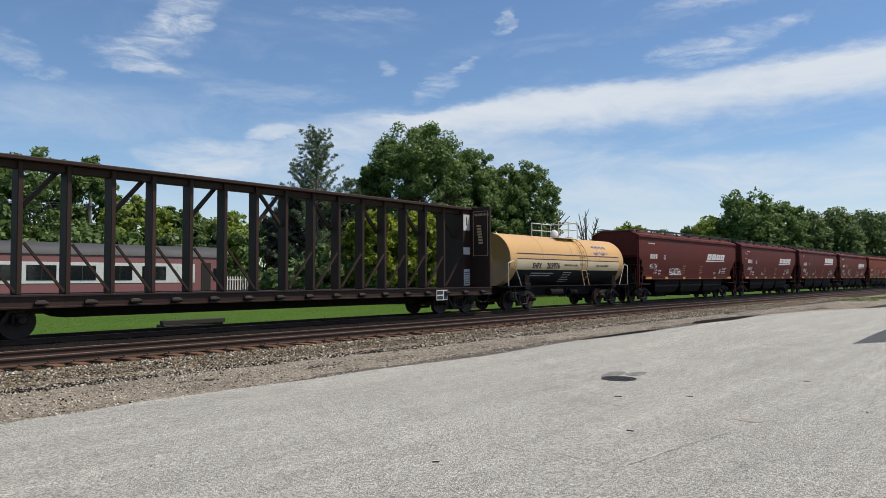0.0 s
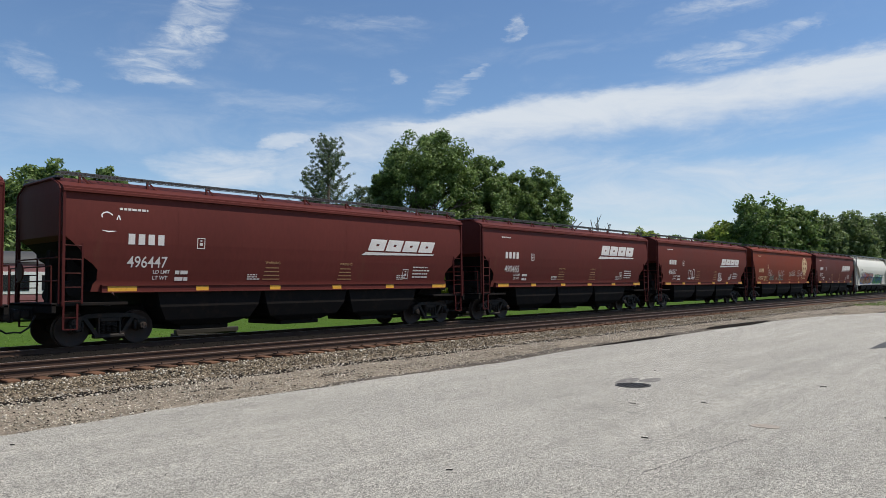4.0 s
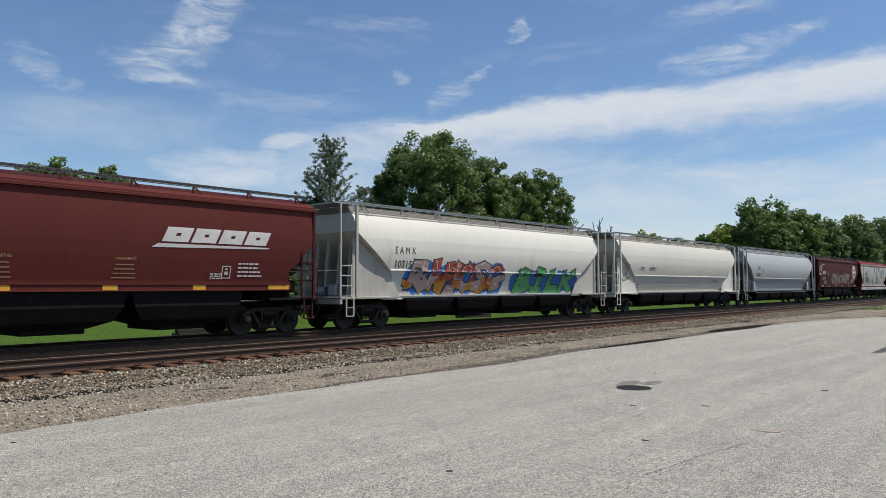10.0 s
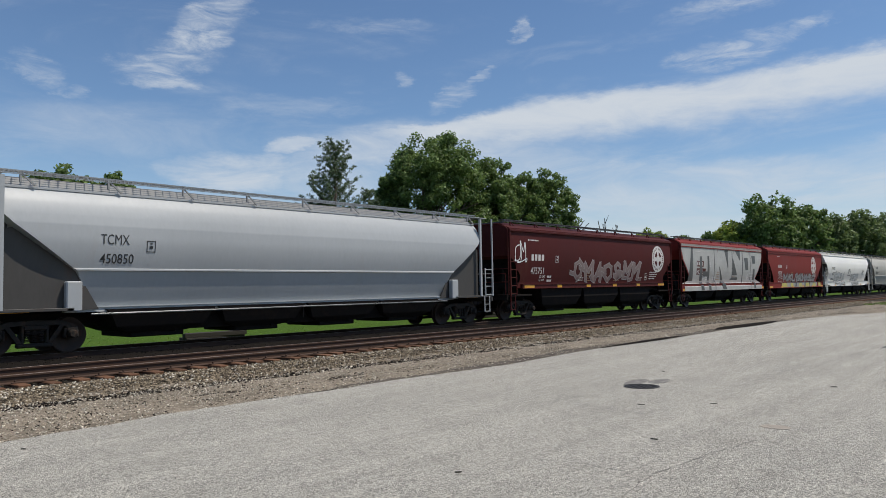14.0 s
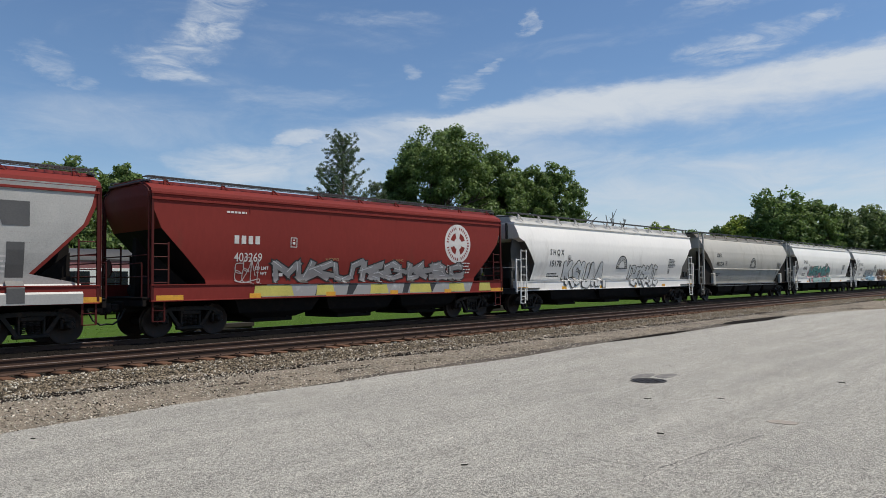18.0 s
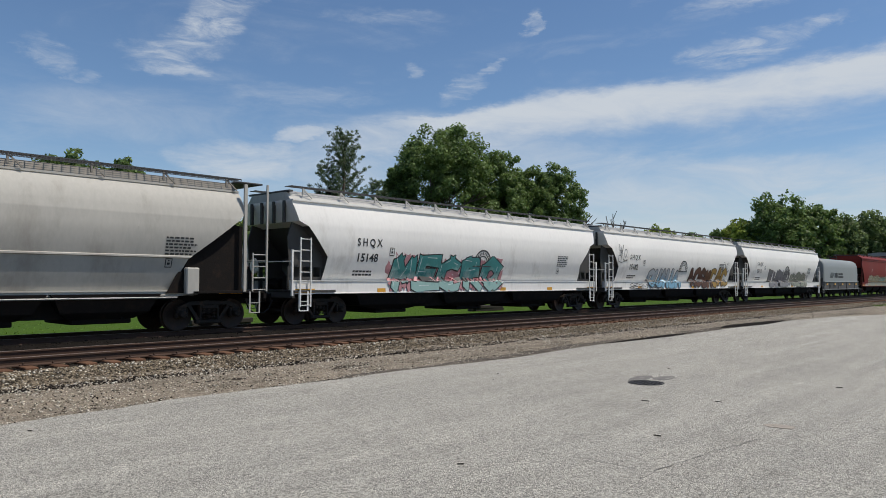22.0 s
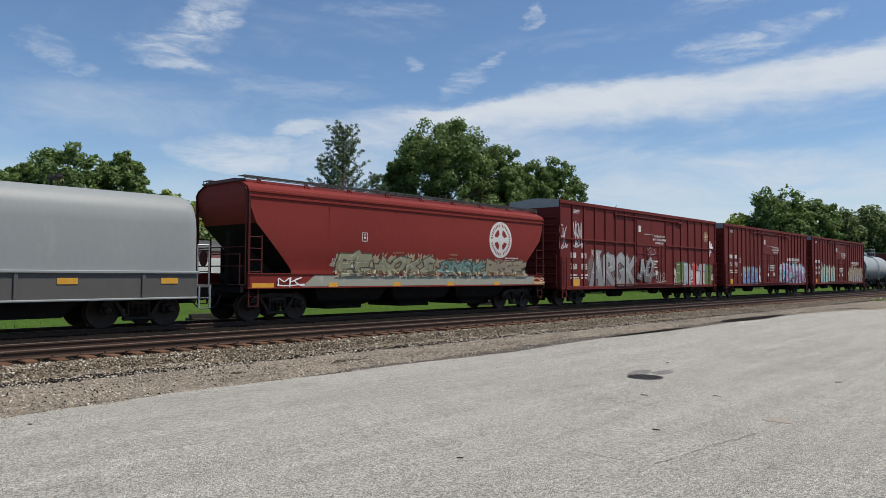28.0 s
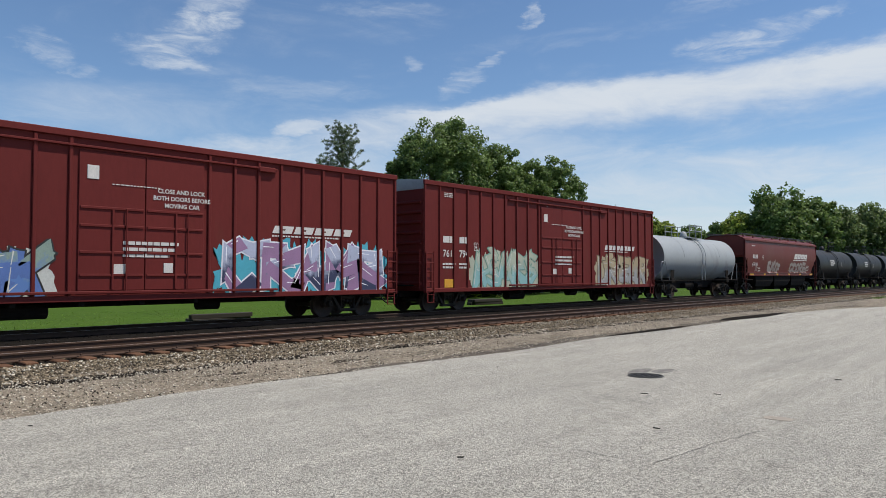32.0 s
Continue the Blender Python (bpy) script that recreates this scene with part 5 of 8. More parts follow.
        for i in range(5):
            f.tube((s * (L / 2 + 0.13), -1.42, 1.0 + 0.36 * i), (s * (L / 2 + 0.13), -0.95, 1.0 + 0.36 * i), 0.016, 6)
        f.pipe([(s * (L / 2 + 0.13), -1.42, 0.95), (s * (L / 2 + 0.13), -1.42, 2.5)], 0.02)
        part("end_grab_iron", f, red, car)
        part("end_platform", Form().box(min(s * (L / 2), s * (L / 2 + 0.30)), max(s * (L / 2), s * (L / 2 + 0.30)), -1.0, 1.0, 1.05, 1.10, 0.01), MAT["under"], car)
        stirrup(car, s * (L / 2 - 0.32), -1.58, red, 0.42, z0 + 0.05)
        coupler(car, s * (pitch / 2 - 0.02))
        truck(car, s * (L / 2 - 1.95))
    part("centre_sill", Form().box(-pitch / 2 + 0.5, pitch / 2 - 0.5, -0.45, 0.45, 0.62, 0.86, 0.02), MAT["under"], car)
    for i in range(7):
        x = -4.8 + i * 1.6
        part("cross_bearer", Form().box(x - 0.08, x + 0.08, -1.45, 1.45, 0.68, 0.84, 0.02), MAT["under"], car)
    part("brake_reservoir", Form().tube((-3.4, -0.7, 0.55), (-2.2, -0.7, 0.55), 0.2, 14), MAT["under"], car)
    part("brake_cylinder", Form().tube((2.2, -0.4, 0.6), (2.9, -0.4, 0.6), 0.18, 14), MAT["under"], car)
    return car, (lambda z: 1.504), L


def coil_car(label, pitch):
    car = thing("coil_car", label, "coil car", "cars of the freight train")
    L = pitch - 1.9
    sec = [(-1.50, 1.58), (-1.50, 2.9), (-1.46, 3.25), (-1.34, 3.52), (-1.12, 3.70), (-0.7, 3.80), (0, 3.83), (0.7, 3.80), (1.12, 3.70), (1.34, 3.52), (1.46, 3.25), (1.50, 2.9), (1.50, 1.58)]
    rings = []
    for x, k in ((-L / 2, 0.90), (-L / 2 + 0.04, 0.95), (-L / 2 + 0.14, 0.985), (-L / 2 + 0.30, 1.0), (0, 1.0), (L / 2 - 0.30, 1.0), (L / 2 - 0.14, 0.985), (L / 2 - 0.04, 0.95), (L / 2, 0.90)):
        rings.append([(x, y * (0.5 + 0.5 * k), 1.58 + (z - 1.58) * k) for y, z in sec])
    part("cover", Form().rings(rings), MAT["coil"], car, "pale grey rounded coil cover", smooth=35)
    for s in (-1, 1):
        part("side_sill", Form().box(-L / 2, L / 2, min(s * 1.52, s * 1.36), max(s * 1.52, s * 1.36), 0.80, 1.52, 0.02), MAT["coil_sill"], car)
        f = Form().box(-L / 2 - 0.05, L / 2 + 0.05, min(s * 1.58, s * 1.40), max(s * 1.58, s * 1.40), 1.50, 1.58, 0.015)
        f.box(-L / 2, L / 2, min(s * 1.57, s * 1.40), max(s * 1.57, s * 1.40), 0.78, 0.84, 0.015)
        part("sill_flange", f, MAT["coil"], car)
        for i in range(4):
            x = -L / 2 + 1.6 + (L - 3.2) * i / 3
            part("stiffener", Form().box(x - 0.05, x + 0.05, min(s * 1.50, s * 1.56), max(s * 1.50, s * 1.56), 0.84, 1.50, 0.01), MAT["coil_sill"], car)
        for i in range(5):
            x = -L / 2 + 0.7 + (L - 1.8) * i / 4
            part("reflector", Form().box(x, x + 0.5, min(s * 1.515, s * 1.535), max(s * 1.515, s * 1.535), 1.22, 1.38, 0.003), MAT["reflector"], car, "yellow reflective strip")
        e = s
        x = e * (L / 2 + 0.42)
        for y in (-1.42, 1.42):
            part("handrail", Form().pipe([(e * (L / 2 + 0.05), y, 1.2), (e * (L / 2 + 0.05), y, 2.35), (x, y, 2.35), (x, y, 0.9)], 0.022), MAT["galv"], car)
            stirrup(car, e * (L / 2 + 0.25), y * 1.05, MAT["galv"])
        part("end_platform", Form().box(min(e * (L / 2 - 0.2), e * (L / 2 + 0.5)), max(e * (L / 2 - 0.2), e * (L / 2 + 0.5)), -1.45, 1.45, 1.10, 1.18, 0.01), MAT["coil_sill"], car)
        part("end_bulkhead", Form().box(min(e * (L / 2 - 0.1), e * (L / 2 + 0.02)), max(e * (L / 2 - 0.1), e * (L / 2 + 0.02)), -1.4, 1.4, 1.18, 1.9, 0.02), MAT["coil_sill"], car)
        coupler(car, e * (pitch / 2 - 0.02))
        truck(car, e * (L / 2 - 1.5))
    for x in (-2.9, 2.96):
        f = Form()
        for y in (-0.28, 0.28):
            f.bar((x, y, 3.80), (x, y, 4.22), 0.05, 0.07)
        f.box(x - 0.09, x + 0.09, -0.34, 0.34, 4.06, 4.14, 0.02)
        part("lifting_bracket", f, MAT["steel"], car)
    f = Form()
    for y in (-0.45, 0.45):
        f.pipe([(-1.2, y, 3.80), (-1.17, y, 4.05), (-1.05, y, 4.18), (-0.33, y, 4.18), (-0.21, y, 4.05), (-0.18, y, 3.80)], 0.03)
    part("lifting_bail", f, MAT["steel"], car)
    part("centre_sill", Form().box(-pitch / 2 + 0.45, pitch / 2 - 0.45, -0.6, 0.6, 0.62, 1.12, 0.03), MAT["under"], car)
    part("trough", Form().slab([(-L / 2 + 3.0, 0.85), (L / 2 - 3.0, 0.85), (L / 2 - 3.5, 0.34), (-L / 2 + 3.5, 0.34)], -1.0, 1.0), MAT["under"], car)
    return car, (lambda z: 1.53), L


def centerbeam(label, L):
    """An empty centre-beam lumber flat."""
    car = thing("centerbeam_flatcar", label, "flatcar", "cars of the freight train")
    br = MAT["brown"]
    part("deck", Form().box(-L / 2, L / 2, -1.36, 1.36, 0.98, 1.12, 0.02).box(-L / 2 + 1, L / 2 - 1, -0.4, 0.4, 0.62, 1.0, 0.03), br, car)
    for s in (-1, 1):
        sec = [(1.28, 0.80), (1.46, 0.80), (1.46, 0.84), (1.40, 0.85), (1.40, 1.09), (1.46, 1.10), (1.46, 1.14), (1.28, 1.14)]
        part("side_sill", Form().rings([[(x, s * a_, b_) for a_, b_ in sec] for x in (-L / 2, L / 2)]), br, car)
        n = 18
        for i in range(n):
            x = -L / 2 + 0.75 + (L - 1.5) * i / (n - 1)
            f = Form().box(x - 0.13, x + 0.13, min(s * 1.40, s * 1.52), max(s * 1.40, s * 1.52), 0.86, 1.0, 0.03).tube((x - 0.16, s * 1.50, 0.92), (x + 0.16, s * 1.50, 0.92), 0.05, 10)
            part("winch", f, MAT["steel"], car)
    part("underframe", Form().slab([(-L / 2 + 3.2, 0.95), (L / 2 - 3.2, 0.95), (L / 2 - 4.2, 0.50), (-L / 2 + 4.2, 0.50)], -0.5, 0.5), MAT["under"], car)
    part("top_beam", Form().box(-L / 2, L / 2, -0.42, 0.42, 4.66, 4.78, 0.02).box(-L / 2, L / 2, -0.12, 0.12, 4.46, 4.70, 0.02), br, car)
    n = 17
    step = (L - 1.3) / n
    for i in range(1, n):
        x = -L / 2 + 0.65 + step * i
        part("post", Form().box(x - 0.07, x + 0.07, -0.22, 0.22, 1.12, 4.68, 0.02), br, car)
    for i in range(n):
        x = -L / 2 + 0.65 + step * i
        f = Form()
        if i in (n // 2,):
            part("brace", Form().bar((x + 0.1, 0, 4.6), (x + step - 0.1, 0, 3.4), 0.12, 0.10), br, car)
            part("brace", Form().bar((x + 0.1, 0.02, 3.4), (x + step - 0.1, 0.02, 4.6), 0.12, 0.10), br, car)
        else:
            up = i < n // 2
            a, b = (x + 0.1, x + step - 0.1) if up else (x + step - 0.1, x + 0.1)
            if i % 2 == 0:
                part("brace", Form().bar((a, 0.2, 3.4), (b, 0.2, 4.6), 0.10, 0.12), br, car)
            part("brace", Form().bar((b, -0.2, 1.2), (a, -0.2, 2.5), 0.06, 0.07), br, car)
    for s in (-1, 1):
        x0, x1 = sorted((s * (L / 2), s * (L / 2 - 0.14)))
        part("bulkhead", Form().box(x0, x1, -1.42, 1.42, 1.12, 4.80, 0.02), br, car)
        x0, x1 = sorted((s * (L / 2 - 0.14), s * (L / 2 - 0.72)))
        part("end_panel", Form().box(x0, x1, -0.34, 0.34, 1.12, 4.66, 0.02), br, car)
        if s > 0:
            y = -0.345
            f = Form().box(x0 + 0.02, x0 + 0.48, y - 0.01, y, 3.72, 4.45, 0.003).box(x0 + 0.02, x0 + 0.48, y - 0.01, y, 2.62, 2.95, 0.003).box(x0 + 0.04, x0 + 0.46, y - 0.01, y, 1.20, 1.95, 0.003)
            part("placard", f, MAT["letter"], car, "white instruction placards")
            f = Form()
            for k in range(6):
                f.box(x0 + 0.08, x0 + 0.42, y - 0.014, y - 0.008, 1.28 + 0.1 * k, 1.31 + 0.1 * k, 0.001)
            f.box(x0 + 0.22, x0 + 0.30, y - 0.014, y - 0.008, 3.95, 4.35, 0.001)
            part("placard_print", f, MAT["letter_dark"], car)
        coupler(car, s * (L / 2 + 0.62))
        truck(car, s * (L / 2 - 2.0))
    # painted load diagram on the inner face of the bulkhead
    x = L / 2 - 0.145
    f = Form()
    for k in range(7):
        f.add([(x - 0.004, -1.05 + 0.02 * k, 3.10 + 0.13 * k), (x - 0.004, -0.80 + 0.02 * k, 3.10 + 0.13 * k), (x - 0.004, -0.80 + 0.02 * k, 3.19 + 0.13 * k), (x - 0.004, -1.05 + 0.02 * k, 3.19 + 0.13 * k)], [(0, 1, 2, 3)])
    part("load_diagram", f, MAT["letter_buff"], car, "yellow loading diagram")
    f = Form()
    for z in (2.55, 4.58):
        f.box(x - 0.006, x, -1.32, -0.50, z, z + 0.02, 0.001)
    for yy in (-1.32, -0.50):
        f.box(x - 0.006, x, yy, yy + 0.02, 2.55, 4.58, 0.001)
    part("placard_frame", f, MAT["letter_buff"], car)
    w = part("warning_word", text_mesh("WARNING", 0.17, MAT["letter_buff"], 0.004), None, car, at=pose(x - 0.006, -0.56, 4.38, 90, 0, -90))
    part("car_plate", Form().box(L / 2 - 3.9, L / 2 - 3.2, -1.48, -1.465, 0.62, 1.05, 0.004), MAT["letter"], car, "white data panel")
    f = Form().box(L / 2 - 3.86, L / 2 - 3.50, -1.486, -1.478, 0.86, 1.01, 0.001).box(L / 2 - 3.86, L / 2 - 3.50, -1.486, -1.478, 0.66, 0.80, 0.001).box(L / 2 - 3.44, L / 2 - 3.24, -1.486, -1.478, 0.66, 1.01, 0.001)
    part("plate_print", f, MAT["letter_dark"], car)
    return car, (lambda z: 1.40), L

def leaf_material(name, colour, through_light=0.45):
    """Leaves: matt with a soft sheen, letting some light through, each a little different."""
    m = material(name, colour, 0.55, 0, 0.08, 0.35, 2.0, 0, rand=0.45, island=True, spec=0.35)
    nt = m.node_tree
    p = nt.nodes["Principled BSDF"]
    tr = nt.nodes.new("ShaderNodeBsdfTranslucent")
    nt.links.new(p.inputs["Base Color"].links[0].from_socket, tr.inputs["Color"])
    mx = nt.nodes.new("ShaderNodeMixShader")
    mx.inputs[0].default_value = through_light
    nt.links.new(p.outputs[0], mx.inputs[1])
    nt.links.new(tr.outputs[0], mx.inputs[2])
    out = next(n for n in nt.nodes if n.type == "OUTPUT_MATERIAL")
    nt.links.new(mx.outputs[0], out.inputs["Surface"])
    return m


def asphalt_material():
    """Old pale asphalt: exposed aggregate, worn lanes, long streaks and tar-dark blotches."""
    m = material("worn_pale_asphalt", (0.348, 0.330, 0.284), 0.9, 0, 0.05, 0.6, 90, 0.8, (0.292, 0.275, 0.235), (0.52, 0.76), (1, 1, 1), fine_amt=0.75)
    nt = m.node_tree
    p = nt.nodes["Principled BSDF"]
    tc = nt.nodes.new("ShaderNodeTexCoord")

    def layer(col, node, socket, lo, hi, low, high, scale=None):
        if scale:
            mp = nt.nodes.new("ShaderNodeMapping")
            mp.inputs["Scale"].default_value = scale
            mp.inputs["Rotation"].default_value = (0, 0, 0.03)
            nt.links.new(tc.outputs["Object"], mp.inputs["Vector"])
            nt.links.new(mp.outputs[0], node.inputs["Vector"])
        else:
            nt.links.new(tc.outputs["Object"], node.inputs["Vector"])
        mr = nt.nodes.new("ShaderNodeMapRange")
        mr.inputs["From Min"].default_value, mr.inputs["From Max"].default_value = lo, hi
        mr.inputs["To Min"].default_value, mr.inputs["To Max"].default_value = low, high
        nt.links.new(socket, mr.inputs["Value"])
        hs = nt.nodes.new("ShaderNodeHueSaturation")
        nt.links.new(mr.outputs[0], hs.inputs["Value"])
        nt.links.new(col, hs.inputs["Color"])
        return hs.outputs[0]
    col = p.inputs["Base Color"].links[0].from_socket
    for scale in (85, 33):
        vo = nt.nodes.new("ShaderNodeTexVoronoi")
        vo.inputs["Scale"].default_value = scale
        sp = nt.nodes.new("ShaderNodeSeparateColor")
        nt.links.new(vo.outputs["Color"], sp.inputs[0])
        col = layer(col, vo, sp.outputs[0], 0.0, 1.0, *((0.34, 1.72) if scale > 50 else (0.92, 1.08)))
    for scale, lo, hi, vec in ((1.0, 0.86, 1.10, (0.10, 1.4, 1)), (1.0, 0.90, 1.08, (0.30, 7.0, 1)), (4.5, 0.96, 1.04, None)):
        nz = nt.nodes.new("ShaderNodeTexNoise")
        nz.inputs["Scale"].default_value, nz.inputs["Detail"].default_value, nz.inputs["Roughness"].default_value = scale, 7, 0.65
        col = layer(col, nz, nz.outputs["Fac"], 0.32, 0.68, lo, hi, vec)
    nt.links.new(col, p.inputs["Base Color"])
    return m


MAT.update(
    stripe_blue=material("dark_blue_stripe", (0.022, 0.022, 0.055), 0.6, 0, 0.1, 3, 30, 0),
    grey_blue=material("grey_blue_lettering", (0.075, 0.10, 0.25), 0.6, 0, 0.1, 3, 30, 0),
    oxide_dark=car_paint("brown_red_paint", (0.112, 0.0265, 0.0190), 0.14, 0.65, gloss=0.14),
    silver_side=car_paint("silver_side_paint", (0.272, 0.264, 0.256), 0.12),
    red_faded=car_paint("faded_red_paint", (0.135, 0.026, 0.021), 0.12),
    roof_grey=car_paint("grey_roof_paint", (0.27, 0.27, 0.265), 0.08),
    roof_pale=car_paint("pale_roof_paint", (0.46, 0.445, 0.41), 0.10, 0.6, 0.25, (0.24, 0.20, 0.15), 0.58),
    roof_dirt=car_paint("dirty_roof_paint", (0.235, 0.215, 0.185), 0.14, 0.7, 0.3, (0.14, 0.075, 0.04), 0.56),
    # dark grey that holds the painted shade of recessed car ends
    end_shade_grey=car_paint("shaded_end_grey_paint", (0.062, 0.058, 0.053), 0.08),
    concrete=asphalt_material(),
    crack_faint=material("faint_worn_crack", (0.235, 0.222, 0.195), 0.9, 0, 0.2, 4, 30, 0.2),
    crack=material("tar_crack", (0.115, 0.108, 0.098), 0.9, 0, 0.2, 4, 30, 0.2),
    tar=material("tar_stain", (0.15, 0.14, 0.125), 0.9, 0, 0.12, 6, 60, 0.3, (0.26, 0.245, 0.22), (0.50, 0.62), fine_amt=0.5),
    gravel_damp=material("damp_gravel", (0.105, 0.088, 0.070), 0.95, 0, 0.16, 0.8, 30, 1.0, (0.06, 0.050, 0.040), (0.47, 0.62), fine_amt=0.6, spec=0.2),
    # near-black colour for the shadow painted on the lot
    patch=material("painted_lot_shadow", (0.055, 0.055, 0.055), 0.9, 0, 0.15, 1, 40, 0.4),
    wet=material("wet_silt", (0.014, 0.011, 0.008), 0.95, 0, 0.2, 1, 20, 0.05, spec=0.05),
    iron=material("cast_iron_cover", (0.014, 0.0125, 0.012), 0.7, 0.1, 0.15, 5, 40, 0.3),
    bark=material("bark", (0.11, 0.085, 0.065), 0.95, 0, 0.2, 3, 20, 0.6),
    leaf_mid=leaf_material("maple_leaves", (0.150, 0.220, 0.066)),
    leaf_light=leaf_material("bright_leaves", (0.25, 0.31, 0.060)),
    leaf_dark=leaf_material("dark_leaves", (0.150, 0.205, 0.075)),
    blade=leaf_material("grass_blades", (0.120, 0.205, 0.032), 0.5),
    needle=leaf_material("pine_needles", (0.12, 0.165, 0.085), 0.3),
    coach=material("dusty_rose_coach_paint", (0.24, 0.095, 0.095), 0.6, 0, 0.08, 0.5, 12, 0.05),
    coach_roof=material("dark_coach_roof", (0.045, 0.045, 0.047), 0.7, 0, 0.12, 0.6, 12, 0.1),
    coach_white=material("white_window_band", (0.62, 0.61, 0.58), 0.5, 0, 0.05, 1, 15, 0.05),
    glass=material("dark_glass", (0.012, 0.014, 0.016), 0.08, 0, 0.05, 1, 10, 0),
    wood_dark=material("old_timber", (0.028, 0.024, 0.020), 0.9, 0, 0.2, 2, 20, 0.4, rand=0.2),
    leaf_bright=leaf_material("yellow_green_leaves", (0.26, 0.30, 0.035), 0.5),
    leaf_plum=leaf_material("plum_leaves", (0.060, 0.046, 0.036), 0.3),
    pole_wood=material("weathered_pole", (0.16, 0.14, 0.12), 0.9, 0, 0.15, 2, 20, 0.3),
    clay_pale=material("pale_reddish_dirt", (0.315, 0.275, 0.225), 0.95, 0, 0.1, 3, 40, 0.3),
    clay=material("reddish_dirt", (0.20, 0.12, 0.08), 0.95, 0, 0.15, 1.5, 20, 0.5),
    fence=material("white_fence_paint", (0.72, 0.71, 0.68), 0.6, 0, 0.06, 1, 20, 0.1),
)


# ---- ground, tracks, parking lot ----
def ground_sheet(name, xs, ys, height, mat, label, kind="structure", smooth=True):
    vs = [(x, y, height(x, y)) for x in xs for y in ys]
    n = len(ys)
    fs = [(i * n + j, (i + 1) * n + j, (i + 1) * n + j + 1, i * n + j + 1) for i in range(len(xs) - 1) for j in range(n - 1)]
    f = Form().add(vs, fs)
    return whole(name, f, mat, label, "ground", kind, 60 if smooth else None)


def bed(y):
    """Height of the track bed across the line."""
    pts = [(-1e4, -0.05), (9.0, -0.05), (11.0, -0.03), (13.1, 0.0), (14.3, 0.04), (14.8, 0.025), (17.6, 0.025), (18.5, 0.04), (19.3, 0.10), (22.5, 0.10), (23.8, -0.10), (30, -0.15), (1e4, -0.15)]
    return lerp_table(pts, y)


def rough(x, y, a):
    return a * noise.noise((x * 1.7, y * 1.7, 0)) + a * 0.5 * noise.noise((x * 5.1, y * 5.1, 3))


ground_sheet("ground", [-3000, -300, -60, -30, 0, 30, 60, 120, 300, 900, 3000], [-3000, -400, -60, -20, -5, 4, 8.6, 13.4, 16, 19, 22.4, 24.2, 27, 32, 45, 70, 150, 500, 3000],
             lambda x, y: -0.12 if y < 23 else -0.14, MAT["grass"], "short green grass and weeds reaching to the horizon")
xs = [-440, -300, -150, -60] + list(np.linspace(-30, 0, 25)) + list(np.linspace(0.3, 45, 150)) + list(np.linspace(46, 420, 120)) + [600]
ground_sheet("track_bed", xs, list(np.linspace(8.2, 24.0, 64)), lambda x, y: bed(y) + rough(x, y, 0.022) - (0.18 if y > 23.9 or y < 8.3 else 0), MAT["ballast"], "brown-grey crushed stone track bed with gravelly shoulder")
ground_sheet("gravel_verge", xs, list(np.linspace(8.6, 13.5, 24)), lambda x, y: bed(y) + 0.015 + rough(x, y, 0.018) - (0.12 if y < 8.8 or y > 13.3 else 0) - 0.03 * max(0, noise.noise((x * 0.4, y, 5))),
             MAT["gravel"], "pale fine gravel verge beside the parking lot")

# parking lot: one worn slab whose far edge wanders
EDGE = [(-25, 9.0), (-6, 9.1), (0, 9.2), (2.91, 9.82), (3.58, 9.91), (4.30, 9.93), (5.21, 10.14), (6.10, 10.08), (7.17, 10.11), (8.31, 10.03), (9.79, 10.13), (11.34, 10.04), (13.15, 9.94), (17.5, 10.35), (22, 10.2), (30, 10.5), (36, 10.5), (41, 10.0), (45, 8.9), (52, 6.8), (62, 3.5), (75, -3), (90, -14)]
f = Form()
out = []
for (xa, ya), (xb, yb) in zip(EDGE, EDGE[1:]):
    for k in range(14):
        s = k / 14
        x, y = xa + (xb - xa) * s, ya + (yb - ya) * s
        out.append((x, y + 0.04 * noise.noise((x * 0.9, 0, 0)) + 0.04 * noise.noise((x * 4.0, 1, 0))))
out += [(90, -40), (-25, -40)]
f.sheet(out, -0.10, 0.0)
lot = whole("parking_lot", f, MAT["concrete"], "pale worn asphalt parking lot with cracks and stains", "parking lot", "structure")


# damp dark strip of gravel along the lot's edge
f = Form()
rows = []
for i in range(160):
    x = 5.4 + 31.0 * (i / 159) ** 1.3
    y0 = lerp_table(EDGE, x) - 0.15
    wide = min(1.0, (x - 5.2) * 0.14) * (0.75 + 0.45 * noise.noise((x * 0.5, 3, 0)) + 0.2 * noise.noise((x * 2.1, 5, 0))) + 0.15
    rows.append([(x, y0 + wide * k / 5, bed(y0 + wide * k / 5) + (0.022 if k < 5 else 0.0) + rough(x, y0 + wide * k / 5, 0.012)) for k in range(6)])
f.rings(rows, False, False)
whole("damp_verge", f, MAT["gravel_damp"], "damp dark gravel strip along the lot's edge", "ground", "structure", 60)


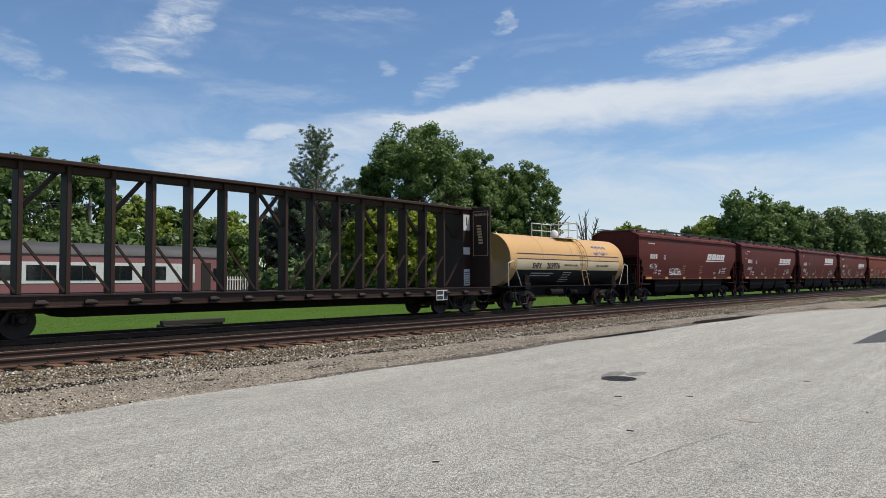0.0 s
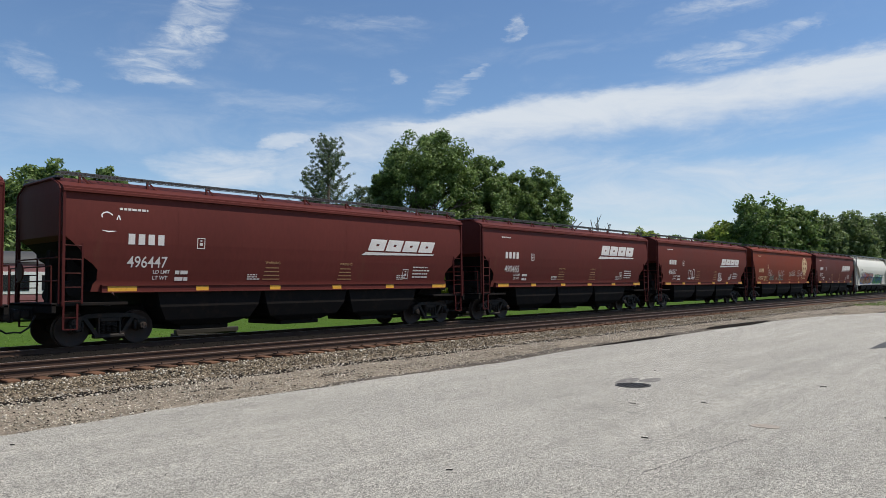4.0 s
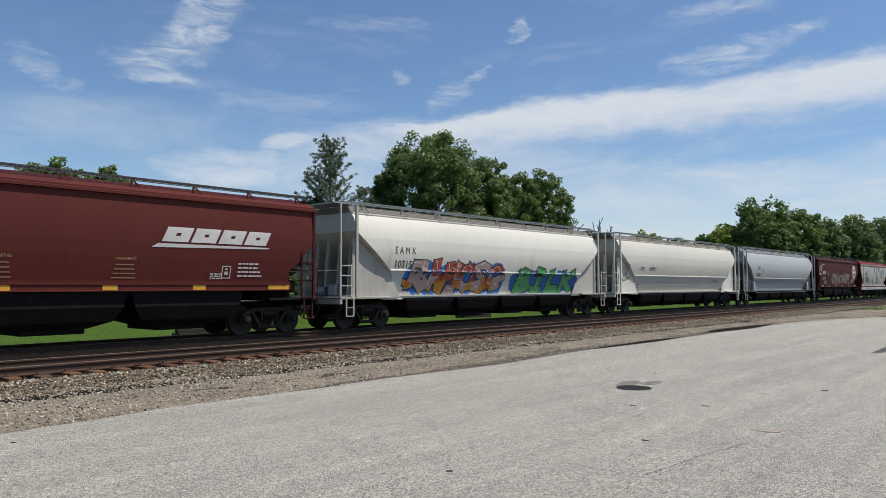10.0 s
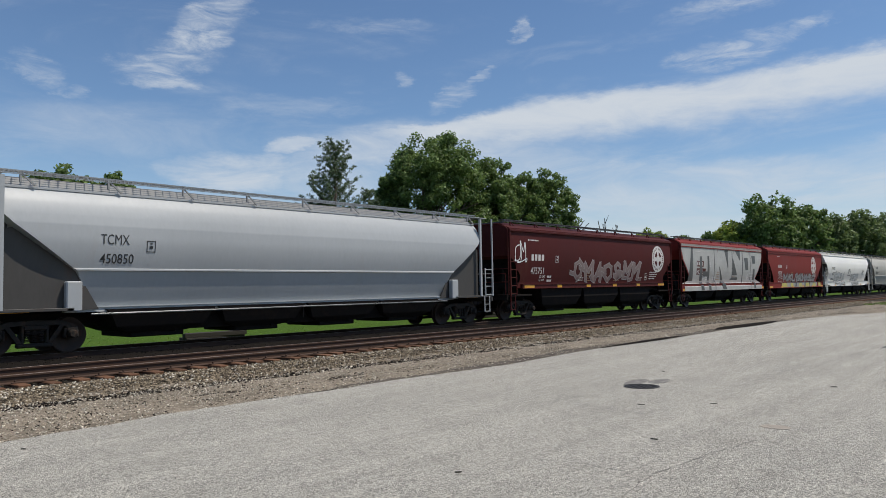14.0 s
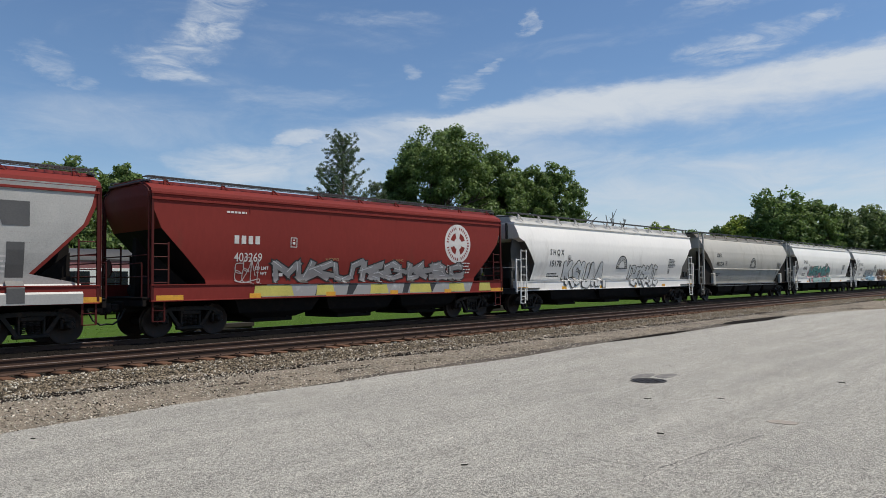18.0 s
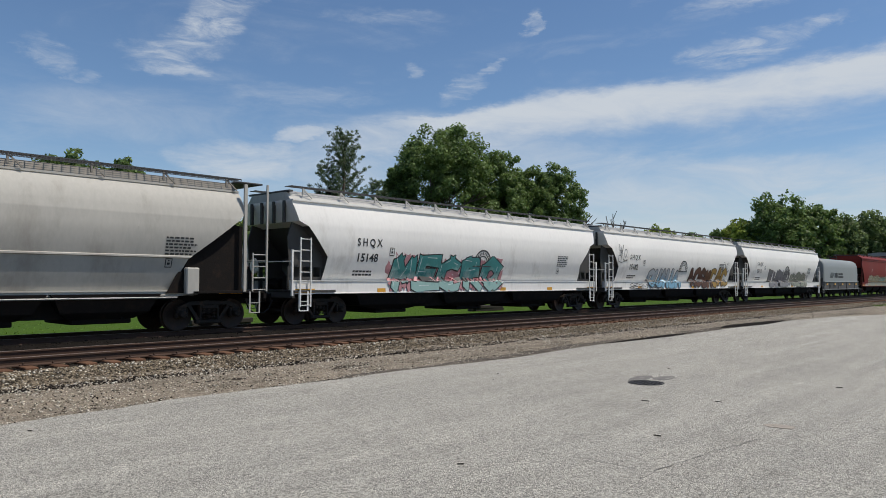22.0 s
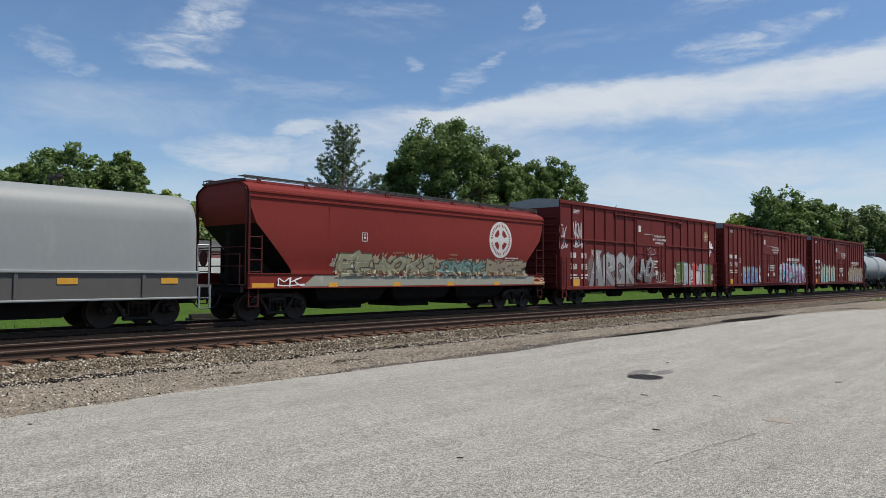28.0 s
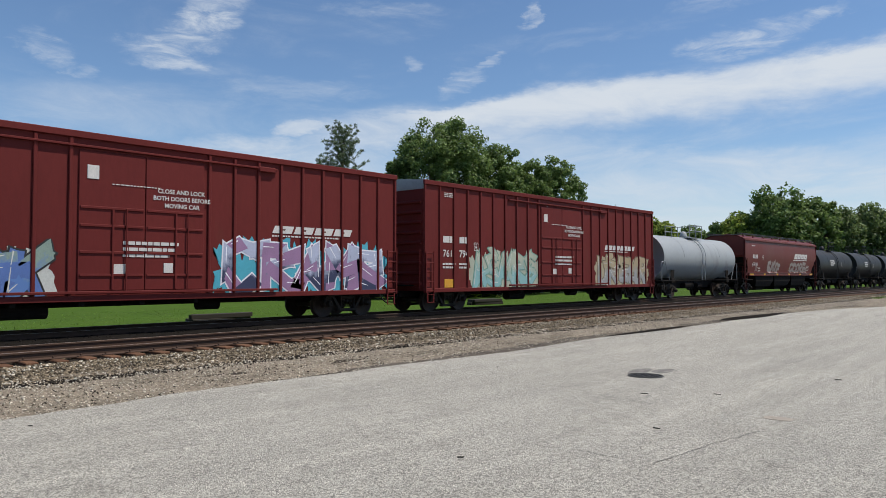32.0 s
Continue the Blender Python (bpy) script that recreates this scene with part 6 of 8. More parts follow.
def strip(pts, w, z=0.004, seed=0):
    """A thin wandering crack as a flat ribbon."""
    rnd = random.Random(seed)
    fine = []
    for (xa, ya), (xb, yb) in zip(pts, pts[1:]):
        n = max(2, int(math.hypot(xb - xa, yb - ya) / 0.12))
        for k in range(n):
            s = k / n
            fine.append((xa + (xb - xa) * s + rnd.uniform(-0.02, 0.02), ya + (yb - ya) * s + rnd.uniform(-0.02, 0.02)))
    f = Form()
    rows = []
    for i, (x, y) in enumerate(fine):
        x2, y2 = fine[min(i + 1, len(fine) - 1)]
        x1, y1 = fine[max(i - 1, 0)]
        dx, dy = x2 - x1, y2 - y1
        l = math.hypot(dx, dy) or 1
        ww = w * rnd.uniform(0.4, 1.2) / 2
        rows.append([(x - dy / l * ww, y + dx / l * ww, z), (x + dy / l * ww, y - dx / l * ww, z)])
    f.rings(rows, False, False)
    return f


def rail_form(x0, x1, y, z):
    sec = [(-0.075, -0.17), (0.075, -0.17), (0.075, -0.155), (0.012, -0.13), (0.012, -0.045), (0.036, -0.035), (0.036, -0.008), (0.026, 0), (-0.026, 0), (-0.036, -0.008), (-0.036, -0.035), (-0.012, -0.045), (-0.012, -0.13), (-0.075, -0.155)]
    return Form().rings([[(x, y + a, z + b) for a, b in sec] for x in (x0, x1)])


def track(yc, label, x_tie0, x_tie1):
    t = thing("railway_track", label, "railway track", kind="structure")
    for s in (-1, 1):
        part("rail", rail_form(-440, 600, yc + s * 0.7525, RAIL_HEAD), MAT["rust"], t, "rusty steel rail")
        part("rail_head", Form().box(-440, 600, yc + s * 0.7525 - 0.027, yc + s * 0.7525 + 0.027, RAIL_HEAD - 0.004, RAIL_HEAD + 0.002, 0.001), MAT["rail_top"], t, "worn running surface")
    rnd = random.Random(int(yc * 10))
    forms = [Form().box(-0.115, 0.115, -1.30, 1.30, -0.16, 0.0, 0.015).mesh("tie", MAT["tie"]) for _ in range(1)]
    plate = Form().box(-0.10, 0.10, -0.17, 0.17, 0.0, 0.02, 0.004).box(-0.05, -0.02, -0.14, -0.10, 0.02, 0.06, 0.004).box(0.02, 0.05, 0.10, 0.14, 0.02, 0.06, 0.004).mesh("tie_plate", MAT["rust"])
    x, n = x_tie0, 0
    while x < x_tie1:
        tie = part("tie", forms[0], None, t, at=pose(x, yc + rnd.uniform(-0.06, 0.06), RAIL_HEAD - 0.160 + rnd.uniform(-0.012, 0.012), 0, rnd.uniform(-0.6, 0.6), rnd.uniform(-1.5, 1.5)))
        if n < 90:
            part("tie_plate", plate, None, tie, at=(0, -0.7525, 0))
        n += 1
        x += 0.50 + rnd.uniform(-0.03, 0.03)
    return t


RAIL_HEAD = 0.245
track(16.2, "rusty unused-looking track with weathered ties", 1.0, 100.0)
track(20.95, "main track under the train with weathered ties", 4.0, 60.0)


def stones(name, n, place, size, mat, label, seed):
    """Loose crushed stones as one mesh of small uneven lumps."""
    rng = np.random.default_rng(seed)
    base = np.array([(1, 0, 0), (-1, 0, 0), (0, 1, 0), (0, -1, 0), (0, 0, 1), (0, 0, -1)], float)
    tri = np.array([(0, 2, 4), (2, 1, 4), (1, 3, 4), (3, 0, 4), (2, 0, 5), (1, 2, 5), (3, 1, 5), (0, 3, 5)])
    pts = place(rng, n)
    n = len(pts)
    v = base[None] * rng.uniform(0.6, 1.2, (n, 6, 1)) + rng.normal(0, 0.18, (n, 6, 3))
    ang = rng.uniform(0, 6.28, n)
    c, s = np.cos(ang), np.sin(ang)
    tilt = rng.uniform(-0.6, 0.6, n)
    v = v * np.array([1.0, 0.8, 0.6])
    x, y, z = v[..., 0].copy(), v[..., 1].copy(), v[..., 2].copy()
    z2 = z * np.cos(tilt)[:, None] + x * np.sin(tilt)[:, None]
    x = x * np.cos(tilt)[:, None] - z * np.sin(tilt)[:, None]
    v = np.stack([x * c[:, None] - y * s[:, None], x * s[:, None] + y * c[:, None], z2], -1)
    r = size[0] + (size[1] - size[0]) * rng.uniform(0, 1, n) ** 2
    v = v * r[:, None, None] + pts[:, None, :]
    f = (tri[None] + (np.arange(n) * 6)[:, None, None]).reshape(-1, 3)
    me = bpy.data.meshes.new(name)
    me.vertices.add(n * 6)
    me.vertices.foreach_set("co", v.reshape(-1).astype(np.float32))
    me.loops.add(len(f) * 3)
    me.loops.foreach_set("vertex_index", f.reshape(-1).astype(np.int32))
    me.polygons.add(len(f))
    me.polygons.foreach_set("loop_start", np.arange(0, len(f) * 3, 3, dtype=np.int32))
    me.update(calc_edges=True)
    me.materials.append(mat)
    return tagged(new(name, me), label, "stones", kind="stuff")


BED_Y = np.linspace(8, 25, 400)
BED_Z = np.array([bed(y) for y in BED_Y])


def strewn(x0, x1, y0, y1, lift=0.012, power=1.6):
    def place(rng, n):
        x = x0 + (x1 - x0) * rng.uniform(0, 1, n) ** power
        y = rng.uniform(y0, y1, n)
        return np.stack([x, y, np.interp(y, BED_Y, BED_Z) + lift], 1)
    return place


stones("ballast_stones", 54000, strewn(2.0, 70, 12.7, 14.95), (0.018, 0.052), MAT["stone"], "brown and grey crushed ballast stones", 1)
stones("ballast_stones", 3600, strewn(2.0, 70, 12.2, 14.9, 0.028), (0.015, 0.040), MAT["stone_white"], "pale limestone pieces among the ballast", 6)
stones("ballast_stones", 8000, strewn(1.5, 60, 9.9, 12.9, 0.020), (0.009, 0.028), MAT["stone_white"], "pale limestone pieces on the verge", 7)
stones("ballast_stones", 11000, strewn(1.5, 70, 12.35, 12.85, 0.016), (0.012, 0.040), MAT["stone_dark"], "dark cinders along the ballast's foot", 9)
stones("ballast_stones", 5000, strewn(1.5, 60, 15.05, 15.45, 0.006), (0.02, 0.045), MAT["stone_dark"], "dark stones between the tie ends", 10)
stones("ballast_stones", 5000, strewn(1.5, 60, 9.9, 12.4, 0.016), (0.008, 0.026), MAT["stone_dark"], "dark cinders on the verge", 8)
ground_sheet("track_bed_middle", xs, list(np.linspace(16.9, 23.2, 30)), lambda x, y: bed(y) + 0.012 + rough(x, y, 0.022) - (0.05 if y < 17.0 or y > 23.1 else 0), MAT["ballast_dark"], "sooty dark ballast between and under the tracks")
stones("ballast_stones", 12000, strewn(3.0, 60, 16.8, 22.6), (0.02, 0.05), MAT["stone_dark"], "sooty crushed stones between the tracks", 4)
stones("ballast_stones", 5000, strewn(3.0, 60, 15.4, 17.0), (0.02, 0.05), MAT["stone"], "brown and grey crushed ballast stones between the rails", 2)
stones("loose_gravel", 18000, strewn(1.5, 45, 9.9, 13.0, 0.018), (0.007, 0.026), MAT["stone_pale"], "fine loose gravel on the verge", 3)


def grass_blades(n, seed):
    """Mown grass behind the tracks as one mesh of small blades."""
    rng = np.random.default_rng(seed)
    x = 2 + 90 * rng.uniform(0, 1, n) ** 1.3
    y = 23.4 + 14 * rng.uniform(0, 1, n) ** 1.5
    h = rng.uniform(0.015, 0.05, n) * (1 + 1.2 * (rng.uniform(0, 1, n) > 0.97))
    a = rng.uniform(0, 6.28, n)
    w = 0.012 + 0.012 * rng.uniform(0, 1, n)
    lean = rng.normal(0, 0.05, (n, 2))
    z = np.full(n, -0.14)
    p = np.stack([x, y, z], 1)
    d = np.stack([np.cos(a) * w, np.sin(a) * w, np.zeros(n)], 1)
    tip = p + np.stack([lean[:, 0], lean[:, 1], h], 1)
    v = np.stack([p - d, p + d, tip + d * 0.3, tip - d * 0.3], 1).reshape(-1, 3)
    ob = cards("grass", v, n, MAT["blade"], None)
    tagged(ob, "short green grass with taller tufts", "grass", kind="stuff")


# ---- trees ----
def leaves(rng, centres, radii, per, size, thin=0.55, flat=0.6):
    """Leaf sprays: small bent cards scattered through clumps."""
    k = len(centres)
    idx = np.repeat(np.arange(k), per)
    n = len(idx)
    d = rng.normal(0, 1, (n, 3))
    d /= np.linalg.norm(d, axis=1)[:, None]
    rr = rng.uniform(0.25, 1.0, n) ** 0.5
    p = centres[idx] + d * (radii[idx] * rr)[:, None] * np.array([1, 1, flat + 0.2])
    face = d * 0.75 + rng.normal(0, 0.55, (n, 3)) + np.array([0, 0, 0.35])
    face /= np.linalg.norm(face, axis=1)[:, None]
    a = np.cross(face, rng.normal(0, 1, (n, 3)))
    a /= np.linalg.norm(a, axis=1)[:, None]
    b = np.cross(face, a)
    s = size * rng.uniform(0.6, 1.3, n)
    a, b = a * s[:, None], b * (s * thin)[:, None]
    v = np.stack([p - a, p - b * 0.9 + [0, 0, 0], p + a, p + b], 1)
    return v.reshape(-1, 3), n


def cards(name, v, n, mat, parent, label=""):
    me = bpy.data.meshes.new(name)
    me.vertices.add(n * 4)
    me.vertices.foreach_set("co", v.reshape(-1).astype(np.float32))
    me.loops.add(n * 4)
    me.loops.foreach_set("vertex_index", np.arange(n * 4, dtype=np.int32))
    me.polygons.add(n)
    me.polygons.foreach_set("loop_start", np.arange(0, n * 4, 4, dtype=np.int32))
    me.update(calc_edges=True)
    me.materials.append(mat)
    ob = new(name, me)
    ob.parent = parent
    if label:
        ob["label"] = label
    return ob


def limb(f, rng, p, d, length, r, depth, tips):
    q = p + d * length
    f.tube(p, q, r, 7, r * 0.62, False)
    if depth == 0:
        tips.append(q)
        return
    for _ in range(3 if depth > 1 else 2):
        e = (d + Vector(rng.normal(0, 0.55, 3)) + Vector((0, 0, 0.12))).normalized()
        limb(f, rng, p + d * length * rng.uniform(0.6, 1.0), e, length * rng.uniform(0.6, 0.8), r * 0.55, depth - 1, tips)


def broadleaf(at, height, width, mat, seed, label, clumps=620, per=95, leaf=0.145, low=0.10, lean=0.0, deep=1.0, boxy=1.0, tuft=0.068):
    """A broad-leaved tree: trunk, limbs and a lumpy crown of leaf clumps with gaps."""
    rng = np.random.default_rng(seed)
    t = thing("tree", label, "tree", at=pose(*at))
    f, tips = Form(), []
    f.tube((0, 0, -0.2), (0.1, 0, height * 0.3), height * 0.026, 10, height * 0.020, False)
    for _ in range(6):
        d = Vector((rng.normal(0, 0.5), rng.normal(0, 0.5), 1)).normalized()
        limb(f, rng, Vector((0.1, 0, height * rng.uniform(0.22, 0.34))), d, height * 0.22, height * 0.013, 2, tips)
    part("trunk", f, MAT["bark"], t, smooth=60)
    d = rng.normal(0, 1, (clumps, 3))
    d /= np.linalg.norm(d, axis=1)[:, None]
    lump = np.array([1.0 + 0.17 * noise.noise((q[0] * 1.6 + seed, q[1] * 1.6, q[2] * 1.6)) + 0.12 * noise.noise((q[0] * 4 + seed, q[1] * 4, q[2] * 4)) for q in d])
    shell = rng.uniform(0.42, 1.0, clumps) ** 0.55
    zc, rz = height * (low + 0.5 * (0.97 - low)), height * 0.5 * (0.97 - low)
    c = np.sign(d) * np.abs(d) ** boxy * (lump * shell)[:, None] * np.array([width / 2, width / 2 * deep, rz])
    c[:, 0] += lean * c[:, 2] / rz * width * 0.25
    c[:, 2] = np.clip(c[:, 2] + zc, height * low, height * 0.97)
    v, n = leaves(rng, c, rng.uniform(0.7, 1.35, clumps) * tuft * width + 0.12, per, leaf, flat=0.55)
    cards("crown", v, n, mat, t)
    return t


def conifer(at, height, width, seed, label):
    """A white pine: whorls of upswept branches with airy needle tufts."""
    rng = np.random.default_rng(seed)
    t = thing("conifer", label, "tree", at=pose(*at))
    f = Form().tube((0, 0, -0.2), (0, 0, height * 0.98), height * 0.016, 8, 0.02, False)
    c, r = [], []
    for i in range(125):
        s = (i + rng.uniform(-0.3, 0.3)) / 125
        z = height * (0.10 + 0.86 * max(0, s))
        reach = width / 2 * (1.03 - s) ** 0.62 * rng.uniform(0.55, 1.12) + 0.15
        a = rng.uniform(0, 6.28)
        rise = 0.55 + 0.55 * s
        q = Vector((math.cos(a) * reach, math.sin(a) * reach, z + reach * rise))
        f.tube((0, 0, z), q, 0.04 * (1.05 - s) + 0.012, 5, 0.008, False)
        m = max(3, int(reach / 0.16))
        for k in range(m):
            u = 0.15 + 0.85 * (k + 1) / m
            c.append((q.x * u + rng.normal(0, 0.10), q.y * u + rng.normal(0, 0.10), z + reach * rise * u + rng.normal(0.04, 0.06)))
            r.append(0.15 + 0.08 * (1 - s))
    part("trunk", f, MAT["bark"], t, smooth=60)
    v, n = leaves(rng, np.array(c), np.array(r), 24, 0.15, 0.13, 0.4)
    cards("needles", v, n, MAT["needle"], t)
    return t


def bearing(az, reach):
    """A spot on the ground in a direction (degrees from +y towards +x) at a distance from the viewer."""
    return (reach * math.sin(radians(az)), reach * math.cos(radians(az)), -0.14)


def tall(el, reach):
    """The height of what rises to an elevation (degrees) at that distance."""
    return 1.75 + 0.14 + reach * math.tan(radians(el))


def bare_tree(at, height, seed, label):
    rng = np.random.default_rng(seed)
    t = thing("bare_tree", label, "tree", at=pose(*at))
    f, tips = Form(), []
    f.tube((0, 0, -0.2), (0, 0, height * 0.45), height * 0.02, 8, height * 0.014, False)
    for _ in range(6):
        p = Vector((0, 0, height * rng.uniform(0.40, 0.45)))
        d = Vector((rng.normal(0, 0.16), rng.normal(0, 0.16), 1)).normalized()
        q = p + d * height * rng.uniform(0.30, 0.52)
        f.tube(p, q, height * 0.011, 6, height * 0.004, False)
        for _ in range(5):
            a = p.lerp(q, rng.uniform(0.35, 0.95))
            b = a + Vector((rng.normal(0, 0.5), rng.normal(0, 0.5), rng.uniform(0.4, 1.0))).normalized() * height * rng.uniform(0.06, 0.14)
            f.tube(a, b, height * 0.005, 5, height * 0.002, False)
    part("trunk", f, MAT["bark"], t)
    return t

# ---- the train: each car's couplers at the middle of the clip, in metres along the track ----
TRAIN_Y, RAIL_Z = 20.95, 0.245
MOVING = []


def join(car, a, b):
    """Puts a car between two coupler positions."""
    MOVING.append((car, (a + b) / 2))


def marks(car, skin, x, number, mat=None, z=2.95, size=0.52, seed=0, bar=True):
    """Road marks (bars) over the car's number."""
    mat = mat or MAT["letter"]
    y = -skin(z) - 0.012
    if bar:
        for i in range(4):
            q = x + i * size * 0.64
            part("road_mark", Form().add([(a, -skin(b) - 0.008, b) for a, b in ((q, z), (q + size * 0.42, z), (q + size * 0.42, z + size * 0.66), (q, z + size * 0.66))], [(0, 1, 2, 3)]), mat, car)
    letters(car, number, x, z - size * 1.42, size * 1.02, mat, bold=0.002, name="car_number", skin=skin, wide=0.86)


def stencils(car, skin, x, mat, seed, w=1.5):
    for k, word in enumerate(("LD LMT", "LT WT")):
        letters(car, word, x + 0.45, 1.95 - 0.17 * k, 0.15, mat, bold=0.002, skin=skin)
        bars(car, x + 1.12, 2.04 - 0.19 * k, 0.5, 0.16, 1, mat, skin, seed + k, gap=0.35)


def plate_box(car, skin, x, z, mat, s=0.36, bar=True):
    f = Form()
    y = -skin(z) - 0.010
    for a, b, c, d in ((0, s * 0.8, 0, 0.025), (0, s * 0.8, s - 0.025, s), (0, 0.025, 0, s), (s * 0.8 - 0.025, s * 0.8, 0, s), (s * 0.25, s * 0.55, s * 0.3, s * 0.55), (s * 0.3, s * 0.5, s * 0.68, s * 0.8)):
        f.add([(px_, -skin(pz_) - 0.009, pz_) for px_, pz_ in ((x + a, z + c), (x + b, z + c), (x + b, z + d), (x + a, z + d))], [(0, 1, 2, 3)])
    part("plate_box", f, mat, car)


def warning(car, skin, x, z=1.78):
    f = Form()
    for k in range(4):
        w = 0.66 - 0.05 * k
        f.add([(px_, -skin(pz_) - 0.009, pz_) for px_, pz_ in ((x - w / 2, z + 0.12 * k), (x + w / 2, z + 0.12 * k), (x + w / 2, z + 0.03 + 0.12 * k), (x - w / 2, z + 0.03 + 0.12 * k))], [(0, 1, 2, 3)])
    part("warning_panel", f, MAT["warn"], car, "faded yellow warning panel")
    letters(car, "WARNING", x - 0.27, z + 0.50, 0.12, MAT["warn"], -skin(z + 0.5) - 0.012)


def grain_hopper(a, b, number, body="maroon", logo=True, cross=False, seed=1, style="flat", label="", high=2.74, long_end=False, mark=(2.60, 2.84, 3.75, 0.42)):
    car, skin, L = hopper(label, b - a, style, body, long_end=long_end)
    x = -L / 2 + (1.72 if style == "flat" else 2.6)
    m = MAT["letter"] if not (cross and body == "oxide") else MAT["letter_buff"]
    if number:
        marks(car, skin, x, number, m, high, 0.44 if style == "flat" else 0.38, seed)
    stencils(car, skin, x + 0.3, m, seed)
    plate_box(car, skin, x + 2.05, 2.68, m, 0.32)
    if number:
        bars(car, x - 0.25, 3.72, 0.95, 0.06, 1, m, skin, seed + 5, gap=0.0)
    for q in (-1.5, 1.6):
        warning(car, skin, q)
    bars(car, -2.4, 1.95, 0.5, 0.2, 3, m, skin, seed + 6)
    bars(car, 4.2, 1.95, 0.5, 0.2, 3, m, skin, seed + 7)
    plate_box(car, skin, L / 2 - 3.45, 1.80, m, 0.38)
    bars(car, L / 2 - 2.9, 2.28, 1.0, 0.50, 4, m, skin, seed + 8, gap=0.6)
    if logo:
        slant_mark(car, skin, *mark, MAT["letter"])
    if cross:
        cross_mark(car, skin, cross, 3.04, 0.79, m, MAT[body])
    join(car, a, b)
    return car, skin, L


def build_train():
    white, dark, lil = (0.78, 0.78, 0.76), (0.02, 0.02, 0.02), (0.6, 0.6, 0.6)
    car, skin, L = centerbeam("empty dark brown centre-beam lumber flatcar", 22.3)
    join(car, -205.55, -182.9)
    car, skin, L = tank_car("yellow tank car with a black lower half", 13.4, "yellow", 1.32, 2.42, "ivory", "black", "cream", lx=1.09)
    f = -skin(2.2) - 0.03
    letters(car, "203976", -2.62, 2.02, 0.42, MAT["letter_dark"], bold=0.012, name="car_number", skin=skin)
    letters(car, "SHPX", -3.92, 2.02, 0.40, MAT["letter_dark"], bold=0.010, name="road_mark", skin=skin, wide=0.86)
    letters(car, "VENT BEFORE UNLOADING", -0.95, 2.17, 0.115, MAT["letter_dark"], bold=0.002, skin=skin)
    letters(car, "LIMESTONE SLURRY", 2.48, 2.16, 0.16, MAT["letter_dark"], bold=0.002, skin=skin)
    bars(car, -3.9, 1.80, 2.6, 0.24, 2, MAT["letter"], skin, 6, gap=0.6)
    bars(car, -0.85, 1.84, 0.9, 0.6, 5, MAT["letter"], skin, 7, gap=0.65)
    plate_box(car, skin, 1.70, 1.42, MAT["letter"], 0.36)
    fo = Form()
    for i in range(4):
        x = 2.42 + i * 0.42
        z = 2.86
        for p, q in (((x, z), (x + 0.05, z + 0.42)), ((x + 0.05, z + 0.42), (x + 0.3, z + 0.40)), ((x + 0.3, z + 0.40), (x + 0.28, z + 0.02)), ((x + 0.28, z), (x + 0.02, z + 0.02))):
            if i % 2 and p[1] == z and q[1] < z + 0.1:
                continue
            d = math.hypot(q[0] - p[0], q[1] - p[1])
            ux, uz = -(q[1] - p[1]) / d * 0.05, (q[0] - p[0]) / d * 0.05
            fo.add([(a, -skin(c) - 0.006, c) for a, c in ((p[0] - ux, p[1] - uz), (q[0] - ux, q[1] - uz), (q[0] + ux, q[1] + uz), (p[0] + ux, p[1] + uz))], [(0, 1, 2, 3)])
    part("emblem", fo, MAT["grey_blue"], car, "grey-blue company emblem")
    join(car, -182.3, -168.9)

    grain_hopper(-168.9, -150.0, "481154", "maroon", seed=2, label="maroon covered hopper car with a pale slanted emblem")
    scrawl(MOVING[-1][0], lambda z: 1.54, -4.3, -2.4, 1.75, 2.2, white, 11, 0.02, 5)
    grain_hopper(-150.0, -132.7, "496447", "maroon", seed=3, label="maroon covered hopper car with a tag by its end")
    scrawl(MOVING[-1][0], lambda z: 1.54, -7.0, -6.4, 3.1, 3.7, white, 12, 0.02, 3)
    grain_hopper(-132.7, -115.2, "490465", "maroon", seed=4, mark=(2.35, 3.10, 4.0, 0.52), label="maroon covered hopper car with a pale slanted emblem")
    car, skin, L = grain_hopper(-115.2, -97.86, "496037", "oxide_dark", seed=5, label="brownish-red covered hopper car with small white tags")
    scrawl(car, skin, -3.2, -2.2, 1.85, 2.45, white, 13, 0.02, 4)
    scrawl(car, skin, 2.2, 2.9, 1.7, 2.3, white, 14, 0.02, 4)
    car, skin, L = grain_hopper(-97.86, -79.34, "478591", "oxide", False, 6.0, 6, high=2.38, long_end=True, label="faded orange-red covered hopper car with a buff round emblem")
    for i, (p, q) in enumerate(((-4.6, -3.6), (-1.9, -0.3), (1.3, 3.0), (3.7, 5.3))):
        scrawl(car, skin, p, q, 2.15, 2.60, (0.42, 0.36, 0.33), 20 + i, 0.02, 5)
    for i, (p, q) in enumerate(((-4.0, -3.0), (-1.6, -0.5))):
        scrawl(car, skin, p, q, 1.75, 2.20, (0.05, 0.22, 0.20), 26 + i, 0.022, 6)
    scrawl(car, skin, -5.5, -4.6, 1.68, 2.05, (0.35, 0.20, 0.05), 28, 0.02, 4)
    grain_hopper(-79.34, -61.9, "492122", "maroon", seed=7, label="dark maroon covered hopper car with yellow warning panels")

    car, skin, L = hopper("cream centre-flow hopper car with orange, blue and green graffiti", 19.9, "flow", "cream", bays=4, rails="greige", roof="roof_dirt", walk_mat=MAT["galv"], deck="greige")
    letters(car, "E A M X", -6.8, 2.80, 0.38, MAT["letter_dark"], bold=0.0, name="road_mark", skin=skin, wide=0.86)
    letters(car, "10315", -6.8, 2.27, 0.40, MAT["letter_dark"], bold=0.004, name="car_number", skin=skin)
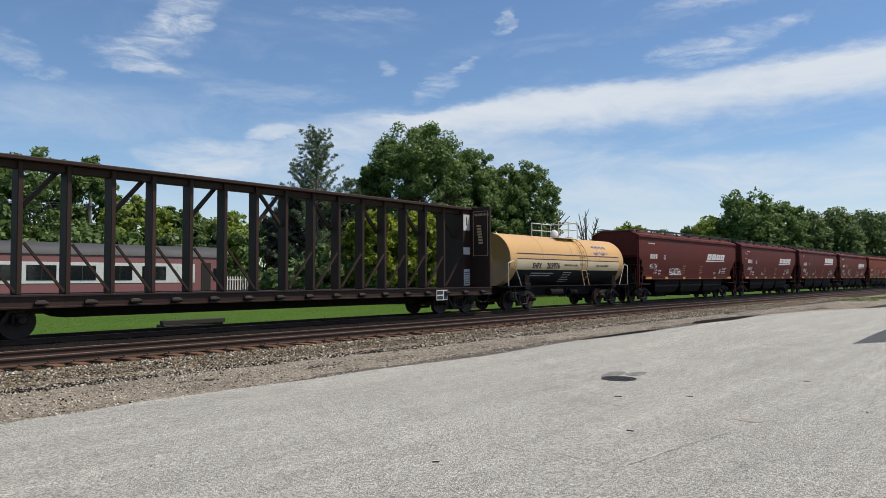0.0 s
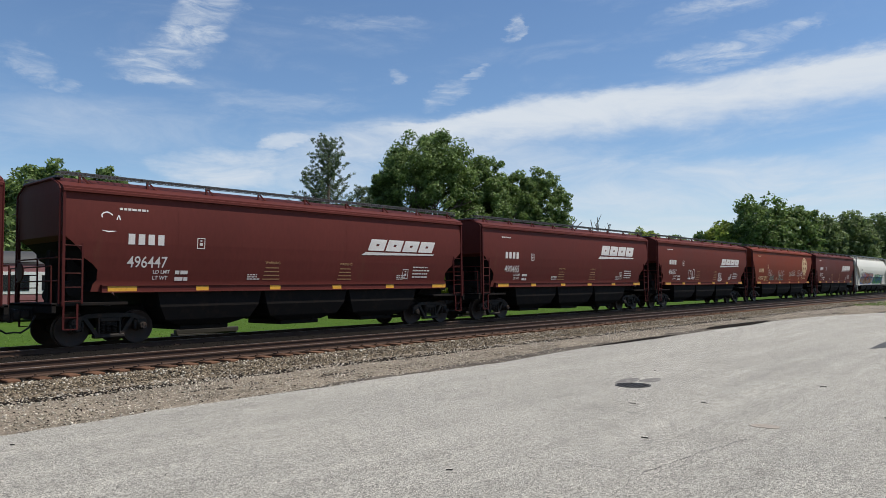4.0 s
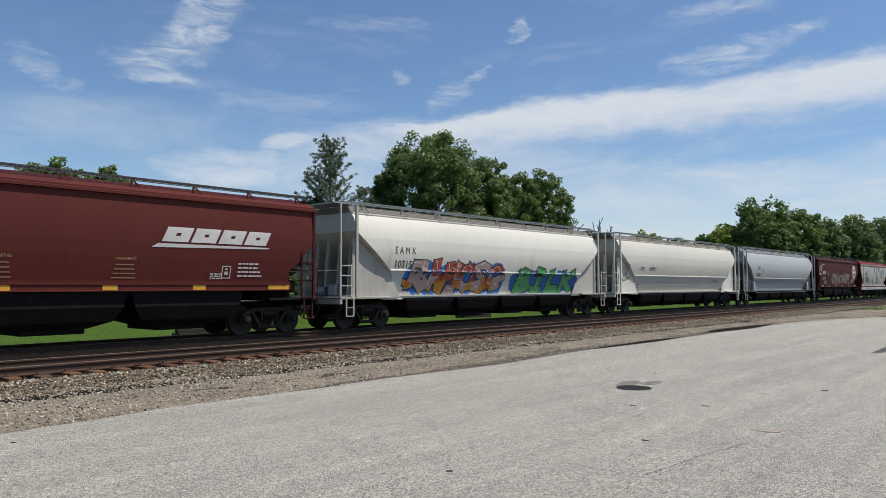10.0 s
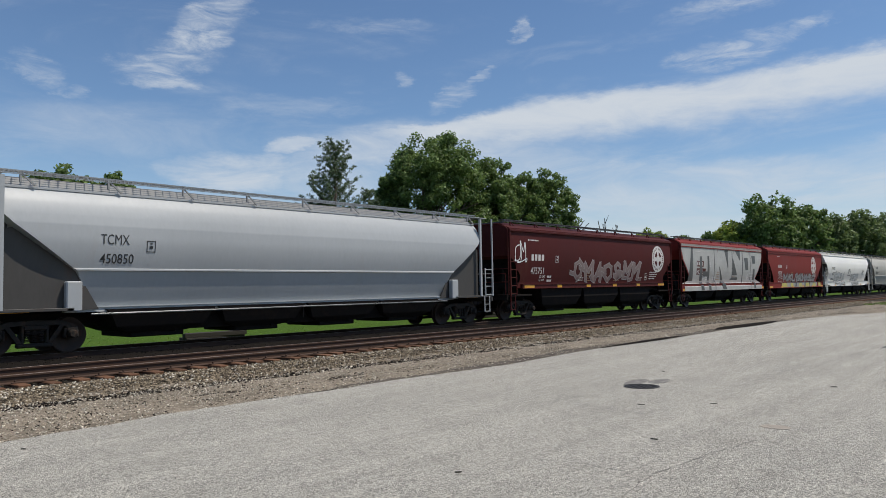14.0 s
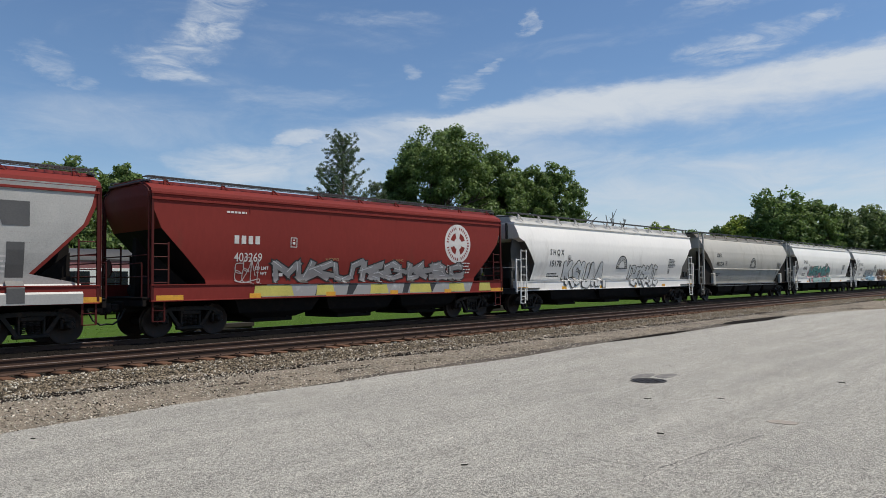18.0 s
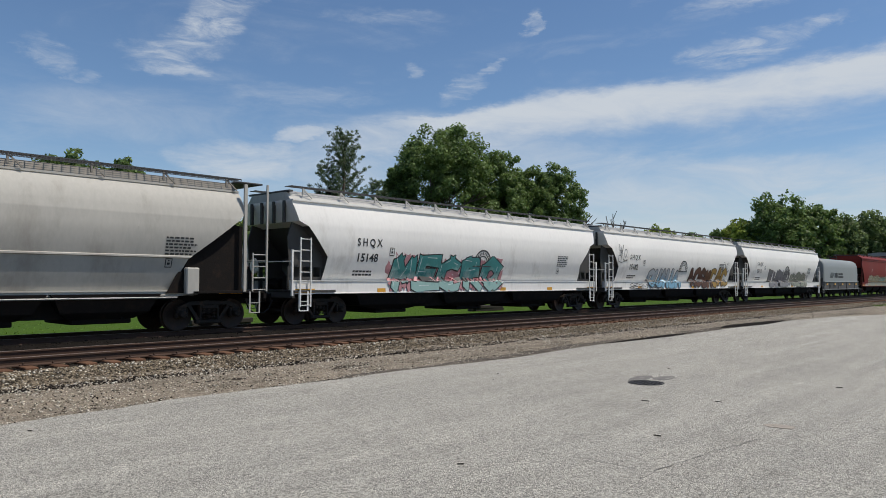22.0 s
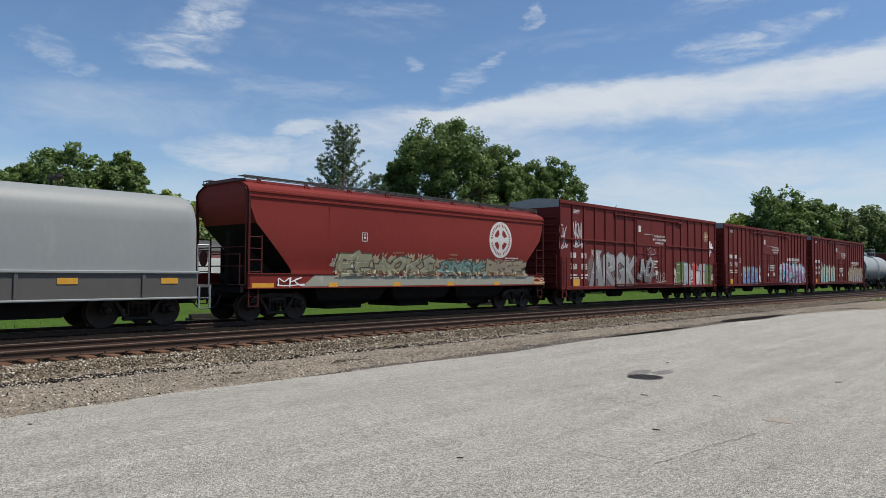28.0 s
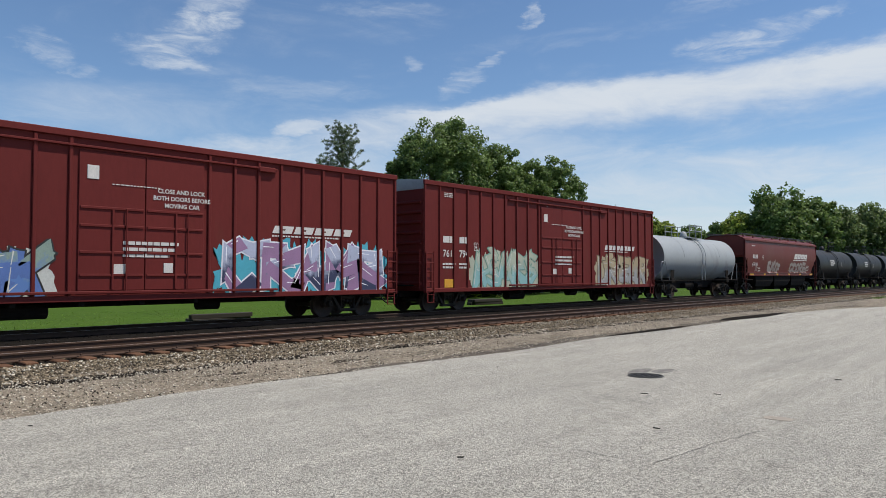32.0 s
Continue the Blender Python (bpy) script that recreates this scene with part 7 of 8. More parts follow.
    graffiti(car, skin, -5.9, 0.1, 1.25, 2.62, 6, (0.015, 0.17, 0.58), (0.40, 0.07, 0.035), (0.48, 0.24, 0.03), dark, (0.78, 0.76, 0.74), 31, 0.12, 0.34, accent=(0.42, 0.30, 0.27))
    graffiti(car, skin, 1.1, 6.4, 1.25, 2.40, 4, (0.02, 0.12, 0.40), (0.06, 0.27, 0.09), (0.09, 0.34, 0.12), dark, (0.35, 0.5, 0.4), 32, 0.12, 0.40, word="SILK")
    join(car, -61.9, -42.0)
    car, skin, L = hopper("tan centre-flow hopper car with rust-stained seams", 20.6, "flow", "tan", bays=4, rails="cream", roof="roof_dirt", walk_mat=MAT["galv"], deck="cream")
    letters(car, "450091", -5.5, 2.47, 0.34, MAT["letter_dark"], bold=0.004, name="car_number", skin=skin)
    letters(car, "CAIX", -6.75, 2.47, 0.34, MAT["letter_dark"], bold=0.0, name="road_mark", skin=skin, wide=0.9)
    scrawl(car, skin, -7.4, -6.4, 1.25, 1.7, (0.03, 0.03, 0.03), 19, 0.022, 4)
    scrawl(car, skin, -8.6, -8.0, 1.9, 2.9, (0.03, 0.03, 0.03), 18, 0.022, 3)
    bars(car, 5.0, 1.92, 0.9, 0.12, 1, MAT["letter_dark"], skin, 10)
    join(car, -42.0, -21.4)
    car, skin, L = hopper("light grey centre-flow hopper car, clean", 20.9, "flow", "grey", bays=4, rails="grey", roof="roof_grey", walk_mat=MAT["galv"], deck="end_shade_grey", trim=True)
    letters(car, "450850", -6.85, 2.33, 0.38, MAT["letter_dark"], bold=0.002, name="car_number", skin=skin, wide=0.80)
    letters(car, "TCMX", -6.85, 2.84, 0.38, MAT["letter_dark"], bold=0.0, name="road_mark", skin=skin, wide=0.72)
    plate_box(car, skin, -5.6, 2.65, MAT["letter_dark"], 0.32)
    join(car, -21.4, -0.45)

    car, skin, L = grain_hopper(-0.45, 17.75, "475751", "maroon_dark", False, 6.55, 12, "flat", "dark maroon hopper car with white graffiti and a round emblem")
    graffiti(car, skin, -3.0, 4.2, 1.66, 2.9, 7, None, (0.22, 0.16, 0.15), (0.10, 0.05, 0.05), (0.30, 0.26, 0.25), None, 41, 0.25, 0.17)
    scrawl(car, skin, -8.0, -7.2, 2.7, 3.9, white, 42, 0.03, 3)
    car, skin, L = grain_hopper(17.75, 34.5, "403983", "red", False, 0, 13, "ribbed", "red hopper car whose side is sprayed with silver and grey blocks")
    f = Form()
    for k in range(12):
        za, zb = 1.06 + 3.06 * k / 12, 1.06 + 3.06 * (k + 1) / 12
        f.rings([[(s_ * (L / 2 - 0.12 - (lerp_table(INSETS["ribbed"], zz) if zz > 1.6 else 0.3)), -skin(zz) - 0.006, zz) for s_ in (-1, 1)] for zz in (za, zb - 0.0005)], False, False)
    part("graffiti_cloud", f, spray((0.40, 0.39, 0.365)), car, "silver-grey sprayed ground")
    for z_, w_, h_ in ((2.13, 1.50, 0.42), (2.67, 1.15, 0.38)):
        part("paint_patch", Form().rings([[(-L / 2 + 2.52, -skin(zz) - 0.0075, zz), (-L / 2 + 2.52 + w_, -skin(zz) - 0.0075, zz)] for zz in (z_, z_ + h_ / 2, z_ + h_)], False, False), MAT["maroon"], car, "dark red panel left round the number")
    # grey letter shades: left and right edge at the foot, the same at the top, foot and top heights
    for a0, b0, a1, b1, za, zb in ((-6.5, -5.75, -6.0, -5.75, 1.65, 4.0), (-4.65, -4.15, -4.65, -4.3, 1.08, 3.35), (-4.15, -3.35, -4.15, -3.35, 2.0, 2.35), (-3.35, -2.95, -3.35, -3.05, 1.08, 3.4), (-2.2, -2.1, -2.2, -2.1, 1.1, 4.0),
                                   (-0.8, -0.1, -1.3, -1.22, 1.1, 2.7), (0.32, 0.4, -0.3, 0.4, 2.6, 3.95), (1.15, 1.28, 1.15, 1.28, 1.9, 3.8), (1.3, 2.2, 1.3, 1.38, 2.1, 3.3), (2.7, 2.8, 1.7, 2.8, 3.2, 4.0), (0.7, 2.3, 1.2, 2.3, 1.75, 1.95),
                                   (3.2, 3.35, 3.2, 3.35, 1.2, 3.9), (3.9, 4.5, 3.6, 4.4, 2.5, 3.4), (4.9, 5.0, 4.9, 5.0, 1.1, 3.9), (5.4, 6.0, 5.2, 6.0, 3.0, 3.6), (5.5, 5.9, 5.5, 5.9, 1.1, 2.6)):
        g = Form()
        g.rings([[(a0 + (a1 - a0) * q_ / 8, -skin(za + (zb - za) * q_ / 8) - 0.012, za + (zb - za) * q_ / 8), (b0 + (b1 - b0) * q_ / 8, -skin(za + (zb - za) * q_ / 8) - 0.012, za + (zb - za) * q_ / 8)] for q_ in range(9)], False, False)
        part("graffiti_shade", g, spray((0.085, 0.082, 0.08)), car, "dark grey sprayed letter shade")
    car, skin, L = grain_hopper(34.5, 51.6, "403269", "red", False, 5.0, 14, "ribbed", "red covered hopper car with a grey graffiti strip along its sill")
    graffiti(car, skin, -3.9, 5.6, 1.56, 2.24, 8, None, (0.22, 0.215, 0.215), (0.27, 0.265, 0.26), (0.015, 0.012, 0.012), (0.5, 0.5, 0.5), 44, 0.25, 0.40)
    part("paint_patch", Form().slab([(-4.3, 1.10), (5.7, 1.10), (5.9, 1.49), (-4.1, 1.49)], -1.5738, -1.571), spray(((0.52, 0.51, 0.49), (0.30, 0.29, 0.28))), car, "silver sprayed strip along the sill")
    for k in range(7):
        x_ = -3.6 + 1.35 * k
        part("paint_patch", Form().slab([(x_, 1.11), (x_ + 0.28, 1.11), (x_ + 0.34 + 0.1 * (k % 3), 1.48), (x_ + 0.12, 1.48)], -1.5748, -1.571), spray((0.03, 0.028, 0.03)), car, "black sprayed letter foot on the sill")
    scrawl(car, skin, -5.2, -4.4, 1.60, 2.3, (0.40, 0.36, 0.34), 45, 0.02, 4)

    for x_, w_ in ((-4.6, 1.5), (-2.2, 0.8), (0.2, 0.9), (2.2, 1.2), (4.4, 1.0), (6.3, 0.8)):
        part("paint_patch", Form().slab([(x_, 1.12), (x_ + w_, 1.12), (x_ + w_ - 0.1, 1.46), (x_ + 0.05, 1.46)], -1.5755, -1.571), spray((0.50, 0.44, 0.10)), car, "yellow sprayed patch on the sill")

    def plant_hopper(a, b, number, seed, label, body="white"):
        car, skin, L = hopper(label, b - a, "round" if body == "white" else "flow", body, body, "end_shade_grey" if body == "white" else "under", 3 if body == "white" else 4, body, "roof_pale" if body == "white" else "roof_dirt", trim=body != "white")
        d = MAT["letter_dark"]
        x = -6.8 if body == "white" else -6.4
        letters(car, number, x, 2.18 if body == "white" else 2.36, 0.42, d, bold=0.008, name="car_number", skin=skin)
        letters(car, "S H Q X" if body == "white" else "CBFX", x, 2.74 if body == "white" else 2.96, 0.37, d, bold=0.008, name="road_mark", skin=skin, wide=0.9)
        bars(car, x - 0.05, 1.86, 1.1, 0.24, 2, d, skin, seed + 1)
        plate_box(car, skin, x + 1.6, 2.42, d, 0.30)
        bars(car, 5.95, 2.72, 1.0, 0.55, 6, d, skin, seed + 2)
        plate_box(car, skin, 6.0, 1.85, d, 0.26)
        # arched emblem
        f = Form()
        cx, cz, r = 0.25 if body == "white" else 0.57, 2.16 if body == "white" else 2.36, 0.60
        for r0, r1 in ((r * 0.9, r), (r * 0.55, r * 0.62)):
            vs, fs = [], []
            for i in range(17):
                t = math.pi * i / 16
                for rr in (r0, r1):
                    z = cz + rr * 1.1 * math.sin(t)
                    vs.append((cx + rr * math.cos(t), -skin(z) - 0.010, z))
            for i in range(16):
                fs.append((2 * i, 2 * i + 1, 2 * i + 3, 2 * i + 2))
            f.add(vs, fs)
        for i in range(13):
            t = math.pi * (i + 0.5) / 13
            f.add([(cx + rr * math.cos(t + dt), -skin(cz + rr * 1.1 * math.sin(t + dt)) - 0.010, cz + rr * 1.1 * math.sin(t + dt)) for rr, dt in ((r * 0.68, -0.06), (r * 0.84, -0.06), (r * 0.84, 0.06), (r * 0.68, 0.06))], [(0, 1, 2, 3)])
        f.slab([(cx - r, cz - 0.06), (cx + r, cz - 0.06), (cx + r, cz), (cx - r, cz)], -skin(cz) - 0.012, -skin(cz))
        part("emblem", f, d, car, "dark arched emblem")
        join(car, a, b)
        return car, skin, L
    car, skin, L = plant_hopper(51.6, 71.5, "15178", 50, "white covered hopper car with black outline graffiti")
    graffiti(car, skin, -5.5, -1.6, 1.06, 2.50, 5, None, (0.62, 0.62, 0.60), None, dark, None, 51, 0.25, 0.30, True)
    graffiti(car, skin, 1.1, 4.4, 1.06, 2.42, 5, None, (0.64, 0.64, 0.62), None, dark, None, 52)
    plant_hopper(71.5, 91.05, "450754", 53, "weathered grey centre-flow hopper car", "greige")
    car, skin, L = plant_hopper(91.05, 111.1, "15148", 54, "white covered hopper car with large teal and pink graffiti")
    graffiti(car, skin, -5.0, 1.5, 1.08, 2.42, 5, (0.50, 0.24, 0.25), (0.055, 0.25, 0.235), (0.30, 0.46, 0.42), dark, (0.55, 0.65, 0.62), 55, 0.8, 0.36, word="MECRO")
    car, skin, L = plant_hopper(111.1, 131.0, "15182", 56, "white covered hopper car with blue and ochre graffiti")
    graffiti(car, skin, -4.4, -0.2, 1.10, 2.36, 5, None, (0.40, 0.42, 0.43), (0.22, 0.42, 0.55), dark, None, 57, 0.25, 0.32, True)
    graffiti(car, skin, 1.2, 7.4, 1.08, 2.40, 7, None, (0.20, 0.10, 0.05), (0.42, 0.22, 0.05), dark, (0.55, 0.34, 0.10), 58, 0.3, 0.34, True, fills=((0.10, 0.042, 0.026), (0.13, 0.055, 0.03), (0.10, 0.042, 0.026), (0.15, 0.065, 0.03), (0.38, 0.23, 0.055), (0.34, 0.20, 0.05), (0.42, 0.27, 0.07)))
    scrawl(car, skin, -8.2, -7.2, 2.6, 3.5, (0.06, 0.06, 0.06), 59, 0.02, 4)
    scrawl(car, skin, 6.6, 7.6, 2.2, 2.9, (0.06, 0.06, 0.06), 60, 0.02, 4)
    scrawl(car, skin, -6.8, -3.2, 1.12, 1.42, (0.05, 0.05, 0.05), 61, 0.02, 8)
    car, skin, L = plant_hopper(131.0, 151.4, "15113", 62, "white covered hopper car with grey letter graffiti along its sill")
    graffiti(car, skin, -4.0, 1.2, 1.10, 2.40, 5, None, (0.17, 0.16, 0.165), (0.27, 0.255, 0.26), (0.075, 0.072, 0.075), None, 63, 0.25, 0.40)
    graffiti(car, skin, 1.5, 5.6, 1.10, 2.25, 5, None, (0.24, 0.245, 0.19), (0.36, 0.36, 0.28), (0.09, 0.09, 0.08), None, 66, 0.25, 0.34)
    scrawl(car, skin, 4.7, 6.3, 1.65, 2.2, (0.05, 0.05, 0.05), 64, 0.02, 4)

    car, skin, L = coil_car("grey coil car with a pale rounded cover", 14.6)
    d = MAT["letter_dark"]
    for k in range(5):
        z = 1.94 + 0.105 * k
        part("emblem_stripe", Form().slab([(-4.40 + 0.07 * k, z), (-3.35 + 0.14 * k, z), (-3.30 + 0.14 * k, z + 0.055), (-4.37 + 0.07 * k, z + 0.055)], -1.512, -1.50), d, car)
    for q in (-2.75, -2.15):
        part("emblem_block", Form().slab([(q, 1.94), (q + 0.48, 1.94), (q + 0.56, 2.40), (q + 0.08, 2.40)], -1.512, -1.50), d, car)
    bars(car, -1.35, 2.40, 1.9, 0.19, 1, d, -1.512, 65, gap=0.0)
    bars(car, -1.40, 2.12, 2.1, 0.19, 1, d, -1.512, 66, gap=0.0)
    letters(car, "162754", -3.75, 0.95, 0.40, d, -1.535, 0.006, name="car_number")
    bars(car, -4.55, 1.24, 0.6, 0.28, 1, d, -1.53, 67, gap=0.0)
    bars(car, -1.2, 1.35, 1.0, 0.3, 2, d, -1.53, 68)
    join(car, 151.4, 166.0)
    car, skin, L = grain_hopper(166.0, 183.3, "", "red", False, 4.7, 15, "ribbed", "red covered hopper car with pale green and cream graffiti")
    graffiti(car, skin, -4.4, 0.6, 1.46, 2.22, 6, (0.36, 0.30, 0.20), (0.30, 0.28, 0.17), (0.25, 0.26, 0.19), (0.07, 0.065, 0.05), (0.48, 0.46, 0.36), 70, 0.9, 0.34)
    graffiti(car, skin, 0.8, 3.6, 1.46, 2.12, 4, (0.36, 0.30, 0.20), (0.10, 0.22, 0.19), (0.20, 0.30, 0.26), (0.05, 0.06, 0.05), (0.45, 0.48, 0.42), 73, 0.8, 0.32)
    graffiti(car, skin, 3.8, 6.4, 1.46, 2.15, 4, (0.36, 0.30, 0.20), (0.34, 0.28, 0.19), (0.28, 0.26, 0.2), (0.10, 0.07, 0.05), None, 74, 0.8, 0.30)
    part("paint_patch", Form().slab([(-5.9, 1.10), (7.2, 1.10), (7.2, 1.47), (-5.4, 1.47)], -1.5755, -1.571), spray(((0.50, 0.46, 0.36), (0.30, 0.30, 0.24))), car, "pale cream sprayed strip along the sill")
    scrawl(car, skin, -6.9, -6.0, 1.15, 1.42, white, 71, 0.025, 3)
    scrawl(car, skin, 7.1, 7.9, 1.15, 1.42, (0.6, 0.42, 0.28), 72, 0.025, 3)

    def box(a, b, number, seed, label, split=False, cross=False, zt=2.22):
        car, skin, L = boxcar(label, b - a, split, seed, 8 if split else 10)
        m = MAT["letter"]
        x = -8.6
        letters(car, number[:3], x, zt, 0.40, m, -1.515, 0.006, name="car_number")
        letters(car, number[3:], x + 1.0, zt, 0.40, m, -1.515, 0.008, name="car_number")
        bars(car, x + 0.02, zt + 0.83, 0.58, 0.26, 1, m, -1.512, seed, gap=0.0)
        bars(car, x + 1.02, zt + 0.83, 0.58, 0.26, 1, m, -1.512, seed + 1, gap=0.0)
        bars(car, x, zt - 0.25, 0.8, 0.28, 2, m, -1.512, seed + 2)
        bars(car, x + 1.0, zt - 0.25, 0.7, 0.28, 2, m, -1.512, seed + 3)
        bars(car, -L / 2 + 1.2, 4.80, 0.7, 0.2, 3, m, -1.512, seed + 4)
        part("reflector", Form().box(-L / 2 + 1.2, -L / 2 + 1.85, -1.515, -1.50, 0.98, 1.32, 0.004), MAT["reflector"], car, "yellow panel")
        plate_box(car, skin, -6.65, 2.50, m, 0.34)
        bars(car, -0.9, 3.92, 1.5, 0.05, 1, m, -1.56, seed + 5)
        letters(car, "CLOSE AND LOCK", 0.35, 3.78, 0.17, m, -1.56, 0.004)
        letters(car, "BOTH DOORS BEFORE", 0.22, 3.58, 0.17, m, -1.56, 0.004)
        letters(car, "MOVING CAR", 0.55, 3.38, 0.17, m, -1.56, 0.004)
        part("placard", Form().box(-1.55, -1.25, -1.56, -1.545, 4.0, 4.36, 0.004).box(0.55, 0.82, -1.56, -1.545, 1.55, 1.82, 0.004).box(-0.85, -0.5, -1.56, -1.545, 1.50, 1.78, 0.004), m, car, "white door placards")
        bars(car, -0.6, 2.40, 1.6, 0.5, 3, m, -1.56, seed + 6)
        if not cross:
            slant_mark(car, skin, 4.15, 2.82, 3.4, 0.24, m, False)
            bars(car, 4.15, 2.76, 3.2, 0.05, 1, m, -1.512, seed + 9, gap=0.0)
        else:
            cross_mark(car, skin, 8.0, 4.12, 0.34, MAT["letter_buff"])
        join(car, a, b)
        return car, skin, L
    car, skin, L = box(183.3, 204.0, "760885", 80, "red ribbed boxcar with silver, green and red graffiti", True, True, 1.82)
    graffiti(car, skin, -6.7, -1.75, 0.86, 2.72, 4, (0.17, 0.10, 0.09), (0.30, 0.29, 0.285), (0.22, 0.21, 0.205), dark, (0.70, 0.70, 0.70), 81, 0.15, 0.40, word="ARGK")
    graffiti(car, lambda z: 1.60, -1.6, 0.2, 0.95, 2.60, 2, None, (0.27, 0.26, 0.255), (0.14, 0.10, 0.10), dark, (0.6, 0.6, 0.6), 85, 0.2, 0.30)
    scrawl(car, lambda z: 1.585, 0.5, 1.7, 1.15, 1.75, (0.45, 0.38, 0.37), 86, 0.02, 5)
    scrawl(car, lambda z: 1.585, -0.6, 0.3, 2.75, 3.3, (0.30, 0.24, 0.24), 87, 0.02, 3)
    graffiti(car, skin, 3.4, 8.9, 0.86, 2.28, 5, (0.60, 0.50, 0.48), (0.10, 0.15, 0.03), None, dark, (0.75, 0.78, 0.8), 82, 0.5, 0.42, word="BRITE", fills=((0.10, 0.15, 0.03), (0.32, 0.34, 0.38), (0.45, 0.04, 0.035), (0.30, 0.32, 0.35), (0.10, 0.15, 0.03)))
    scrawl(car, skin, -9.6, -9.0, 2.9, 4.1, lil, 83, 0.03, 3)
    scrawl(car, skin, -8.4, -7.6, 3.0, 4.2, lil, 84, 0.03, 4)
    f = Form()
    blob(f, skin, 8.75, 3.40, 0.40, 0.55, 0.012, lambda t: 0.72 + 0.20 * math.sin(3 * t + 1) + 0.16 * math.sin(7 * t + 2) + 0.10 * math.sin(13 * t), n=48)
    part("graffiti", f, spray((0.75, 0.75, 0.74)), car, "white sprayed patch")
    car, skin, L = box(204.0, 224.7, "761752", 90, "red ribbed boxcar with blue bubble and character-free graffiti")
    car["label"] = "red ribbed boxcar with blue bubble graffiti"
    graffiti(car, skin, -6.0, -2.5, 0.84, 2.25, 4, (0.55, 0.56, 0.52), (0.24, 0.32, 0.27), (0.10, 0.20, 0.45), dark, (0.6, 0.6, 0.55), 91, 0.4, 0.40, accent=(0.09, 0.16, 0.40))
    graffiti(car, skin, 2.4, 8.9, 0.84, 2.55, 5, (0.07, 0.36, 0.46), (0.42, 0.45, 0.58), (0.035, 0.04, 0.09), (0.72, 0.72, 0.76), (0.85, 0.85, 0.88), 92, 0.7, 0.34, accent=(0.30, 0.17, 0.30))
    car, skin, L = box(224.7, 245.6, "761794", 100, "red ribbed boxcar with pale green and tan graffiti")
    graffiti(car, skin, -6.8, -2.1, 0.84, 2.55, 5, (0.42, 0.44, 0.34), (0.40, 0.44, 0.34), (0.24, 0.44, 0.44), (0.16, 0.30, 0.24), (0.6, 0.6, 0.55), 101, 0.35)
    graffiti(car, skin, 3.4, 8.9, 0.84, 2.50, 5, (0.40, 0.34, 0.22), (0.38, 0.30, 0.18), (0.30, 0.30, 0.30), (0.16, 0.12, 0.08), (0.6, 0.6, 0.6), 102, 0.35)
    scrawl(car, skin, -1.4, -0.2, 3.9, 4.8, lil, 103, 0.03, 4)

    car, skin, L = tank_car("plain grey tank car with a stained seam", 13.2, "tank_grey", 1.45, 2.55, None, None, "tank_grey", white_cap=False)
    join(car, 245.6, 258.9)
    car, skin, L = grain_hopper(258.9, 278.3, "479180", "red_faded", True, False, 16, "flat", "faded red covered hopper car with pale tags")
    graffiti(car, skin, -4.0, -1.2, 1.6, 2.6, 3, None, (0.32, 0.28, 0.26), None, (0.16, 0.06, 0.05), None, 111)
    graffiti(car, skin, 1.5, 6.0, 1.6, 2.5, 5, None, (0.32, 0.28, 0.26), None, (0.16, 0.06, 0.05), None, 112)
    for k, (a, b) in enumerate(((278.3, 292.2), (292.2, 306.0), (306.0, 319.8))):
        car, skin, L = tank_car("black tank car with small white stencils", 13.6, "black", 1.45, 2.50, None, None, "black", white_cap=False)
        bars(car, -2.4, 2.9, 1.6, 0.6, 3, MAT["letter"], skin, 120 + k)
        plate_box(car, skin, 1.5, 2.3, MAT["letter"], 0.4)
        join(car, a, b)


def along(t):
    """How far the train stands from its place at 16 s."""
    return -(12.96 * (t - 16) - 0.0085 * (t - 16) ** 2)


def motions():
    """The whole train rolls past, slowing a little."""
    for car, x in MOVING:
        walk(car, [(t, pose(x + along(t), TRAIN_Y, RAIL_Z)) for t in range(0, 33)])

# ---- trees behind the line ----
for az_, el_, reach_, wide_, mt, seed_, box_, lab in (
        (47.6, 12.2, 66, 9.0, "leaf_mid", 11, 0.72, "tall dense green maple behind the tracks"), (44.1, 9.2, 65, 3.4, "leaf_mid", 21, 0.9, "low green bough beside the tall maple"),
        (51.9, 10.3, 69, 6.2, "leaf_mid", 12, 0.85, "dense green maple behind the tracks"), (54.1, 9.4, 73, 6.4, "leaf_mid", 16, 0.9, "green broad-leaved tree behind the tracks"),
        (56.5, 9.5, 75, 5.8, "leaf_mid", 17, 0.85, "green broad-leaved tree with drooping boughs"),
        (19.9, 9.2, 68, 7.4, "leaf_mid", 14, 0.9, "round green tree behind the parked coach"), (17.2, 7.6, 68, 6.0, "leaf_mid", 18, 1.0, "round green tree behind the parked coach"),
        (23.7, 9.0, 70, 5.6, "leaf_mid", 15, 0.9, "round green tree behind the parked coach")):
    near = 40 < az_ < 60
    broadleaf(bearing(az_, reach_), tall(el_, reach_), wide_, MAT[mt], seed_, lab, 700 if wide_ > 7 and near else 400 if near else 300, 105 if near else 62, 0.145 if near else 0.19, boxy=box_)
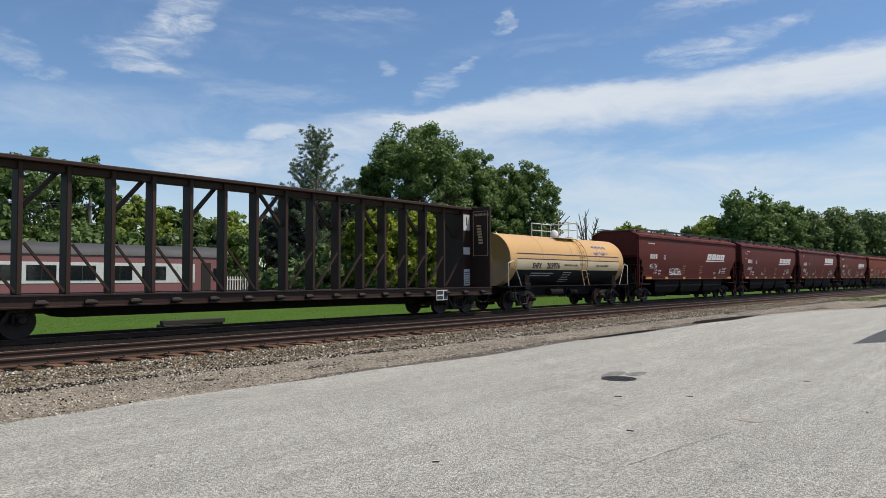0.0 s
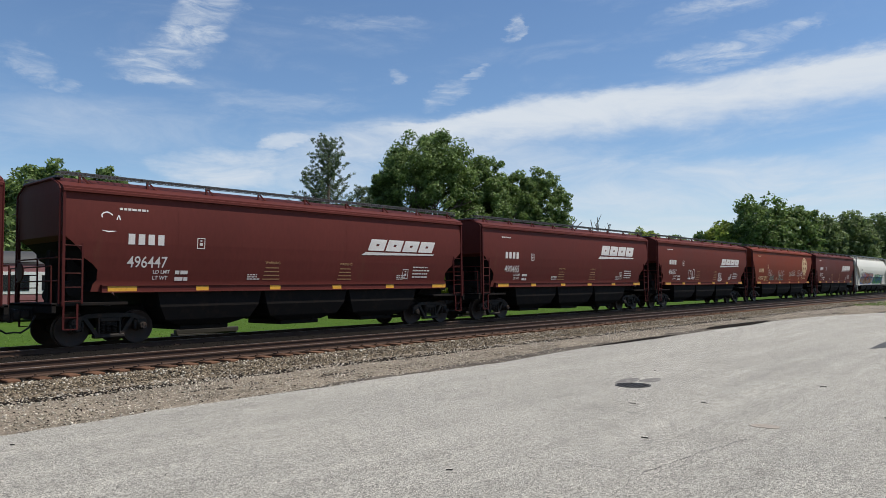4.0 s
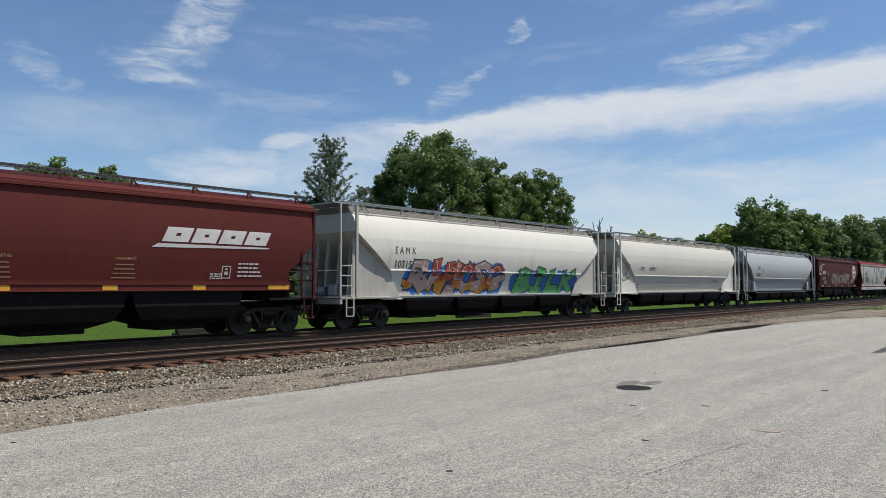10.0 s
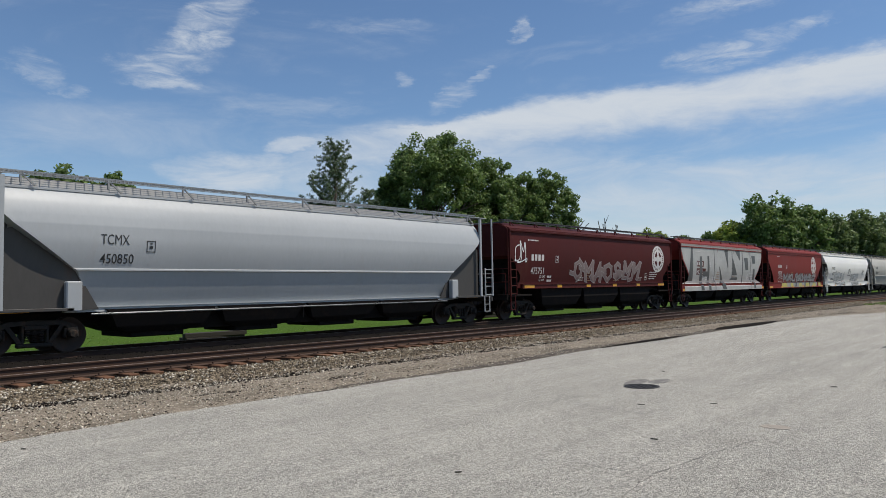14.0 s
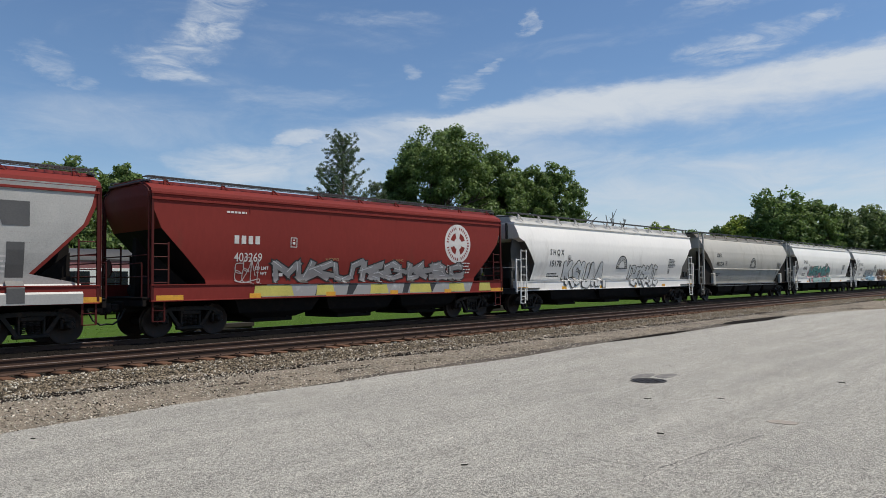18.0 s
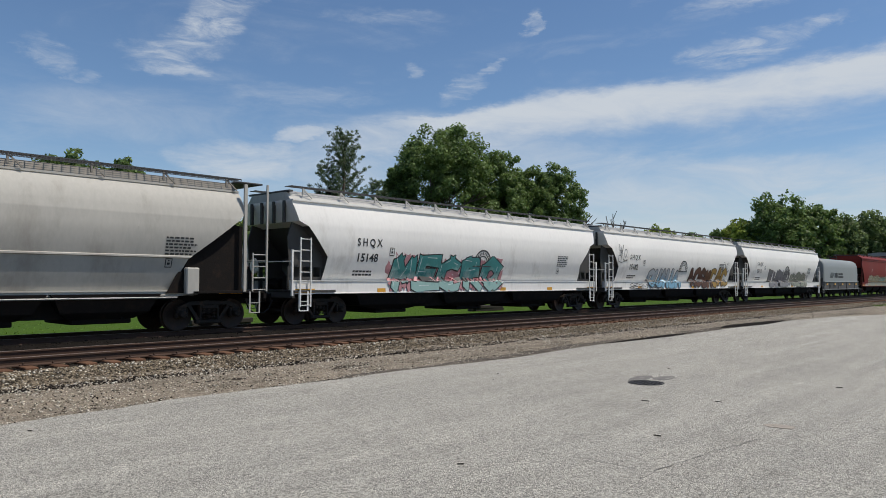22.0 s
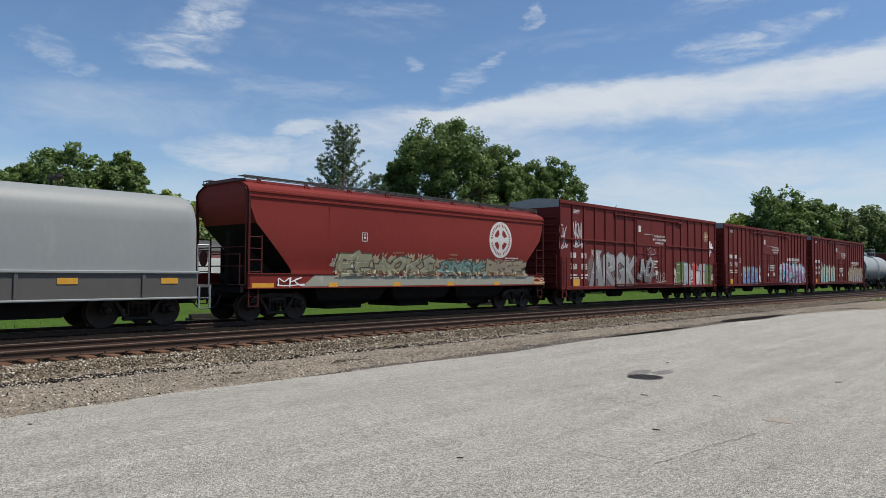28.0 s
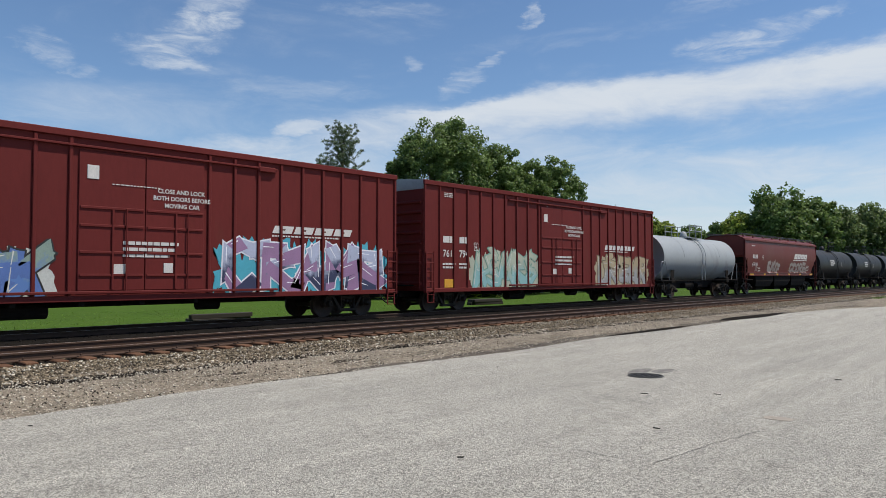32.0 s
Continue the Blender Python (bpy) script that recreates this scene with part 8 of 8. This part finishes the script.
for az_, el_, reach_, wide_, mt, seed_, lab in (
        (70.1, 4.7, 150, 8, "leaf_light", 31, "light green tree far down the line"), (72.6, 6.4, 150, 11.5, "leaf_mid", 32, "large spreading green tree far down the line"),
        (74.9, 5.8, 155, 9, "leaf_mid", 33, "dense green tree far down the line"), (76.6, 4.7, 165, 9, "leaf_dark", 42, "dark green tree far down the line"),
        (78.2, 4.8, 170, 11, "leaf_dark", 34, "dark green tree far down the line"), (80.2, 4.6, 178, 13, "leaf_dark", 35, "dark green tree far down the line"),
        (82.0, 4.3, 190, 18, "leaf_dark", 36, "dark green tree far down the line"),
        (83.4, 4.2, 220, 24, "leaf_dark", 39, "dark green tree far down the line"), (68.7, 3.9, 150, 6, "leaf_mid", 37, "green tree by the line far off"),
        (64.3, 4.4, 140, 7.5, "leaf_light", 38, "light green tree far behind the line"), (67.0, 3.6, 160, 10, "leaf_mid", 40, "green tree far behind the line"),
        (62.2, 3.7, 140, 6, "leaf_mid", 41, "green tree far behind the line")):
    broadleaf(bearing(az_, reach_), tall(el_, reach_), wide_, MAT[mt], seed_, lab, 330, 44, 0.36, tuft=0.09)
for az_, el_, reach_, wide_, mt, seed_, lab in (
        (26.5, 6.4, 66, 7.0, "leaf_light", 51, "light green tree behind the parked coach"), (29.5, 5.6, 68, 7.0, "leaf_mid", 52, "green tree behind the parked coach"),
        (32.5, 5.4, 70, 7.0, "leaf_light", 53, "light green tree behind the parked coach"), (35.6, 4.8, 72, 7.0, "leaf_mid", 54, "green tree behind the picket fence"),
        (38.6, 7.0, 60, 5.6, "leaf_plum", 55, "dark plum-leaved tree behind the tracks"), (41.0, 6.6, 61, 4.6, "leaf_plum", 56, "dark plum-leaved tree behind the tracks"),
        (44.3, 5.9, 56, 5.2, "leaf_bright", 57, "bright yellow-green tree lit by the sun"), (47.6, 5.5, 57, 5.0, "leaf_bright", 58, "bright yellow-green tree lit by the sun")):
    broadleaf(bearing(az_, reach_), tall(el_, reach_), wide_, MAT[mt], seed_, lab, 200, 46, 0.27, 0.02)
conifer(bearing(39.8, 58), tall(11.7, 58), 8.0, 13, "slender dark green pine with an airy crown")
conifer(bearing(42.4, 60), tall(8.0, 60), 3.4, 19, "small dark green pine beside the tall one")
bare_tree(bearing(61.0, 90), tall(5.6, 90), 3, "leafless grey tree behind the tracks")

# shrubs and the wood's lower edge
def shrub(at, h, w, mat, seed, label):
    rng = np.random.default_rng(seed)
    t = thing("shrub", label, "shrub", "shrubs behind the tracks", at=pose(*at))
    f, tips = Form(), []
    for _ in range(5):
        limb(f, rng, Vector((0, 0, -0.1)), Vector((rng.normal(0, 0.5), rng.normal(0, 0.5), 1)).normalized(), h * 0.4, h * 0.012, 1, tips)
    part("stem", f, MAT["bark"], t)
    m = 30
    d = rng.normal(0, 1, (m, 3))
    d /= np.linalg.norm(d, axis=1)[:, None]
    c = d * rng.uniform(0.5, 1, (m, 1)) * np.array([w / 2, w / 2, h * 0.5]) + np.array([0, 0, h * 0.52])
    c[:, 2] = np.maximum(c[:, 2], 0.2)
    v, n = leaves(rng, c, rng.uniform(0.10, 0.16, m) * w, 50, 0.28)
    cards("foliage", v, n, mat, t)


rnd = random.Random(8)
for i in range(15):
    x = 33 + i * 2.6 + rnd.uniform(-0.6, 0.6)
    shrub((x, 40 + rnd.uniform(-1.5, 2.5), -0.14), rnd.uniform(3.2, 5.2), rnd.uniform(3.2, 4.6), MAT[rnd.choice(("leaf_dark", "leaf_dark", "leaf_mid"))], 200 + i, "dense dark green shrub behind the tracks")
for i, (x, h) in enumerate(((44, 3.6), (47.5, 4.2), (50.5, 3.8))):
    shrub((x, 37.5, -0.14), h, 4.0, MAT["leaf_bright"], 300 + i, "bright yellow-green shrub lit by the sun")
for i in range(22):
    x = 70 + i * 9 + rnd.uniform(-2, 2)
    shrub((x, 44 + rnd.uniform(-3, 3) - i * 0.5, -0.14), rnd.uniform(4.5, 6.5), rnd.uniform(8, 11), MAT[rnd.choice(("leaf_dark", "leaf_mid", "leaf_mid"))], 330 + i, "green shrub at the wood's edge")
for i in range(12):
    x = 2 + i * 3.2 + rnd.uniform(-0.8, 0.8)
    shrub((x, 56 + rnd.uniform(-2, 2), -0.14), rnd.uniform(5.5, 8.0), rnd.uniform(5, 7), MAT[rnd.choice(("leaf_dark", "leaf_mid", "leaf_light"))], 400 + i, "green bush behind the parked coach")


grass_blades(14000, 5)


def weed_patch(n, seed):
    """Ragged green weeds in the gravel beyond the lot."""
    rng = np.random.default_rng(seed)
    spot = rng.integers(0, 26, n)
    cx, cy = rng.uniform(60, 88, 26), rng.uniform(10.4, 12.6, 26)
    p = np.stack([cx[spot] + rng.normal(0, 0.7, n), cy[spot] + rng.normal(0, 0.18, n), np.full(n, -0.02)], 1)
    a, w, h = rng.uniform(0, 6.28, n), rng.uniform(0.012, 0.03, n), rng.uniform(0.05, 0.15, n)
    d = np.stack([np.cos(a) * w, np.sin(a) * w, np.zeros(n)], 1)
    tip = p + np.stack([rng.normal(0, 0.06, n), rng.normal(0, 0.06, n), h], 1)
    ob = cards("weeds", np.stack([p - d, p + d, tip + d * 0.3, tip - d * 0.3], 1).reshape(-1, 3), n, MAT["blade"], None)
    tagged(ob, "ragged green weeds in the gravel by the lot", "weeds", kind="stuff")


weed_patch(1400, 6)


# ---- parked passenger coach ----
def coach_car():
    t = thing("passenger_coach", "parked dusty-rose passenger coach with a white window band", "railway coach")
    x0, x1, y0, y1 = 4.0, 31.2, 48.0, 51.0
    part("body", Form().box(x0, x1, y0, y1, 0.75, 3.45, 0.05), MAT["coach"], t)
    f = Form()
    sec = [(y0 - 0.06, 3.40), (y0 + 0.05, 3.70), (y0 + 0.5, 4.05), (y0 + 1.5, 4.22), (y1 - 0.5, 4.05), (y1 - 0.05, 3.70), (y1 + 0.06, 3.40)]
    f.rings([[(x, y, z) for y, z in sec] for x in (x0 - 0.1, x1 + 0.1)])
    part("roof", f, MAT["coach_roof"], t, smooth=40)
    part("window_band", Form().box(x0 + 0.3, 28.6, y0 - 0.025, y0 + 0.02, 1.55, 2.90, 0.01), MAT["coach_white"], t, "white band round the windows")
    x = 5.0
    while x < 26.5:
        w = part("window", Form().box(x, x + 1.75, y0 - 0.05, y0 - 0.01, 1.75, 2.70, 0.02), MAT["glass"], t, "dark coach window")
        part("window_frame", Form().box(x + 0.86, x + 0.90, y0 - 0.07, y0 - 0.04, 1.75, 2.70, 0.005), MAT["coach_roof"], w)
        x += 2.45
    part("end_door", Form().box(29.1, 29.9, y0 - 0.03, y0 + 0.02, 0.95, 3.0, 0.02), MAT["wood_dark"], t)
    part("panel", Form().box(27.2, 28.55, y0 - 0.045, y0 - 0.02, 1.7, 2.75, 0.01), MAT["coach_white"], t)
    w = part("window", Form().box(30.1, 30.9, y0 - 0.05, y0 - 0.01, 1.75, 2.60, 0.02), MAT["glass"], t)
    part("skirt", Form().box(x0 + 1, x1 - 1, y0 + 0.4, y1 - 0.4, 0.15, 0.78, 0.04), MAT["under"], t)
    for xx in (x0 + 3, x1 - 3):
        for k in (-1.1, 1.1):
            for yy in (y0 + 0.7, y1 - 0.7):
                part("wheel", Form().lathe([(-0.06, 0.05), (-0.06, 0.45), (0.06, 0.45), (0.06, 0.05)], 18, "y", (xx + k, yy, 0.31)), MAT["under"], t)


coach_car()


# ---- clutter on the grass behind the train ----
def timber_stack(x, y, n, seed, label):
    t = thing("timber_stack", label, "timber")
    rnd = random.Random(seed)
    for i in range(n):
        lay = i // 3
        me = Form().box(-1.3, 1.3, -0.11, 0.11, 0, 0.17, 0.015)
        part("timber", me, MAT["wood_dark"], t, at=pose(x + rnd.uniform(-0.15, 0.15), y + (i % 3) * 0.27 + rnd.uniform(-0.03, 0.03), -0.13 + lay * 0.17, 0, 0, rnd.uniform(-4, 4)))


timber_stack(15.4, 25.7, 5, 1, "low stack of old dark timbers on the grass")
timber_stack(35.6, 28.6, 6, 2, "low stack of old dark timbers on the grass")
def picket_fence(x0, x1, y, top):
    t = thing("picket_fence", "white painted picket fence beside the parked coach", "fence")
    for z in (0.5, top - 0.35):
        part("rail", Form().box(x0, x1, y, y + 0.05, z, z + 0.09, 0.01), MAT["fence"], t)
    n = int((x1 - x0) / 0.24)
    me = Form().slab([(-0.05, -0.14), (0.05, -0.14), (0.05, top - 0.08), (0.0, top), (-0.05, top - 0.08)], -0.03, -0.005).mesh("picket", MAT["fence"])
    for i in range(n + 1):
        part("picket", me, None, t, at=(x0 + (x1 - x0) * i / n, y, 0))


def utility_pole(x, y, h, span):
    t = thing("utility_pole", "grey weathered wooden utility pole with a crossarm", "utility pole")
    part("shaft", Form().tube((x, y, -0.2), (x, y, h), 0.16, 10, 0.11), MAT["pole_wood"], t)
    part("crossarm", Form().box(x - 0.06, x + 0.06, y - 1.1, y + 1.1, h - 0.7, h - 0.58, 0.015), MAT["pole_wood"], t)
    for k in (-0.95, 0.95):
        part("insulator", Form().lathe([(h - 0.58, 0.03), (h - 0.50, 0.06), (h - 0.44, 0.03)], 10, "z", (x, y + k, 0)), MAT["glass"], t)
        f = Form()
        pts = [(x + span * s / 12, y + k, h - 0.45 - 0.6 * 4 * (s / 12) * (1 - s / 12)) for s in range(13)]
        f.pipe(pts, 0.014, 5)
        part("wire", f, MAT["coach_roof"], t, "thin dark overhead wire")


picket_fence(33.2, 37.4, 52.0, 2.05)
utility_pole(25.4, 58.0, 8.2, -34.0)

# ---- manhole and marks on the lot ----
m = thing("manhole_cover", "round cast iron manhole cover set in the lot", "manhole")
MX, MY = 11.66, 5.87
part("ring", Form().lathe([(-0.05, 0.305), (0.004, 0.305), (0.008, 0.296), (0.008, 0.282), (-0.01, 0.278), (-0.05, 0.278)], 36, "z", (MX, MY, 0)), MAT["iron"], m)
f = Form().lathe([(-0.05, 0.276), (0.000, 0.276), (0.004, 0.272), (0.004, 0.02)], 36, "z", (MX, MY, 0))
for i in range(5):
    for j in range(5):
        f.box(MX - 0.19 + i * 0.095 - 0.03, MX - 0.19 + i * 0.095 + 0.03, MY - 0.19 + j * 0.095 - 0.03, MY - 0.19 + j * 0.095 + 0.03, 0.002, 0.010, 0.003)
part("lid", f, MAT["iron"], m)

# cracks, tar seams and stains of the lot: each lies on the slab
CRACKS = [([(9.55, 6.24), (10.41, 5.99)], 0.016), ([(9.56, 5.98), (9.29, 5.24), (9.18, 4.54), (9.35, 4.07)], 0.017), ([(6.0, 4.8), (6.08, 4.62), (6.15, 4.42), (6.29, 3.78), (6.27, 3.13)], 0.011),
          ([(6.33, 3.11), (6.99, 3.05), (7.66, 2.99), (8.54, 2.82)], 0.015), ([(6.33, 3.11), (5.71, 3.02), (5.42, 2.99)], 0.008), ([(12.39, 5.74), (14.27, 5.92), (16.32, 6.1), (18.44, 5.79)], 0.03),
          ]
CRACKS += [([(17.9, 5.84), (22.95, 6.03), (30.94, 5.96)], 0.05), ([(25.79, 7.16), (26.45, 6.25)], 0.09), ([(22.37, 7.2), (22.15, 6.5)], 0.06), ([(9.33, 3.05), (9.06, 2.76)], 0.016), ([(9.06, 2.76), (9.36, 2.49), (9.67, 1.9), (10.3, 0.6)], 0.009),
          ([(13.78, 9.33), (12.8, 8.2), (11.95, 7.01), (12.81, 7.14)], 0.016), ([(6.94, 9.35), (7.51, 8.41), (7.7, 7.4), (7.99, 6.46)], 0.013), ([(9.35, 4.07), (9.3, 3.5), (9.33, 3.05)], 0.007)]
for i, (pts, w) in enumerate(CRACKS):
    tagged(new("crack", strip(pts, w * 0.8, 0.004, i).mesh("crack", MAT["crack" if w < 0.025 else "crack_faint"])), "thin dark crack in the asphalt lot", "crack", "cracks in the lot")


def flat_patch(name, cx, cy, rx, ry, mat, label, seed, z=0.004, turn=0.0, category="stain"):
    """A thin patch with an uneven rim."""
    n, out = 40, []
    for i in range(n):
        t = 2 * math.pi * i / n
        k = 1 + 0.22 * noise.noise((math.cos(t) * 1.3 + seed, math.sin(t) * 1.3, 0)) + 0.10 * noise.noise((math.cos(t) * 5 + seed, math.sin(t) * 5, 1))
        x, y = rx * k * math.cos(t), ry * k * math.sin(t)
        out.append((cx + x * math.cos(turn) - y * math.sin(turn), cy + x * math.sin(turn) + y * math.cos(turn)))
    return whole(name, Form().sheet(out, z - 0.003, z), mat, label, category)


flat_patch("puddle", 31.0, 10.75, 3.6, 0.42, MAT["wet"], "shallow dark puddle at the lot's edge", 1, 0.008, 0.0, "puddle")
flat_patch("puddle", 21.0, 10.42, 2.6, 0.16, MAT["wet"], "thin dark wet silt along the lot's edge", 2, 0.008, 0.02, "puddle")
for k, (px_, py_, rx_, ry_) in enumerate(((12.15, 6.22, 0.42, 0.16), (12.45, 5.92, 0.34, 0.16))):
    flat_patch("tar_stain", px_, py_, rx_, ry_, MAT["tar"], "dark tar stain beside the manhole cover", 20 + k, 0.003 + 0.001 * k, 0.1)
flat_patch("dirt_patch", 9.29, 2.94, 0.13, 0.17, MAT["clay_pale"], "pale reddish dirt patch on the asphalt", 3)
# cast shadow of something out of view, painted as a flat dark sheet
whole("asphalt_patch", Form().sheet([(21.6, 4.16), (30, 4.5), (30, 1.8), (24.0, 2.9)], 0.002, 0.005), MAT["patch"], "dark sheet standing for a cast shadow on the lot", "asphalt patch")
for i in range(11):
    rr = random.Random(900 + i)
    x, y = rr.uniform(3, 14), rr.uniform(1.5, 9.2)
    if math.hypot(x - 11.66, y - 5.87) < 0.6:
        continue
    a = rr.uniform(0, 3.14)
    l = rr.uniform(0.02, 0.07)
    f = Form().tube((x - math.cos(a) * l, y - math.sin(a) * l, 0.010), (x + math.cos(a) * l, y + math.sin(a) * l, 0.012), rr.uniform(0.004, 0.008), 6)
    tagged(new("twig", f.mesh("twig", MAT["wood_dark"])), "small dark twig lying on the asphalt", "twig", "twigs on the lot")

build_train()
motions()
